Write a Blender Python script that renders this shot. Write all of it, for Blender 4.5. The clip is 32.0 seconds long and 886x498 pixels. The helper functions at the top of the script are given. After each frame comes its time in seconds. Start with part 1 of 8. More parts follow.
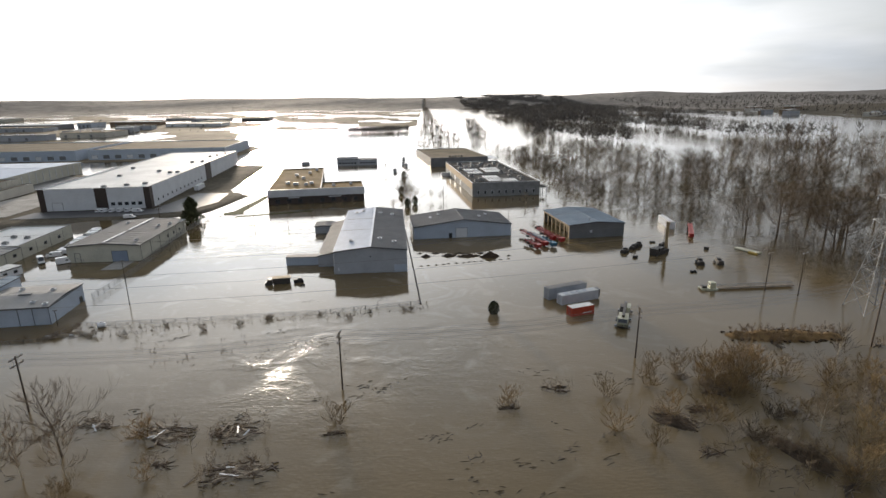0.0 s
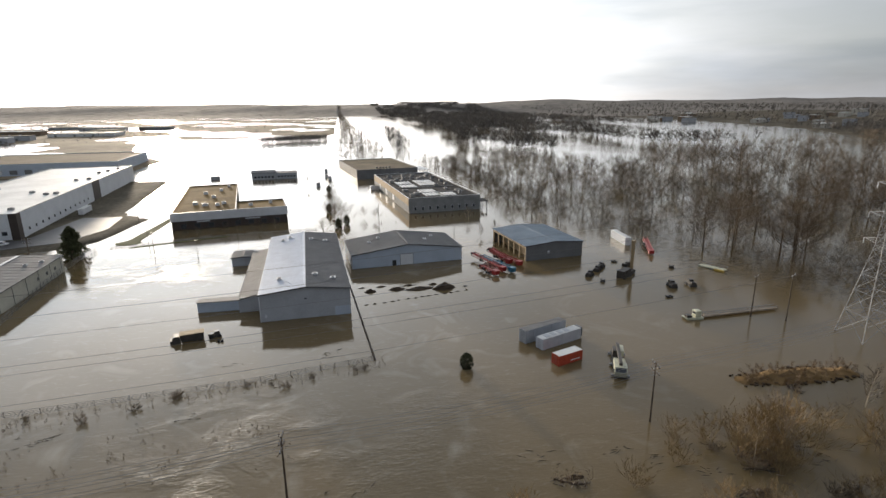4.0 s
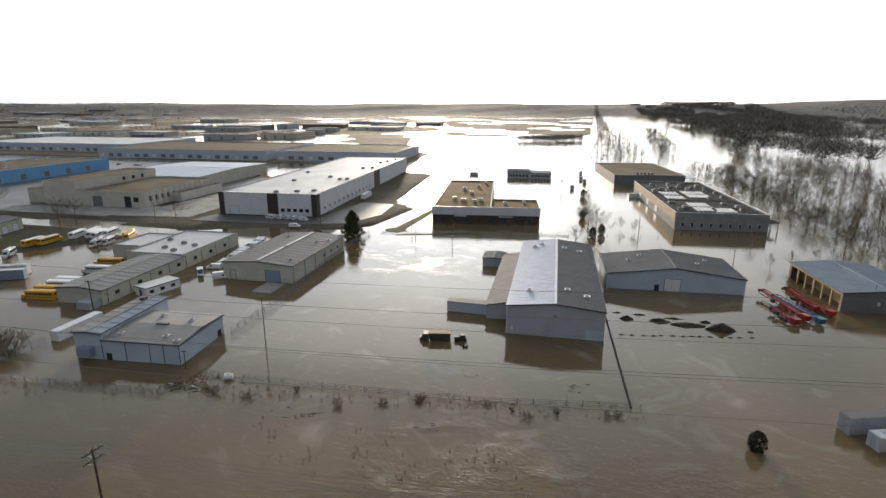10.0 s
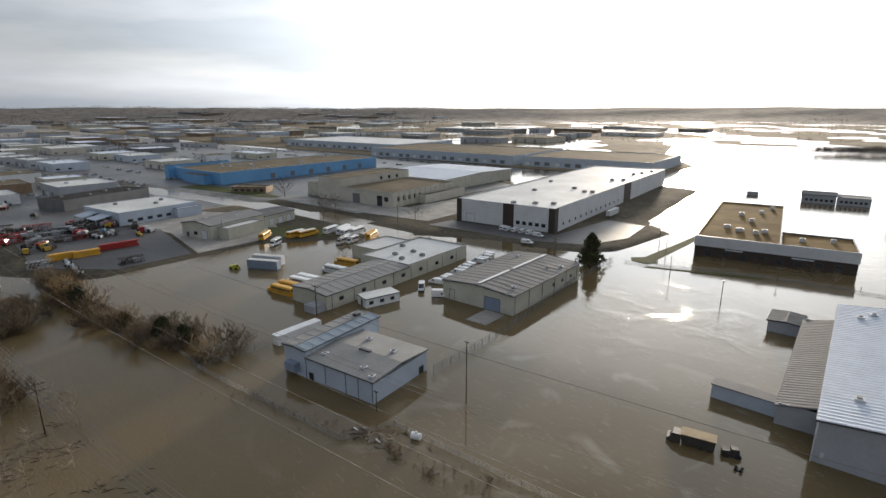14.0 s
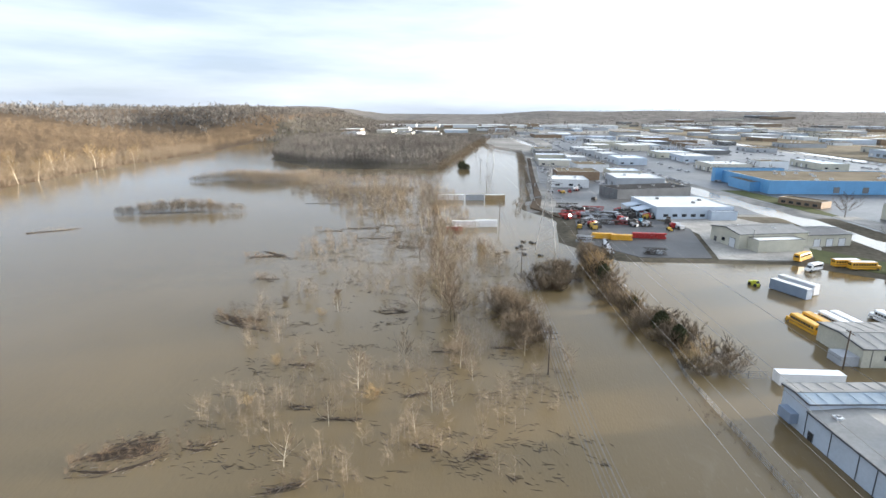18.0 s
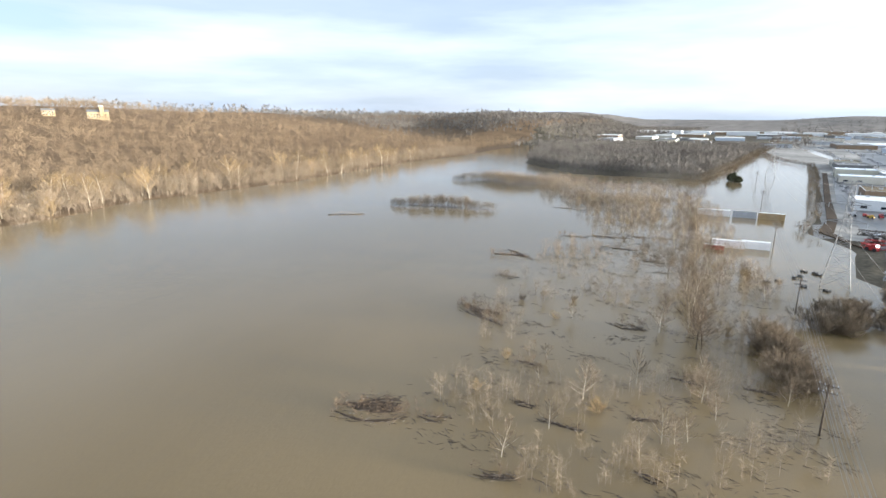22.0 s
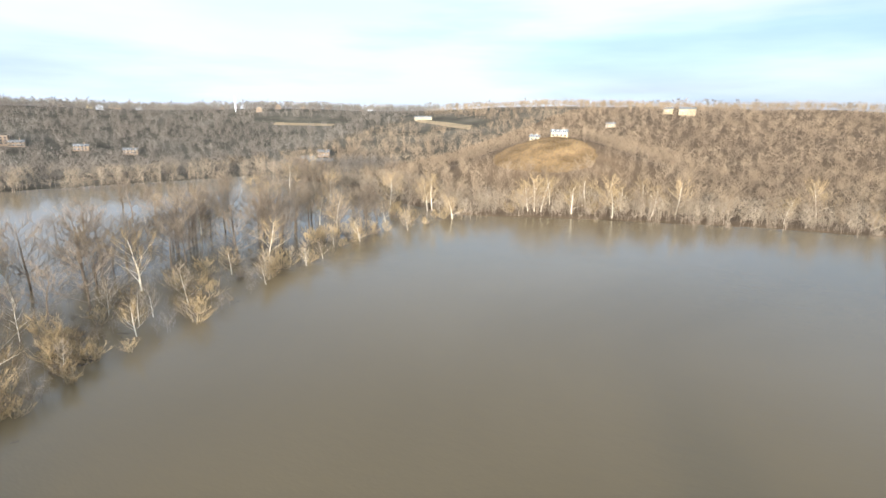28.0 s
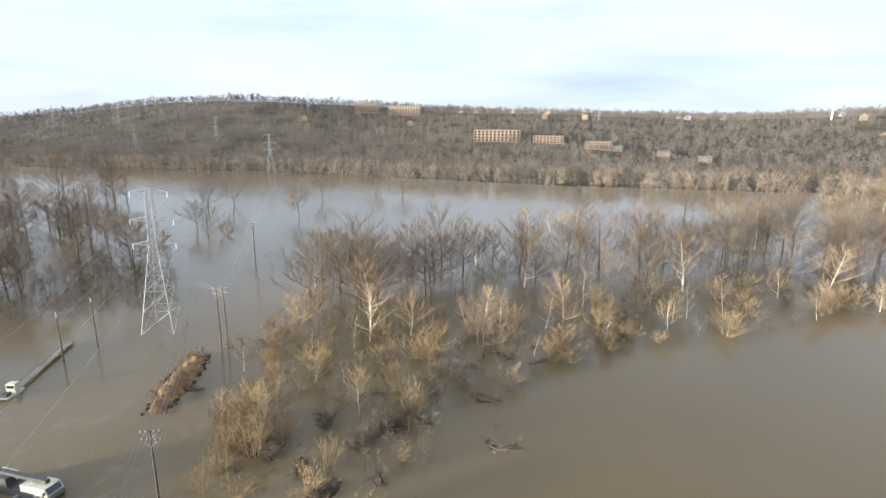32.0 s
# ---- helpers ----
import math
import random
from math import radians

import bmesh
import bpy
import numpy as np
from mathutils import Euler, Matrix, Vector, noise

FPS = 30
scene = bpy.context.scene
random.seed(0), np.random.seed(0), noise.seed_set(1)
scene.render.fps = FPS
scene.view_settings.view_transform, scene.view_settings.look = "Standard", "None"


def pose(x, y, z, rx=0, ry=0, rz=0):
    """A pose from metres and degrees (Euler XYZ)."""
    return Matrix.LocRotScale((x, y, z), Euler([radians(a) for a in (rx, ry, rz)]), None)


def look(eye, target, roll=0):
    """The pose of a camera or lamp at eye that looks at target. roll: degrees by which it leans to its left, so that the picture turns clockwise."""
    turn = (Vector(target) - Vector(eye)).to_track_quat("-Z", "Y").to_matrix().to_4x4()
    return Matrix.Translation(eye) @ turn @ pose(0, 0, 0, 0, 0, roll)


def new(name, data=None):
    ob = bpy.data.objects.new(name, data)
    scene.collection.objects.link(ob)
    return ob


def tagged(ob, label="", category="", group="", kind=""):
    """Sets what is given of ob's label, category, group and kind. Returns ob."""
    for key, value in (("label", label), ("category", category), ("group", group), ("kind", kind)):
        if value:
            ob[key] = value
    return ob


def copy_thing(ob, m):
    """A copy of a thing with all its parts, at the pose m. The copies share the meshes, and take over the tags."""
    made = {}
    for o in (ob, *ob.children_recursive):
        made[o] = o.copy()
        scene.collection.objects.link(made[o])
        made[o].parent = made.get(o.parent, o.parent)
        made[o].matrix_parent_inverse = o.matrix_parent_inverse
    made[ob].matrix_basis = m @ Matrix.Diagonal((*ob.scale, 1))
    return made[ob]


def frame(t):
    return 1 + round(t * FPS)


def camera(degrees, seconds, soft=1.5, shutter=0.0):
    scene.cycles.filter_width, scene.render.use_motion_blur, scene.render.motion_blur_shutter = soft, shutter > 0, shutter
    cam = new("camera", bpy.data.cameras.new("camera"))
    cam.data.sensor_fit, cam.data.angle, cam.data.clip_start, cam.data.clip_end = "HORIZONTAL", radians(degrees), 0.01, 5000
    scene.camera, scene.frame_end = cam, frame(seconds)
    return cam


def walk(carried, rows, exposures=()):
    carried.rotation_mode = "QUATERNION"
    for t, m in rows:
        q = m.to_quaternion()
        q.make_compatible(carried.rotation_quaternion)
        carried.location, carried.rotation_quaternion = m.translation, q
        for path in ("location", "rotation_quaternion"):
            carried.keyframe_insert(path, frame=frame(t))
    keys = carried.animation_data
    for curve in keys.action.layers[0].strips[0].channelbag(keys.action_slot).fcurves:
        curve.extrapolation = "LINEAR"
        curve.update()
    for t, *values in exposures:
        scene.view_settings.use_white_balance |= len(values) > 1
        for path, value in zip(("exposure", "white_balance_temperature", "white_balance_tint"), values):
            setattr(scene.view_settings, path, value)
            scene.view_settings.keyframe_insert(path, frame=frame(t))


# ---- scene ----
cam = camera(79.7, 32.0)
PATH = [
    (0, (-0.349, -1.173, 56.499), (-0.286, 0.749, 55.951), -0.6),
    (0.5, (-1.116, 4.98, 56.49), (-0.969, 6.898, 55.943), -0.7),
    (1, (-1.97, 10.809, 56.579), (-1.744, 12.72, 56.033), -0.5),
    (1.5, (-3.136, 16.067, 56.651), (-2.8, 17.962, 56.108), -0.5),
    (2, (-4.236, 20.623, 56.686), (-3.853, 22.511, 56.149), -0.4),
    (2.5, (-5.35, 24.364, 56.812), (-4.949, 26.25, 56.281), -0.4),
    (4.5, (-7.689, 27.62, 56.942), (-7.352, 29.52, 56.417), -0.5),
    (5, (-7.739, 27.946, 57.015), (-7.446, 29.854, 56.49), -0.5),
    (5.5, (-8.011, 27.998, 57.271), (-7.831, 29.919, 56.745), -0.5),
    (6, (-8.342, 27.918, 57.381), (-8.299, 29.847, 56.854), -0.3),
    (6.5, (-8.547, 28.343, 57.412), (-8.689, 30.266, 56.884), -0.3),
    (7, (-8.643, 29.077, 57.318), (-8.938, 30.983, 56.79), -0.2),
    (7.5, (-8.906, 30.259, 57.198), (-9.288, 32.149, 56.669), -0.2),
    (8, (-9.436, 32.04, 57.048), (-9.872, 33.919, 56.521), -0.2),
    (8.5, (-10.231, 34.025, 57.081), (-10.685, 35.9, 56.553), -0.1),
    (9, (-11.104, 36.435, 57.09), (-11.567, 38.308, 56.564), -0.0),
    (9.5, (-12.077, 39.195, 57.05), (-12.559, 41.063, 56.524), -0.0),
    (10, (-13.256, 42.02, 57.045), (-13.767, 43.881, 56.521), 0.0),
    (10.5, (-14.473, 45.408, 57.001), (-15.053, 47.249, 56.478), -0.0),
    (11, (-15.843, 48.871, 57.143), (-16.53, 50.675, 56.619), 0.0),
    (11.5, (-17.396, 52.723, 57.22), (-18.211, 54.473, 56.696), -0.0),
    (12, (-19.255, 56.519, 57.137), (-20.197, 58.205, 56.615), -0.1),
    (12.5, (-21.381, 60.496, 57.184), (-22.463, 62.095, 56.662), 0.0),
    (13, (-23.02, 64.225, 57.36), (-24.169, 65.778, 56.842), -0.1),
    (13.5, (-24.744, 67.58, 57.409), (-25.938, 69.1, 56.896), -0.1),
    (15.5, (-28.211, 73.012, 56.54), (-29.943, 73.874, 56.034), -0.0),
    (16, (-28.48, 73.387, 56.514), (-30.342, 73.915, 56.007), 0.1),
    (16.5, (-28.231, 73.19, 56.624), (-30.155, 73.384, 56.114), 0.2),
    (17, (-27.922, 73.326, 56.429), (-29.856, 73.258, 55.922), 0.3),
    (17.5, (-27.936, 73.462, 56.426), (-29.865, 73.296, 55.922), 0.3),
    (18, (-28.247, 73.733, 56.273), (-30.172, 73.527, 55.773), 0.2),
    (18.5, (-28.247, 73.83, 56.176), (-30.171, 73.602, 55.68), 0.2),
    (19, (-28.365, 74.124, 56.049), (-30.289, 73.877, 55.559), -0.0),
    (19.5, (-28.461, 74.156, 56.01), (-30.384, 73.895, 55.523), -0.1),
    (20, (-28.503, 74.199, 55.959), (-30.42, 73.897, 55.475), -0.2),
    (20.5, (-28.486, 74.307, 55.925), (-30.386, 73.909, 55.444), -0.2),
    (21, (-28.442, 74.227, 55.930), (-30.308, 73.691, 55.448), -0.12),
    (21.5, (-28.399, 74.147, 55.935), (-30.178, 73.371, 55.453), 0.08),
    (22, (-28.355, 74.067, 55.940), (-29.989, 73.020, 55.456), 0.20),
    (22.5, (-28.312, 73.987, 55.945), (-29.732, 72.665, 55.458), 0.46),
    (23, (-28.268, 73.907, 55.950), (-29.451, 72.370, 55.459), 0.62),
    (23.5, (-28.224, 73.827, 55.955), (-29.132, 72.114, 55.460), 0.83),
    (24, (-28.181, 73.747, 55.960), (-28.776, 71.903, 55.462), 1.05),
    (24.5, (-28.137, 73.667, 55.965), (-28.513, 71.766, 55.468), 1.02),
    (26.5, (-27.963, 73.346, 55.984), (-27.712, 71.422, 55.501), 0.63),
    (27, (-27.919, 73.266, 55.989), (-27.503, 71.370, 55.509), 0.68),
    (27.5, (-27.876, 73.186, 55.994), (-27.267, 71.343, 55.513), 0.63),
    (28, (-27.832, 73.106, 55.999), (-27.022, 71.341, 55.519), 0.84),
    (28.5, (-27.789, 73.026, 56.004), (-26.765, 71.376, 55.524), 0.93),
    (29, (-27.745, 72.946, 56.009), (-26.500, 71.456, 55.527), 1.05),
    (29.5, (-28.190, 72.741, 56.015), (-26.731, 71.462, 55.530), 1.15),
    (30, (-28.571, 72.960, 56.004), (-26.935, 71.916, 55.521), 1.00),
    (30.5, (-28.896, 73.068, 56.015), (-27.118, 72.288, 55.535), 0.86),
    (31, (-29.044, 73.245, 56.1), (-27.186, 72.677, 55.629), 0.5),
    (31.5, (-29.41, 73.409, 56.195), (-27.505, 73.016, 55.729), 0.5),
    (32, (-29.42, 73.482, 56.347), (-27.5, 73.176, 55.879), 0.3),
]
walk(cam, [(t, look(eye, target, roll)) for t, eye, target, roll in PATH],
     exposures=[(0, 0.50, 6250, 11), (9, 0.50, 6300, 11), (13, 0.46, 6300, 11), (15.6, 0.95, 6150, 10), (17.5, 1.88, 5950, 9), (22, 1.90, 5800, 8), (25, 1.84, 5550, 7), (29, 1.72, 5480, 8), (32, 1.68, 5600, 9)])

# ---------------------------------------------------------------- light
SUN_AZ, SUN_EL = 17.0, 5.5          # degrees left of +y, degrees up
world = bpy.data.worlds.new("sky")
scene.world = world
world.use_nodes = True
wn, wl = world.node_tree.nodes, world.node_tree.links
wn.clear()
w_out, w_bg = wn.new("ShaderNodeOutputWorld"), wn.new("ShaderNodeBackground")
sky = wn.new("ShaderNodeTexSky")
sky.sky_type, sky.sun_disc = "NISHITA", False
sky.sun_elevation, sky.sun_rotation = radians(SUN_EL), radians(-SUN_AZ)
sky.air_density, sky.dust_density, sky.ozone_density = 1.0, 1.6, 1.5
coord = wn.new("ShaderNodeTexCoord")
stretch = wn.new("ShaderNodeMapping")
stretch.inputs["Scale"].default_value = (1.3, 1.3, 6.0)
cloud = wn.new("ShaderNodeTexNoise")
cloud.inputs["Scale"].default_value, cloud.inputs["Detail"].default_value = 1.5, 7
cloud.inputs["Roughness"].default_value = 0.55
ramp = wn.new("ShaderNodeValToRGB")
ramp.color_ramp.elements[0].position, ramp.color_ramp.elements[0].color = 0.36, (0.7, 0.7, 0.7, 1)
ramp.color_ramp.elements[1].position, ramp.color_ramp.elements[1].color = 0.62, (0.95, 0.95, 0.95, 1)
mixc = wn.new("ShaderNodeMix")
mixc.data_type = "RGBA"
toward = wn.new("ShaderNodeVectorMath")       # thin cloud glows towards the sun
toward.operation = "DOT_PRODUCT"
toward.inputs[1].default_value = (-math.sin(radians(SUN_AZ)) * math.cos(radians(SUN_EL)), math.cos(radians(SUN_AZ)) * math.cos(radians(SUN_EL)), math.sin(radians(SUN_EL)))
facing = wn.new("ShaderNodeMath")
facing.operation, facing.inputs[1].default_value = "MAXIMUM", 0.0
power = wn.new("ShaderNodeMath")
power.operation, power.inputs[1].default_value = "POWER", 3.6
narrow = wn.new("ShaderNodeMath")             # bright veil close round the sun
narrow.operation, narrow.inputs[1].default_value = "POWER", 26.0
veil = wn.new("ShaderNodeMath")
veil.operation, veil.inputs[1].default_value = "MULTIPLY_ADD", 1.6
cool, warm, tone = wn.new("ShaderNodeVectorMath"), wn.new("ShaderNodeVectorMath"), wn.new("ShaderNodeVectorMath")
cool.operation, warm.operation, tone.operation = "SCALE", "SCALE", "ADD"
cool.inputs[0].default_value, cool.inputs["Scale"].default_value = (7.35, 7.6, 8.0), 0.46
warm.inputs[0].default_value = (19.6, 19.0, 17.7)
wl.new(coord.outputs["Generated"], toward.inputs[0])
wl.new(toward.outputs["Value"], facing.inputs[0])
wl.new(facing.outputs[0], power.inputs[0])
wl.new(facing.outputs[0], narrow.inputs[0])
wl.new(narrow.outputs[0], veil.inputs[0])
wl.new(power.outputs[0], veil.inputs[2])
wl.new(veil.outputs[0], warm.inputs["Scale"])
wl.new(cool.outputs[0], tone.inputs[0])
wl.new(warm.outputs[0], tone.inputs[1])
wl.new(tone.outputs[0], mixc.inputs[7])
light = wn.new("ShaderNodeMix")
light.data_type, light.blend_type = "RGBA", "LIGHTEN"
light.inputs[0].default_value = 0.35
wl.new(coord.outputs["Generated"], stretch.inputs["Vector"])
wl.new(stretch.outputs[0], cloud.inputs["Vector"])
wl.new(cloud.outputs[0], ramp.inputs[0])
wl.new(ramp.outputs[0], mixc.inputs[0])
wl.new(sky.outputs[0], mixc.inputs[6])
grey = wn.new("ShaderNodeTexNoise")
grey.inputs["Scale"].default_value, grey.inputs["Detail"].default_value = 1.9, 6
shift = wn.new("ShaderNodeMapping")
shift.inputs["Location"].default_value, shift.inputs["Scale"].default_value = (5.3, 2.9, 0.7), (0.8, 0.8, 5.5)
gramp = wn.new("ShaderNodeValToRGB")
gramp.color_ramp.elements[0].position, gramp.color_ramp.elements[0].color = 0.40, (0, 0, 0, 1)
gramp.color_ramp.elements[1].position, gramp.color_ramp.elements[1].color = 0.64, (0.9, 0.9, 0.9, 1)
shade = wn.new("ShaderNodeMix")
shade.data_type = "RGBA"
gtone = wn.new("ShaderNodeVectorMath")
gtone.operation, gtone.inputs[1].default_value = "MULTIPLY", (0.59, 0.64, 0.70)
wl.new(coord.outputs["Generated"], shift.inputs["Vector"])
wl.new(shift.outputs[0], grey.inputs["Vector"])
west = wn.new("ShaderNodeVectorMath")         # more cloud in the west, clearer towards the east
west.operation, west.inputs[1].default_value = "DOT_PRODUCT", (-0.08, -0.02, 0.0)
lean = wn.new("ShaderNodeMath")
lean.operation = "ADD"
wl.new(coord.outputs["Generated"], west.inputs[0])
wl.new(west.outputs["Value"], lean.inputs[0])
wl.new(grey.outputs[0], lean.inputs[1])
wl.new(lean.outputs[0], gramp.inputs[0])
wl.new(mixc.outputs[2], gtone.inputs[0])
wl.new(gramp.outputs[0], shade.inputs[0])
wl.new(mixc.outputs[2], shade.inputs[6])
wl.new(gtone.outputs[0], shade.inputs[7])
wl.new(shade.outputs[2], light.inputs[6])
wl.new(sky.outputs[0], light.inputs[7])
wl.new(light.outputs[2], w_bg.inputs[0])
wl.new(w_bg.outputs[0], w_out.inputs[0])
w_bg.inputs[1].default_value = 0.10

sun = new("sun", bpy.data.lights.new("sun", "SUN"))
sun.data.energy, sun.data.angle, sun.data.color = 4.6, radians(4.0), (1.0, 0.84, 0.64)
sd = Vector((-math.sin(radians(SUN_AZ)) * math.cos(radians(SUN_EL)), math.cos(radians(SUN_AZ)) * math.cos(radians(SUN_EL)), math.sin(radians(SUN_EL))))
sun.matrix_world = look(sd * 500, (0, 0, 0))


# ---------------------------------------------------------------- materials
def mat(name, base, rough=0.75, metal=0.0, var=0.22, scale=0.35, fine=6.0, bump=0.0, second=None, spec=0.5, rand=0.0):
    """A surface with stains at two scales, fine relief, and a slight change from piece to piece."""
    m = bpy.data.materials.new(name)
    m.use_nodes = True
    n, l = m.node_tree.nodes, m.node_tree.links
    p = n["Principled BSDF"]
    p.inputs["Roughness"].default_value, p.inputs["Metallic"].default_value = rough, metal
    p.inputs["Specular IOR Level"].default_value = spec
    geo = n.new("ShaderNodeNewGeometry")
    a, b = n.new("ShaderNodeTexNoise"), n.new("ShaderNodeTexNoise")
    a.inputs["Scale"].default_value, a.inputs["Detail"].default_value = scale, 4
    b.inputs["Scale"].default_value, b.inputs["Detail"].default_value = fine, 3
    l.new(geo.outputs["Position"], a.inputs["Vector"])
    l.new(geo.outputs["Position"], b.inputs["Vector"])
    add = n.new("ShaderNodeMath")
    add.operation, add.inputs[1].default_value = "MULTIPLY_ADD", 0.6
    half = n.new("ShaderNodeMath")
    half.operation, half.inputs[1].default_value = "MULTIPLY", 0.4
    l.new(b.outputs[0], half.inputs[0])
    l.new(a.outputs[0], add.inputs[0])
    l.new(half.outputs[0], add.inputs[2])
    fac = add.outputs[0]
    if rand:
        info = n.new("ShaderNodeObjectInfo")
        mix = n.new("ShaderNodeMath")
        mix.operation, mix.inputs[1].default_value = "MULTIPLY_ADD", rand
        off = n.new("ShaderNodeMath")
        off.operation, off.inputs[1].default_value = "SUBTRACT", rand / 2
        l.new(info.outputs["Random"], mix.inputs[0])
        l.new(fac, mix.inputs[2])
        l.new(mix.outputs[0], off.inputs[0])
        fac = off.outputs[0]
    r = n.new("ShaderNodeValToRGB")
    lo = [c * (1 - var) for c in base]
    hi = list(second) if second else [min(1.0, c * (1 + var)) for c in base]
    r.color_ramp.elements[0].position, r.color_ramp.elements[0].color = 0.36, (*lo, 1)
    r.color_ramp.elements[1].position, r.color_ramp.elements[1].color = 0.64, (*hi, 1)
    l.new(fac, r.inputs[0])
    l.new(r.outputs[0], p.inputs["Base Color"])
    if bump:
        bm_ = n.new("ShaderNodeBump")
        bm_.inputs["Strength"].default_value, bm_.inputs["Distance"].default_value = 0.6, bump
        l.new(b.outputs[0], bm_.inputs["Height"])
        l.new(bm_.outputs[0], p.inputs["Normal"])
    return m


def water_material():
    m = bpy.data.materials.new("muddy_water")
    m.use_nodes = True
    n, l = m.node_tree.nodes, m.node_tree.links
    p = n["Principled BSDF"]
    p.inputs["IOR"].default_value = 1.33
    geo = n.new("ShaderNodeNewGeometry")

    def noise_at(scale, detail, sx=1.0, sy=1.0, distort=0.0):
        mp, t = n.new("ShaderNodeMapping"), n.new("ShaderNodeTexNoise")
        mp.inputs["Scale"].default_value = (sx, sy, 1)
        t.inputs["Scale"].default_value, t.inputs["Detail"].default_value = scale, detail
        t.inputs["Distortion"].default_value = distort
        l.new(geo.outputs["Position"], mp.inputs["Vector"])
        l.new(mp.outputs[0], t.inputs["Vector"])
        return t.outputs[0]

    def ramp_of(src, a, b, ca, cb):
        r = n.new("ShaderNodeValToRGB")
        r.color_ramp.elements[0].position, r.color_ramp.elements[0].color = a, (*ca, 1)
        r.color_ramp.elements[1].position, r.color_ramp.elements[1].color = b, (*cb, 1)
        l.new(src, r.inputs[0])
        return r.outputs[0]

    silt = ramp_of(noise_at(0.007, 5, distort=0.7), 0.34, 0.68, (0.114, 0.0835, 0.041), (0.146, 0.1075, 0.0545))
    swirl = ramp_of(noise_at(0.05, 6, distort=2.2), 0.56, 0.72, (0, 0, 0), (0.75, 0.75, 0.75))
    fleck = ramp_of(noise_at(0.8, 5, 0.45, 1.7, 1.4), 0.585, 0.67, (0, 0, 0), (0.32, 0.32, 0.32))
    # foam streaks gather in the slack water of the yards
    far = n.new("ShaderNodeVectorMath")
    far.operation = "DISTANCE"
    far.inputs[1].default_value = (-20, 160, 0)
    l.new(geo.outputs["Position"], far.inputs[0])
    near = n.new("ShaderNodeMapRange")
    near.inputs["From Min"].default_value, near.inputs["From Max"].default_value = 55, 120
    near.inputs["To Min"].default_value, near.inputs["To Max"].default_value = 1.0, 0.0
    l.new(far.outputs["Value"], near.inputs["Value"])
    foam = n.new("ShaderNodeMath")
    foam.operation = "MULTIPLY"
    both = n.new("ShaderNodeMath")
    both.operation = "MAXIMUM"
    l.new(swirl, both.inputs[0])
    l.new(fleck, both.inputs[1])
    l.new(both.outputs[0], foam.inputs[0])
    l.new(near.outputs[0], foam.inputs[1])
    swirl = foam.outputs[0]
    mix = n.new("ShaderNodeMix")
    mix.data_type = "RGBA"
    mix.inputs[7].default_value = (0.25, 0.215, 0.16, 1)
    l.new(swirl, mix.inputs[0])
    l.new(silt, mix.inputs[6])
    l.new(mix.outputs[2], p.inputs["Base Color"])
    # smooth slack water in the yards, ripples out on the current
    ripple = ramp_of(noise_at(0.011, 4, distort=0.6), 0.36, 0.68, (0.6, 0.6, 0.6), (1, 1, 1))
    slack = n.new("ShaderNodeMapRange")
    slack.interpolation_type = "SMOOTHSTEP"
    slack.inputs["From Min"].default_value, slack.inputs["From Max"].default_value = 95, 160
    slack.inputs["To Min"].default_value, slack.inputs["To Max"].default_value = 0.42, 1.5
    yard = n.new("ShaderNodeVectorMath")
    yard.operation = "DISTANCE"
    yard.inputs[1].default_value = (-60, 240, 0)
    l.new(geo.outputs["Position"], yard.inputs[0])
    l.new(yard.outputs["Value"], slack.inputs["Value"])
    stir = n.new("ShaderNodeMath")
    stir.operation = "MULTIPLY"
    l.new(ripple, stir.inputs[0])
    l.new(slack.outputs[0], stir.inputs[1])
    # patches of wind-ruffled water
    ragged = ramp_of(noise_at(0.07, 4, distort=0.8), 0.42, 0.6, (0, 0, 0), (1, 1, 1))
    for cx, cy, size, more in ((-70, 222, 48, 2.4), (-27, 106, 36, 3.0), (-50, 330, 60, 1.2), (10, 112, 30, 1.6)):
        d, f, a = n.new("ShaderNodeVectorMath"), n.new("ShaderNodeMapRange"), n.new("ShaderNodeMath")
        d.operation, a.operation, f.interpolation_type = "DISTANCE", "ADD", "SMOOTHSTEP"
        d.inputs[1].default_value = (cx, cy, 0)
        f.inputs["From Min"].default_value, f.inputs["From Max"].default_value = 4, size
        f.inputs["To Min"].default_value, f.inputs["To Max"].default_value = more, 0
        l.new(geo.outputs["Position"], d.inputs[0])
        l.new(d.outputs["Value"], f.inputs["Value"])
        torn = n.new("ShaderNodeMath")
        torn.operation = "MULTIPLY"
        l.new(f.outputs[0], torn.inputs[0])
        l.new(ragged, torn.inputs[1])
        l.new(stir.outputs[0], a.inputs[0])
        l.new(torn.outputs[0], a.inputs[1])
        stir = a
    rough = n.new("ShaderNodeMath")
    rough.operation, rough.inputs[1].default_value, rough.inputs[2].default_value = "MULTIPLY_ADD", 0.03, 0.035
    l.new(stir.outputs[0], rough.inputs[0])
    l.new(rough.outputs[0], p.inputs["Roughness"])
    waves = n.new("ShaderNodeMath")
    waves.operation, waves.inputs[1].default_value = "MULTIPLY_ADD", 0.6
    l.new(noise_at(1.5, 5, 0.6, 1.5), waves.inputs[0])
    l.new(noise_at(0.22, 3, 0.8, 1.6), waves.inputs[2])
    high = n.new("ShaderNodeMath")
    high.operation = "MULTIPLY"
    l.new(waves.outputs[0], high.inputs[0])
    l.new(stir.outputs[0], high.inputs[1])
    b = n.new("ShaderNodeBump")
    b.inputs["Strength"].default_value, b.inputs["Distance"].default_value = 0.5, 0.085
    l.new(high.outputs[0], b.inputs["Height"])
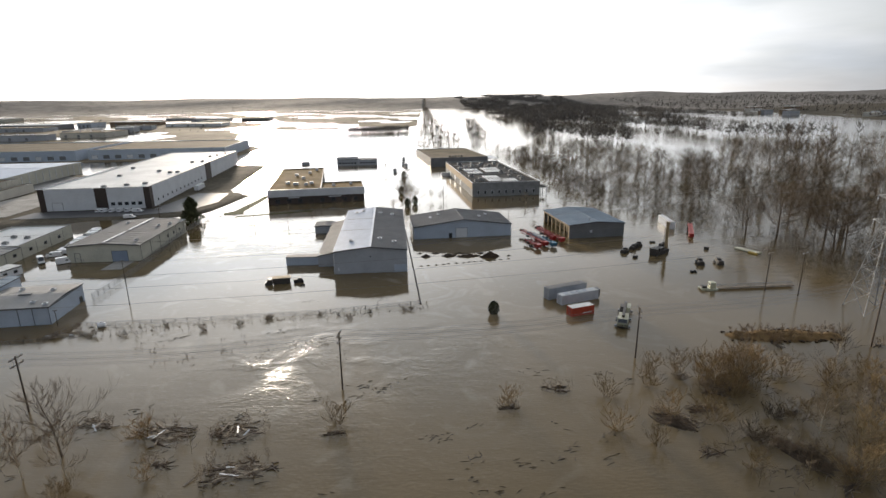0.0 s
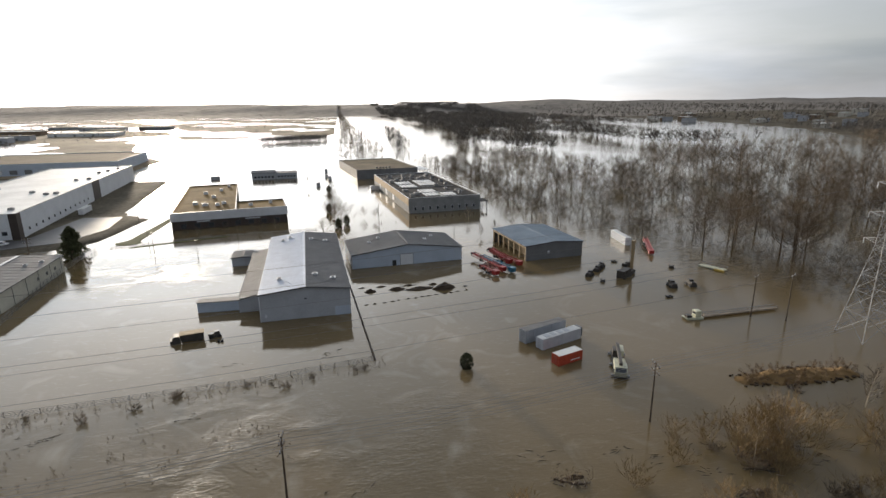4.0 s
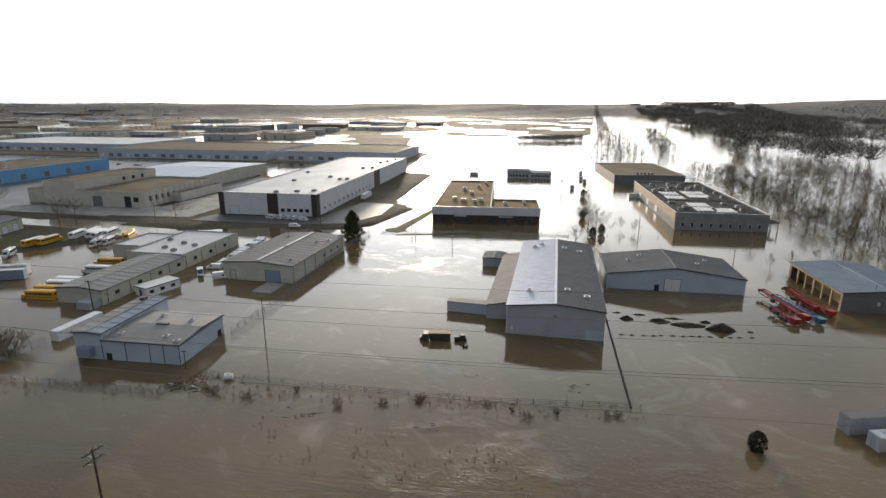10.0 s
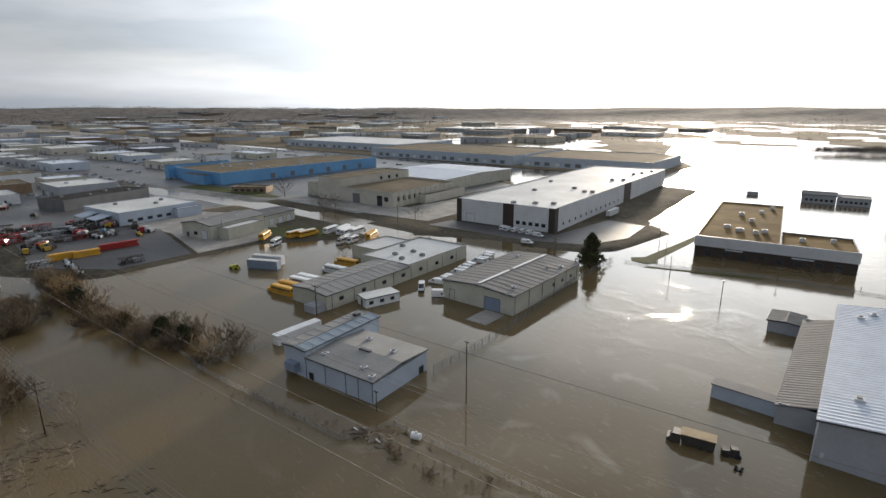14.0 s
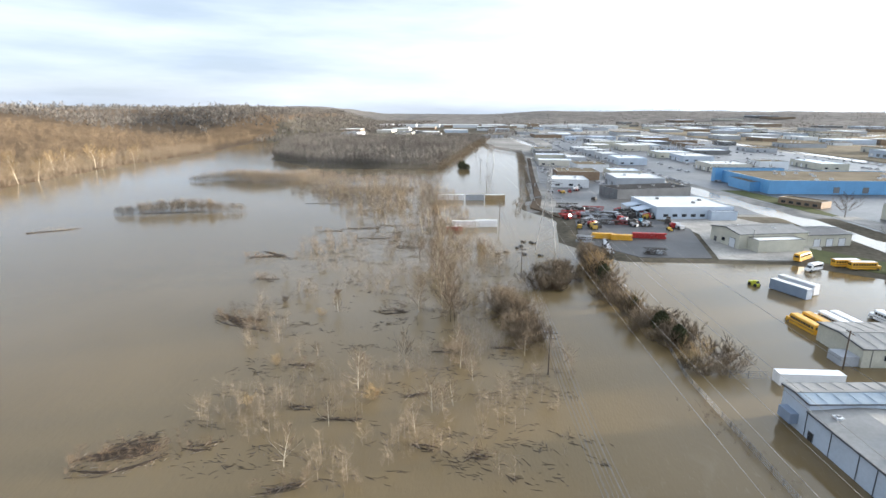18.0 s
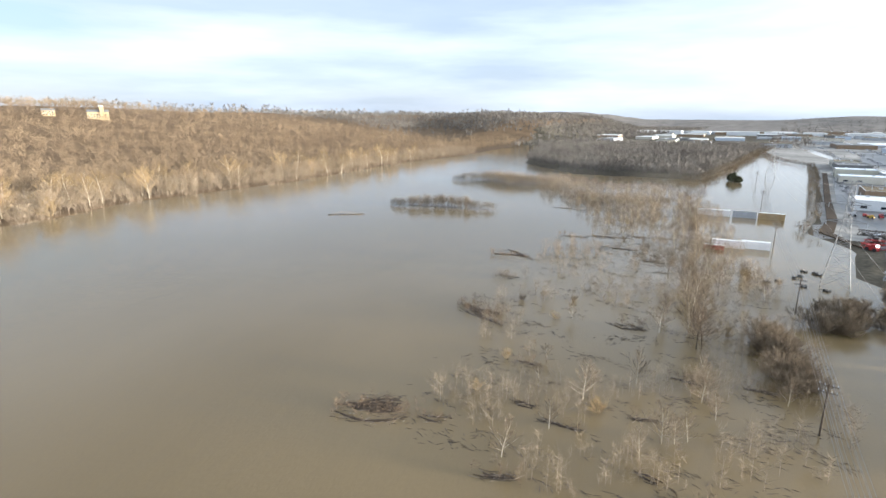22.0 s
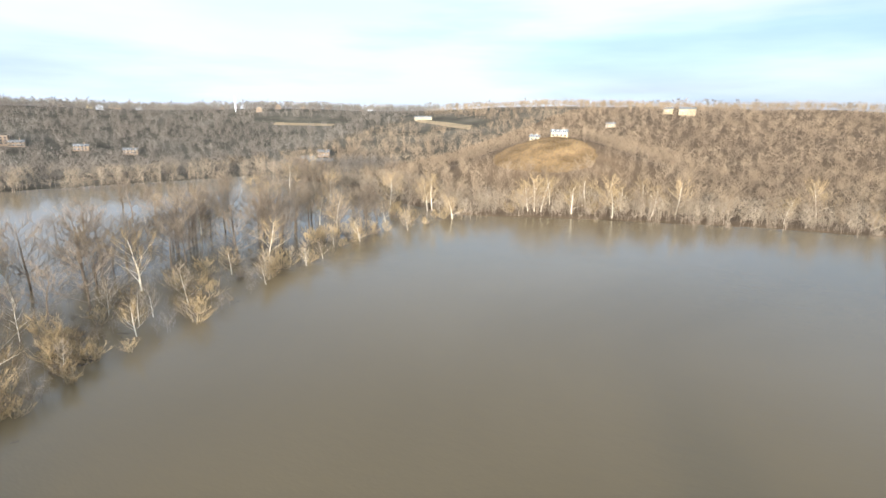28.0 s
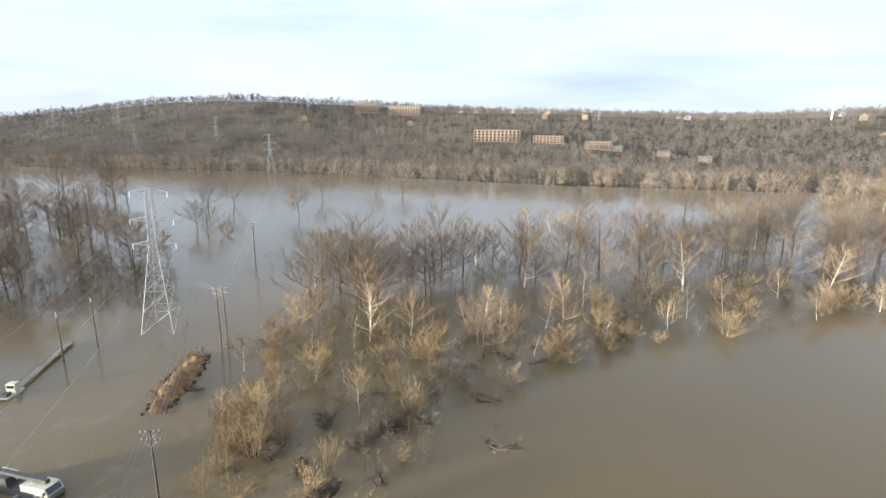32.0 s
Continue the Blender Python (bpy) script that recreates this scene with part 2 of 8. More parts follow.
    l.new(b.outputs[0], p.inputs["Normal"])
    return m


WATER = water_material()
SOIL = mat("winter_ground", (0.074, 0.066, 0.050), 0.95, var=0.35, scale=0.02, fine=0.5, second=(0.130, 0.114, 0.086), spec=0.03)
LITTER = mat("leaf_litter", (0.108, 0.075, 0.045), 0.95, var=0.3, scale=0.05, fine=1.2, spec=0.10)
PLAINS = mat("wet_stubble_fields", (0.115, 0.098, 0.068), 0.95, var=0.3, scale=0.006, fine=0.06, second=(0.25, 0.205, 0.140), spec=0.05)
GRASS = mat("dormant_grass", (0.070, 0.078, 0.032), 0.95, var=0.3, scale=0.1, fine=2.0, spec=0.10)
ASPHALT = mat("wet_asphalt", (0.050, 0.050, 0.052), 0.6, var=0.3, scale=0.08, fine=1.5)
CONCRETE = mat("pale_concrete", (0.30, 0.29, 0.27), 0.85, var=0.25, scale=0.1, fine=1.0, spec=0.10)
WALL_GREY = mat("grey_metal_siding", (0.36, 0.38, 0.41), 0.55, var=0.10, scale=0.2, fine=2.0, spec=0.25)
LOTS = mat("wet_gravel_lots", (0.150, 0.145, 0.135), 0.85, var=0.3, scale=0.01, fine=0.12, second=(0.30, 0.29, 0.27), spec=0.2)
WALL_BLUEGREY = mat("pale_blue_siding", (0.42, 0.48, 0.56), 0.55, var=0.08, scale=0.2, fine=2.0, spec=0.25)
WALL_WHITE = mat("white_siding", (0.62, 0.64, 0.66), 0.55, var=0.08, scale=0.15, fine=1.5, spec=0.25)
WALL_CREAM = mat("cream_block", (0.46, 0.45, 0.38), 0.75, var=0.12, scale=0.2, fine=2.0, spec=0.25)
WALL_BEIGE = mat("beige_panel", (0.50, 0.48, 0.42), 0.7, var=0.10, scale=0.2, fine=2.0, spec=0.25)
WALL_DARK = mat("dark_siding", (0.16, 0.165, 0.17), 0.6, var=0.15, scale=0.2, fine=2.0, spec=0.25)
WALL_BLUE = mat("bright_blue_siding", (0.12, 0.31, 0.56), 0.5, var=0.10, scale=0.1, fine=1.0)
WALL_TAN = mat("tan_wood", (0.30, 0.22, 0.12), 0.8, var=0.2, scale=0.5, fine=4.0)
BROWN_PANEL = mat("dark_brown_panel", (0.045, 0.032, 0.026), 0.6, var=0.15)
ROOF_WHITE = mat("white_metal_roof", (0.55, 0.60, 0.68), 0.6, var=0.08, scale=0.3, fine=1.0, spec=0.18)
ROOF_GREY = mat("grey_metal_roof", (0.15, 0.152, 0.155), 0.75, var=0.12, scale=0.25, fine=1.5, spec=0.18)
ROOF_MID = mat("weathered_grey_roof", (0.235, 0.235, 0.23), 0.7, var=0.12, scale=0.2, fine=1.5, spec=0.18)
WALL_STONE = mat("pale_grey_block_wall", (0.23, 0.235, 0.235), 0.8, var=0.18, scale=0.3, fine=2.0, spec=0.15)
ROOF_BLUE = mat("blue_grey_metal_roof", (0.22, 0.27, 0.32), 0.65, var=0.12, scale=0.2, fine=1.2, spec=0.18)
ROOF_BROWN = mat("brown_gravel_roof", (0.150, 0.100, 0.042), 0.95, var=0.3, scale=0.08, fine=2.5, second=(0.25, 0.175, 0.080), spec=0.03)
ROOF_TAN = mat("tan_gravel_roof", (0.155, 0.130, 0.092), 0.95, var=0.25, scale=0.07, fine=2.0, spec=0.03)
ROOF_PALE = mat("pale_membrane_roof", (0.55, 0.56, 0.55), 0.6, var=0.15, scale=0.06, fine=0.8, spec=0.18)
ROOF_DARK = mat("dark_membrane_roof", (0.045, 0.043, 0.042), 0.75, var=0.35, scale=0.08, fine=1.5, spec=0.03)
GLASS = mat("dark_window_glass", (0.02, 0.024, 0.03), 0.1, var=0.1, spec=0.8)
TRIM = mat("dark_metal_trim", (0.06, 0.065, 0.075), 0.5, var=0.1)
PALE_TRIM = mat("pale_metal_trim", (0.55, 0.57, 0.60), 0.5, var=0.1)
DOOR_BLUE = mat("blue_grey_roller_door", (0.20, 0.25, 0.33), 0.5, var=0.08)
STEEL = mat("galvanised_steel", (0.25, 0.255, 0.26), 0.6, metal=0.3, var=0.12)
WIRE = mat("aluminium_wire", (0.22, 0.21, 0.20), 0.7, metal=0.0, var=0.1)
POLE_WOOD = mat("creosoted_pole", (0.075, 0.055, 0.038), 0.9, var=0.25, scale=1.0)
RUBBER = mat("black_rubber", (0.02, 0.02, 0.02), 0.8, var=0.2)
RED = mat("red_paint", (0.32, 0.022, 0.020), 0.5, var=0.2, scale=0.6)
ORANGE_RED = mat("orange_red_container", (0.38, 0.055, 0.026), 0.55, var=0.15, scale=0.8)
STEEL_BLUE = mat("blue_paint", (0.03, 0.15, 0.24), 0.5, var=0.2, scale=0.6)
YELLOW = mat("school_bus_yellow", (0.62, 0.33, 0.025), 0.45, var=0.12)
DULL_YELLOW = mat("dusty_yellow_paint", (0.45, 0.30, 0.045), 0.6, var=0.25, scale=0.8)
LIME = mat("lime_paint", (0.45, 0.46, 0.04), 0.55, var=0.15)
CREAM_PAINT = mat("pale_green_cream_paint", (0.48, 0.48, 0.36), 0.5, var=0.2, scale=1.0)
WHITE_PAINT = mat("white_vehicle_paint", (0.72, 0.73, 0.74), 0.35, var=0.06, scale=0.5)
PAVING = mat("worn_wet_paving", (0.075, 0.076, 0.080), 0.42, var=0.4, scale=0.03, fine=0.4, second=(0.125, 0.123, 0.12), spec=0.4)
PALE_GREY = mat("pale_grey_trailer_paint", (0.46, 0.48, 0.52), 0.5, var=0.12, scale=0.5)
GREY_PAINT = mat("grey_trailer_paint", (0.34, 0.36, 0.39), 0.5, var=0.15, scale=0.5)
DARK_PAINT = mat("dark_machine_paint", (0.05, 0.045, 0.04), 0.6, var=0.3, scale=1.0)
DRIFT = mat("wet_driftwood", (0.060, 0.044, 0.032), 0.9, var=0.4, scale=0.6, fine=3.0)
DRIFT_PALE = mat("bleached_driftwood", (0.22, 0.18, 0.135), 0.9, var=0.4, scale=0.7, fine=3.0)
STRAW = mat("matted_reed_litter", (0.15, 0.125, 0.09), 0.95, var=0.45, scale=0.6, fine=5.0, bump=0.08, second=(0.34, 0.29, 0.22), spec=0.08)
MUD = mat("dark_wet_soil", (0.058, 0.043, 0.030), 0.9, var=0.4, scale=0.5, fine=3.0, bump=0.1, spec=0.10)
BARK_PALE = mat("pale_sycamore_bark", (0.52, 0.45, 0.34), 0.85, var=0.25, scale=0.5, rand=0.4, spec=0.10)
BARK_TAN = mat("tan_willow_bark", (0.26, 0.200, 0.112), 0.9, var=0.3, scale=0.3, rand=0.5, spec=0.10)
BARK_GREY = mat("grey_brown_bark", (0.12, 0.092, 0.065), 0.9, var=0.3, scale=0.4, rand=0.4, spec=0.10)
TWIG_TAN = mat("tan_twigs", (0.260, 0.187, 0.098), 0.9, var=0.3, scale=0.15, rand=0.5, spec=0.10)
TWIG_BROWN = mat("brown_twigs", (0.18, 0.143, 0.102), 0.9, var=0.35, scale=0.1, rand=0.5, spec=0.1)
TWIG_RUST = mat("rust_brown_twigs", (0.112, 0.082, 0.058), 0.9, var=0.35, scale=0.12, rand=0.5, second=(0.18, 0.130, 0.086), spec=0.1)
TWIG_GREY = mat("grey_twigs", (0.135, 0.105, 0.075), 0.9, var=0.3, scale=0.15, rand=0.5, spec=0.10)
WOODS = mat("winter_woods", (0.170, 0.126, 0.084), 0.95, var=0.25, scale=0.02, fine=0.25, second=(0.245, 0.184, 0.120), spec=0.10)
WOODS_DARK = mat("dark_winter_woods", (0.115, 0.106, 0.098), 0.95, var=0.3, scale=0.02, fine=0.25, second=(0.20, 0.182, 0.162), spec=0.10)
# greyer copy of the woods, with cloud shade and side light in its colour
WOODS_SHADED = mat("shaded_winter_woods", (0.125, 0.107, 0.088), 0.95, var=0.3, scale=0.02, fine=0.25, second=(0.178, 0.152, 0.124), spec=0.1)
EVERGREEN = mat("evergreen_needles", (0.062, 0.068, 0.036), 0.9, var=0.4, scale=0.8, fine=4.0, rand=0.3, spec=0.10)
DRY_GRASS = mat("golden_dry_grass", (0.119, 0.078, 0.036), 0.95, var=0.3, scale=0.06, fine=0.8, second=(0.245, 0.162, 0.078), spec=0.05)
BRICK_TAN = mat("tan_brick_wall", (0.21, 0.15, 0.098), 0.85, var=0.15)
STONE_PALE = mat("pale_stone_wall", (0.306, 0.244, 0.139), 0.8, var=0.12)


# ---------------------------------------------------------------- helpers
def thing(name, label, category, x=0, y=0, z=0, yaw=0, group="", kind=""):
    ob = new(name)
    ob.empty_display_size = 0.5
    ob.matrix_world = pose(x, y, z, 0, 0, yaw)
    return tagged(ob, label, category, group, kind)


def part(name, bm, material, parent=None, label=""):
    me = bpy.data.meshes.new(name)
    bmesh.ops.recalc_face_normals(bm, faces=bm.faces)
    bm.to_mesh(me)
    bm.free()
    me.materials.append(material)
    ob = new(name, me)
    ob.parent = parent
    return tagged(ob, label)


def solid(name, verts, faces, material, parent=None, label=""):
    me = bpy.data.meshes.new(name)
    me.from_pydata(verts, [], faces)
    me.materials.append(material)
    ob = new(name, me)
    ob.parent = parent
    return tagged(ob, label)


def box(bm, x0, x1, y0, y1, z0, z1, m=None):
    v = [bm.verts.new((x, y, z)) for z in (z0, z1) for x, y in ((x0, y0), (x1, y0), (x1, y1), (x0, y1))]
    if m:
        for q in v:
            q.co = m @ q.co
    for f in ((3, 2, 1, 0), (4, 5, 6, 7), (0, 1, 5, 4), (1, 2, 6, 5), (2, 3, 7, 6), (3, 0, 4, 7)):
        bm.faces.new([v[i] for i in f])
    return bm


def boxes(*args):
    bm = bmesh.new()
    for a in args:
        box(bm, *a)
    return bm


def prism(bm, outline, y0, y1):
    """An outline in x and z, drawn out along y."""
    a = [bm.verts.new((x, y0, z)) for x, z in outline]
    b = [bm.verts.new((x, y1, z)) for x, z in outline]
    bm.faces.new(a)
    bm.faces.new(b[::-1])
    for i in range(len(a)):
        j = (i + 1) % len(a)
        bm.faces.new((a[j], a[i], b[i], b[j]))
    return bm


def rod(bm, p, q, r0, r1=None, n=6):
    r1 = r0 if r1 is None else r1
    p, q = Vector(p), Vector(q)
    turn = (q - p).to_track_quat("Z", "Y").to_matrix()
    rings = []
    for c, r in ((p, r0), (q, r1)):
        rings.append([bm.verts.new(c + turn @ Vector((r * math.cos(6.2832 * k / n), r * math.sin(6.2832 * k / n), 0))) for k in range(n)])
    for k in range(n):
        bm.faces.new((rings[0][k], rings[0][(k + 1) % n], rings[1][(k + 1) % n], rings[1][k]))
    bm.faces.new(rings[0][::-1])
    bm.faces.new(rings[1])
    return bm


def rods(items, n=5):
    bm = bmesh.new()
    for it in items:
        rod(bm, *it, n=n)
    return bm


def opening(parent, kind, x0, x1, z0, z1, pane, y=0.0, side="front", w=0.0, d=0.0, rim=TRIM):
    """A door or window with its frame, on a wall of a building of width w and depth d."""
    turn = {"front": Matrix.Identity(4), "back": pose(w, d, 0, 0, 0, 180), "left": pose(0, d, 0, 0, 0, -90), "right": pose(w, 0, 0, 0, 0, 90)}[side]
    t = min(0.14, (x1 - x0) * 0.12)
    fr = bmesh.new()
    for a in ((x0 - t, x0, z0, z1 + t), (x1, x1 + t, z0, z1 + t), (x0, x1, z1, z1 + t)):
        box(fr, a[0], a[1], y - 0.09, y - 0.005, a[2], a[3], turn)
    f = part("door_frame" if "door" in kind else "window_frame", fr, rim, parent)
    part("door_leaf" if "door" in kind else "pane", box(bmesh.new(), x0, x1, y - 0.05, y - 0.004, z0, z1, turn), pane, f)
    return f


def gable_walls(ob, w, d, eave, rise, walls, low=-2.5, along="y", ridge_at=0.5, th=0.25):
    """Four walls; the ridge runs along y (gables front and back) or along x."""
    if along == "y":
        g = [(0, low), (w, low), (w, eave), (w * ridge_at, eave + rise), (0, eave)]
        part("front_wall", prism(bmesh.new(), g, 0, th), walls, ob)
        part("back_wall", prism(bmesh.new(), g, d - th, d), walls, ob)
        for x in (0, w - th):
            part("side_wall", boxes((x, x + th, th, d - th, low, eave - 0.02)), walls, ob)
    else:
        for y in (0, d - th):
            part("front_wall" if y == 0 else "back_wall", boxes((th, w - th, y, y + th, low, eave - 0.02)), walls, ob)
        for x in (0, w - th):
            bm = prism(bmesh.new(), [(0, low), (d, low), (d, eave), (d * ridge_at, eave + rise), (0, eave)], x, x + th)
            for v in bm.verts:
                v.co = (v.co.y, v.co.x, v.co.z)
            part("side_wall", bm, walls, ob)


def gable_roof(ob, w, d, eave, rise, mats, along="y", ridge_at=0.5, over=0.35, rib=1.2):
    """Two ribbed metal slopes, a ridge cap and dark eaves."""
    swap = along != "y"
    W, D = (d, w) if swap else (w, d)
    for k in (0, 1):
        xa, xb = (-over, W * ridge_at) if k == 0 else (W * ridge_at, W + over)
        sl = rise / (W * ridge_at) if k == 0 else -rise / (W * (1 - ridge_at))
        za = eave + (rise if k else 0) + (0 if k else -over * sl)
        zb = eave + (0 if k else rise) + (over * sl if k else 0)
        bm = prism(bmesh.new(), [(xa, za + 0.03), (xb, zb + 0.03), (xb, zb + 0.2), (xa, za + 0.2)], -over, D + over)
        ribs = bmesh.new()
        n = max(2, int(D / rib))
        for i in range(n + 1):
            y = i * D / n
            prism(ribs, [(xa, za + 0.2), (xb, zb + 0.2), (xb, zb + 0.27), (xa, za + 0.27)], y - 0.04, y + 0.04)
        gut = boxes((xa - 0.1 if k == 0 else xb, xa if k == 0 else xb + 0.1, -over, D + over, (za if k == 0 else zb) - 0.05, (za if k == 0 else zb) + 0.2))
        ends = prism(bmesh.new(), [(xa, za - 0.12), (xb, zb - 0.12), (xb, zb + 0.22), (xa, za + 0.22)], -over - 0.08, -over - 0.003)
        for b in (bm, ribs, gut, ends):
            if swap:
                for v in b.verts:
                    v.co = (v.co.y, v.co.x, v.co.z)
        slope = part("roof_slope", bm, mats[k], ob)
        part("seams", ribs, mats[k], slope)
        part("gutter", gut, TRIM, ob)
        part("verge_trim", ends, TRIM, ob)
    cap = boxes((W * ridge_at - 0.3, W * ridge_at + 0.3, -over, D + over, eave + rise + 0.16, eave + rise + 0.3))
    if swap:
        for v in cap.verts:
            v.co = (v.co.y, v.co.x, v.co.z)
    part("ridge_cap", cap, mats[0], ob)


def roof_vent(ob, x, y, z, s=1.3):
    v = part("roof_vent", boxes((x - s / 2, x + s / 2, y - s / 2, y + s / 2, z - 0.3, z + 0.35), (x - s * 0.62, x + s * 0.62, y - s * 0.62, y + s * 0.62, z + 0.35, z + 0.5)), PALE_TRIM, ob)
    part("cowl", boxes((x - s * 0.3, x + s * 0.3, y - s * 0.3, y + s * 0.3, z + 0.5, z + 0.75)), STEEL, v)


def flat_block(ob, x0, x1, y0, y1, h, walls, roof, low=-2.5, parapet=0.5, th=0.3, cap=TRIM):
    """Four walls with a parapet round a flat roof."""
    top = h + parapet
    part("front_wall", boxes((x0, x1, y0, y0 + th, low, top)), walls, ob)
    part("back_wall", boxes((x0, x1, y1 - th, y1, low, top)), walls, ob)
    part("side_wall", boxes((x0, x0 + th, y0 + th, y1 - th, low, top)), walls, ob)
    part("side_wall", boxes((x1 - th, x1, y0 + th, y1 - th, low, top)), walls, ob)
    part("roof_deck", boxes((x0 + th, x1 - th, y0 + th, y1 - th, h - 0.3, h)), roof, ob)
    c = 0.06
    part("coping", boxes((x0 - c, x1 + c, y0 - c, y0 + th + c, top, top + 0.1), (x0 - c, x1 + c, y1 - th - c, y1 + c, top, top + 0.1),
                         (x0 - c, x0 + th + c, y0 + th + c, y1 - th - c, top, top + 0.1), (x1 - th - c, x1 + c, y0 + th + c, y1 - th - c, top, top + 0.1)), cap, ob)


def roof_unit(ob, x, y, z, sx=2.0, sy=1.6, h=1.2, m=None):
    u = part("roof_unit", boxes((x - sx / 2, x + sx / 2, y - sy / 2, y + sy / 2, z, z + h)), m or STEEL, ob)
    part("fan_cover", boxes((x - sx * 0.3, x + sx * 0.3, y - sy * 0.3, y + sy * 0.3, z + h, z + h + 0.18)), TRIM, u)
# ---------------------------------------------------------------- ground and water
PARK = [(-232, 122), (-237, 185), (-216, 214), (-203, 240), (-165, 258), (-125, 264), (-113, 276), (-107, 325), (-126, 345), (-140, 480), (-200, 498),
        (-235, 470), (-250, 420), (-335, 462), (-420, 500), (-4900, 520), (-4900, -500), (-1250, -330), (-1140, 20), (-880, 62), (-800, 99), (-700, 100), (-470, 94), (-390, 92), (-345, 86), (-313, 104), (-262, 100)]
PLAIN = [(-195, 520), (-192, 660), (-262, 770), (-290, 860), (-325, 1000), (-230, 1045), (-140, 1020), (-50, 1055), (-14, 1150), (-5, 4900), (-4900, 4900), (-4900, 510), (-560, 512)]
BLUFF = [(-4900, -800), (-1500, -470), (-750, -335), (-560, -327), (-335, -285), (-214, -290), (-155, -264), (-60, -257), (20, -238), (92, -214), (140, -232), (240, -300), (344, -318),
         (427, -110), (593, 176), (660, 400), (780, 700), (960, 1000), (1090, 1500), (1200, 4900), (4900, 4900), (4900, -4900), (-4900, -4900)]
WEST_WOOD = [(-560, 10), (-556, -110), (-640, -200), (-900, -290), (-1500, -400), (-4900, -600), (-4900, 40), (-1200, 40)]
STREET = [(-1500, 60), (-900, 140), (-534, 203), (-400, 225), (-321, 236), (-262, 243), (-205, 238)]


def inside_by(px, py, poly):
    """Metres inside (+) or outside (-) of an outline, for arrays of places."""
    d = np.full(px.shape, 1e9)
    ins = np.zeros(px.shape, bool)
    for (ax, ay), (bx, by) in zip(poly, poly[1:] + poly[:1]):
        ex, ey = bx - ax, by - ay
        t = np.clip(((px - ax) * ex + (py - ay) * ey) / (ex * ex + ey * ey), 0, 1)
        d = np.minimum(d, np.hypot(px - ax - t * ex, py - ay - t * ey))
        if ay != by:
            ins ^= ((ay > py) != (by > py)) & (px < (bx - ax) * (py - ay) / (by - ay) + ax)
    return np.where(ins, d, -d)


def line_by(px, py, line):
    d = np.full(px.shape, 1e9)
    for (ax, ay), (bx, by) in zip(line, line[1:]):
        ex, ey = bx - ax, by - ay
        t = np.clip(((px - ax) * ex + (py - ay) * ey) / (ex * ex + ey * ey), 0, 1)
        d = np.minimum(d, np.hypot(px - ax - t * ex, py - ay - t * ey))
    return d


def ease(a):
    a = np.clip(a, 0, 1)
    return a * a * (3 - 2 * a)


def rolling(px, py, s):
    """Cheap smooth relief between -1 and 1."""
    return (np.sin(px / s + 1.3) * np.cos(py / s * 0.9 + 0.4) + 0.6 * np.sin(px / s * 2.3 + py / s * 1.7) + 0.4 * np.cos(px / s * 3.9 - py / s * 3.1 + 2)) / 2


def ground_h(px, py):
    px, py = np.asarray(px, float), np.asarray(py, float)
    h = np.full(px.shape, -2.5)
    for poly, level in ((PARK, 0.7), (PLAIN, 0.55), (WEST_WOOD, 0.5), (BLUFF, 0.6)):
        h = np.maximum(h, -2.5 + (level + 2.5) * ease((inside_by(px, py, poly) + 9) / 13))
    h = h + np.where((h > 0.3) & (py > 700) & (px < 0), 0.75 * rolling(px, py, 90) - 0.45, 0)
    h = np.where((line_by(px, py, STREET) < 9) & (h > -0.4), -0.4, h)
    b = inside_by(px, py, BLUFF)
    low = ease((py - 760) / 700)
    top = (58 + 12 * ease((px + 350) / 400) + 2 * ease((px - 250) / 500) - 9 * ease((px - 300) / 400) * ease((-py - 150) / 300) + 34 * np.exp(-((px - 1230) / 300) ** 2 - ((py - 420) / 300) ** 2)) * (1 - low) + 24 * low
    h = h + top * ease((b - 70) / 560) * (1 + 0.14 * rolling(px, py, 210)) + np.where(b > 40, 1.2 * rolling(px, py, 60), 0)
    h = h + 13 * ease((b - 430) / 330) * ease((px + 900) / 500) * ease((500 - px) / 300) * (1 - low)
    h = h + 36 * np.exp(-((px - 80) ** 2 / (2 * 62 ** 2) + (py + 392) ** 2 / (2 * 48 ** 2)))
    r = np.hypot(px, py)
    h = h + (62 - 26 * ease((-px - 1200) / 1500) * ease((500 - py) / 600)) * ease((r - 2900) / 1500) * (1 + 0.2 * rolling(px, py, 420)) * (1 - ease((b - 300) / 900) * 0.5)
    h = h + 50 * ease((inside_by(px, py, [(-1150, -300), (-1500, -330), (-2300, -420), (-2800, -900), (-1500, -900), (-1000, -520)]) + 60) / 260)
    return h


N = 300
s = np.linspace(-1, 1, N + 1)
axis = 640 * s + 4260 * s ** 5
gx, gy = np.meshgrid(axis, axis)
gz = ground_h(gx, gy)
verts = np.stack([gx.ravel(), gy.ravel(), gz.ravel()], -1)
idx = np.arange((N + 1) * (N + 1)).reshape(N + 1, N + 1)
faces = np.stack([idx[:-1, :-1].ravel(), idx[:-1, 1:].ravel(), idx[1:, 1:].ravel(), idx[1:, :-1].ravel()], -1)
ground = solid("ground", verts.tolist(), faces.tolist(), SOIL)
ground.data.materials.append(LITTER)
ground.data.materials.append(PLAINS)
ground.data.materials.append(LOTS)
ground.data.materials.append(WOODS_DARK)
mx, my = gx[:-1, :-1].ravel(), gy[:-1, :-1].ravel()
zone = np.where((inside_by(mx, my, BLUFF) > 0) & (mx < 380 + 0.25 * my), 1, np.where(inside_by(mx, my, PLAIN) > 0, 2, 0))
zone = np.where((inside_by(mx, my, PARK) > 0) & (mx < -340) & (inside_by(mx, my, WEST_WOOD) < 0), 3, zone)
zone = np.where(np.hypot(mx, my) > 2500, 4, zone)
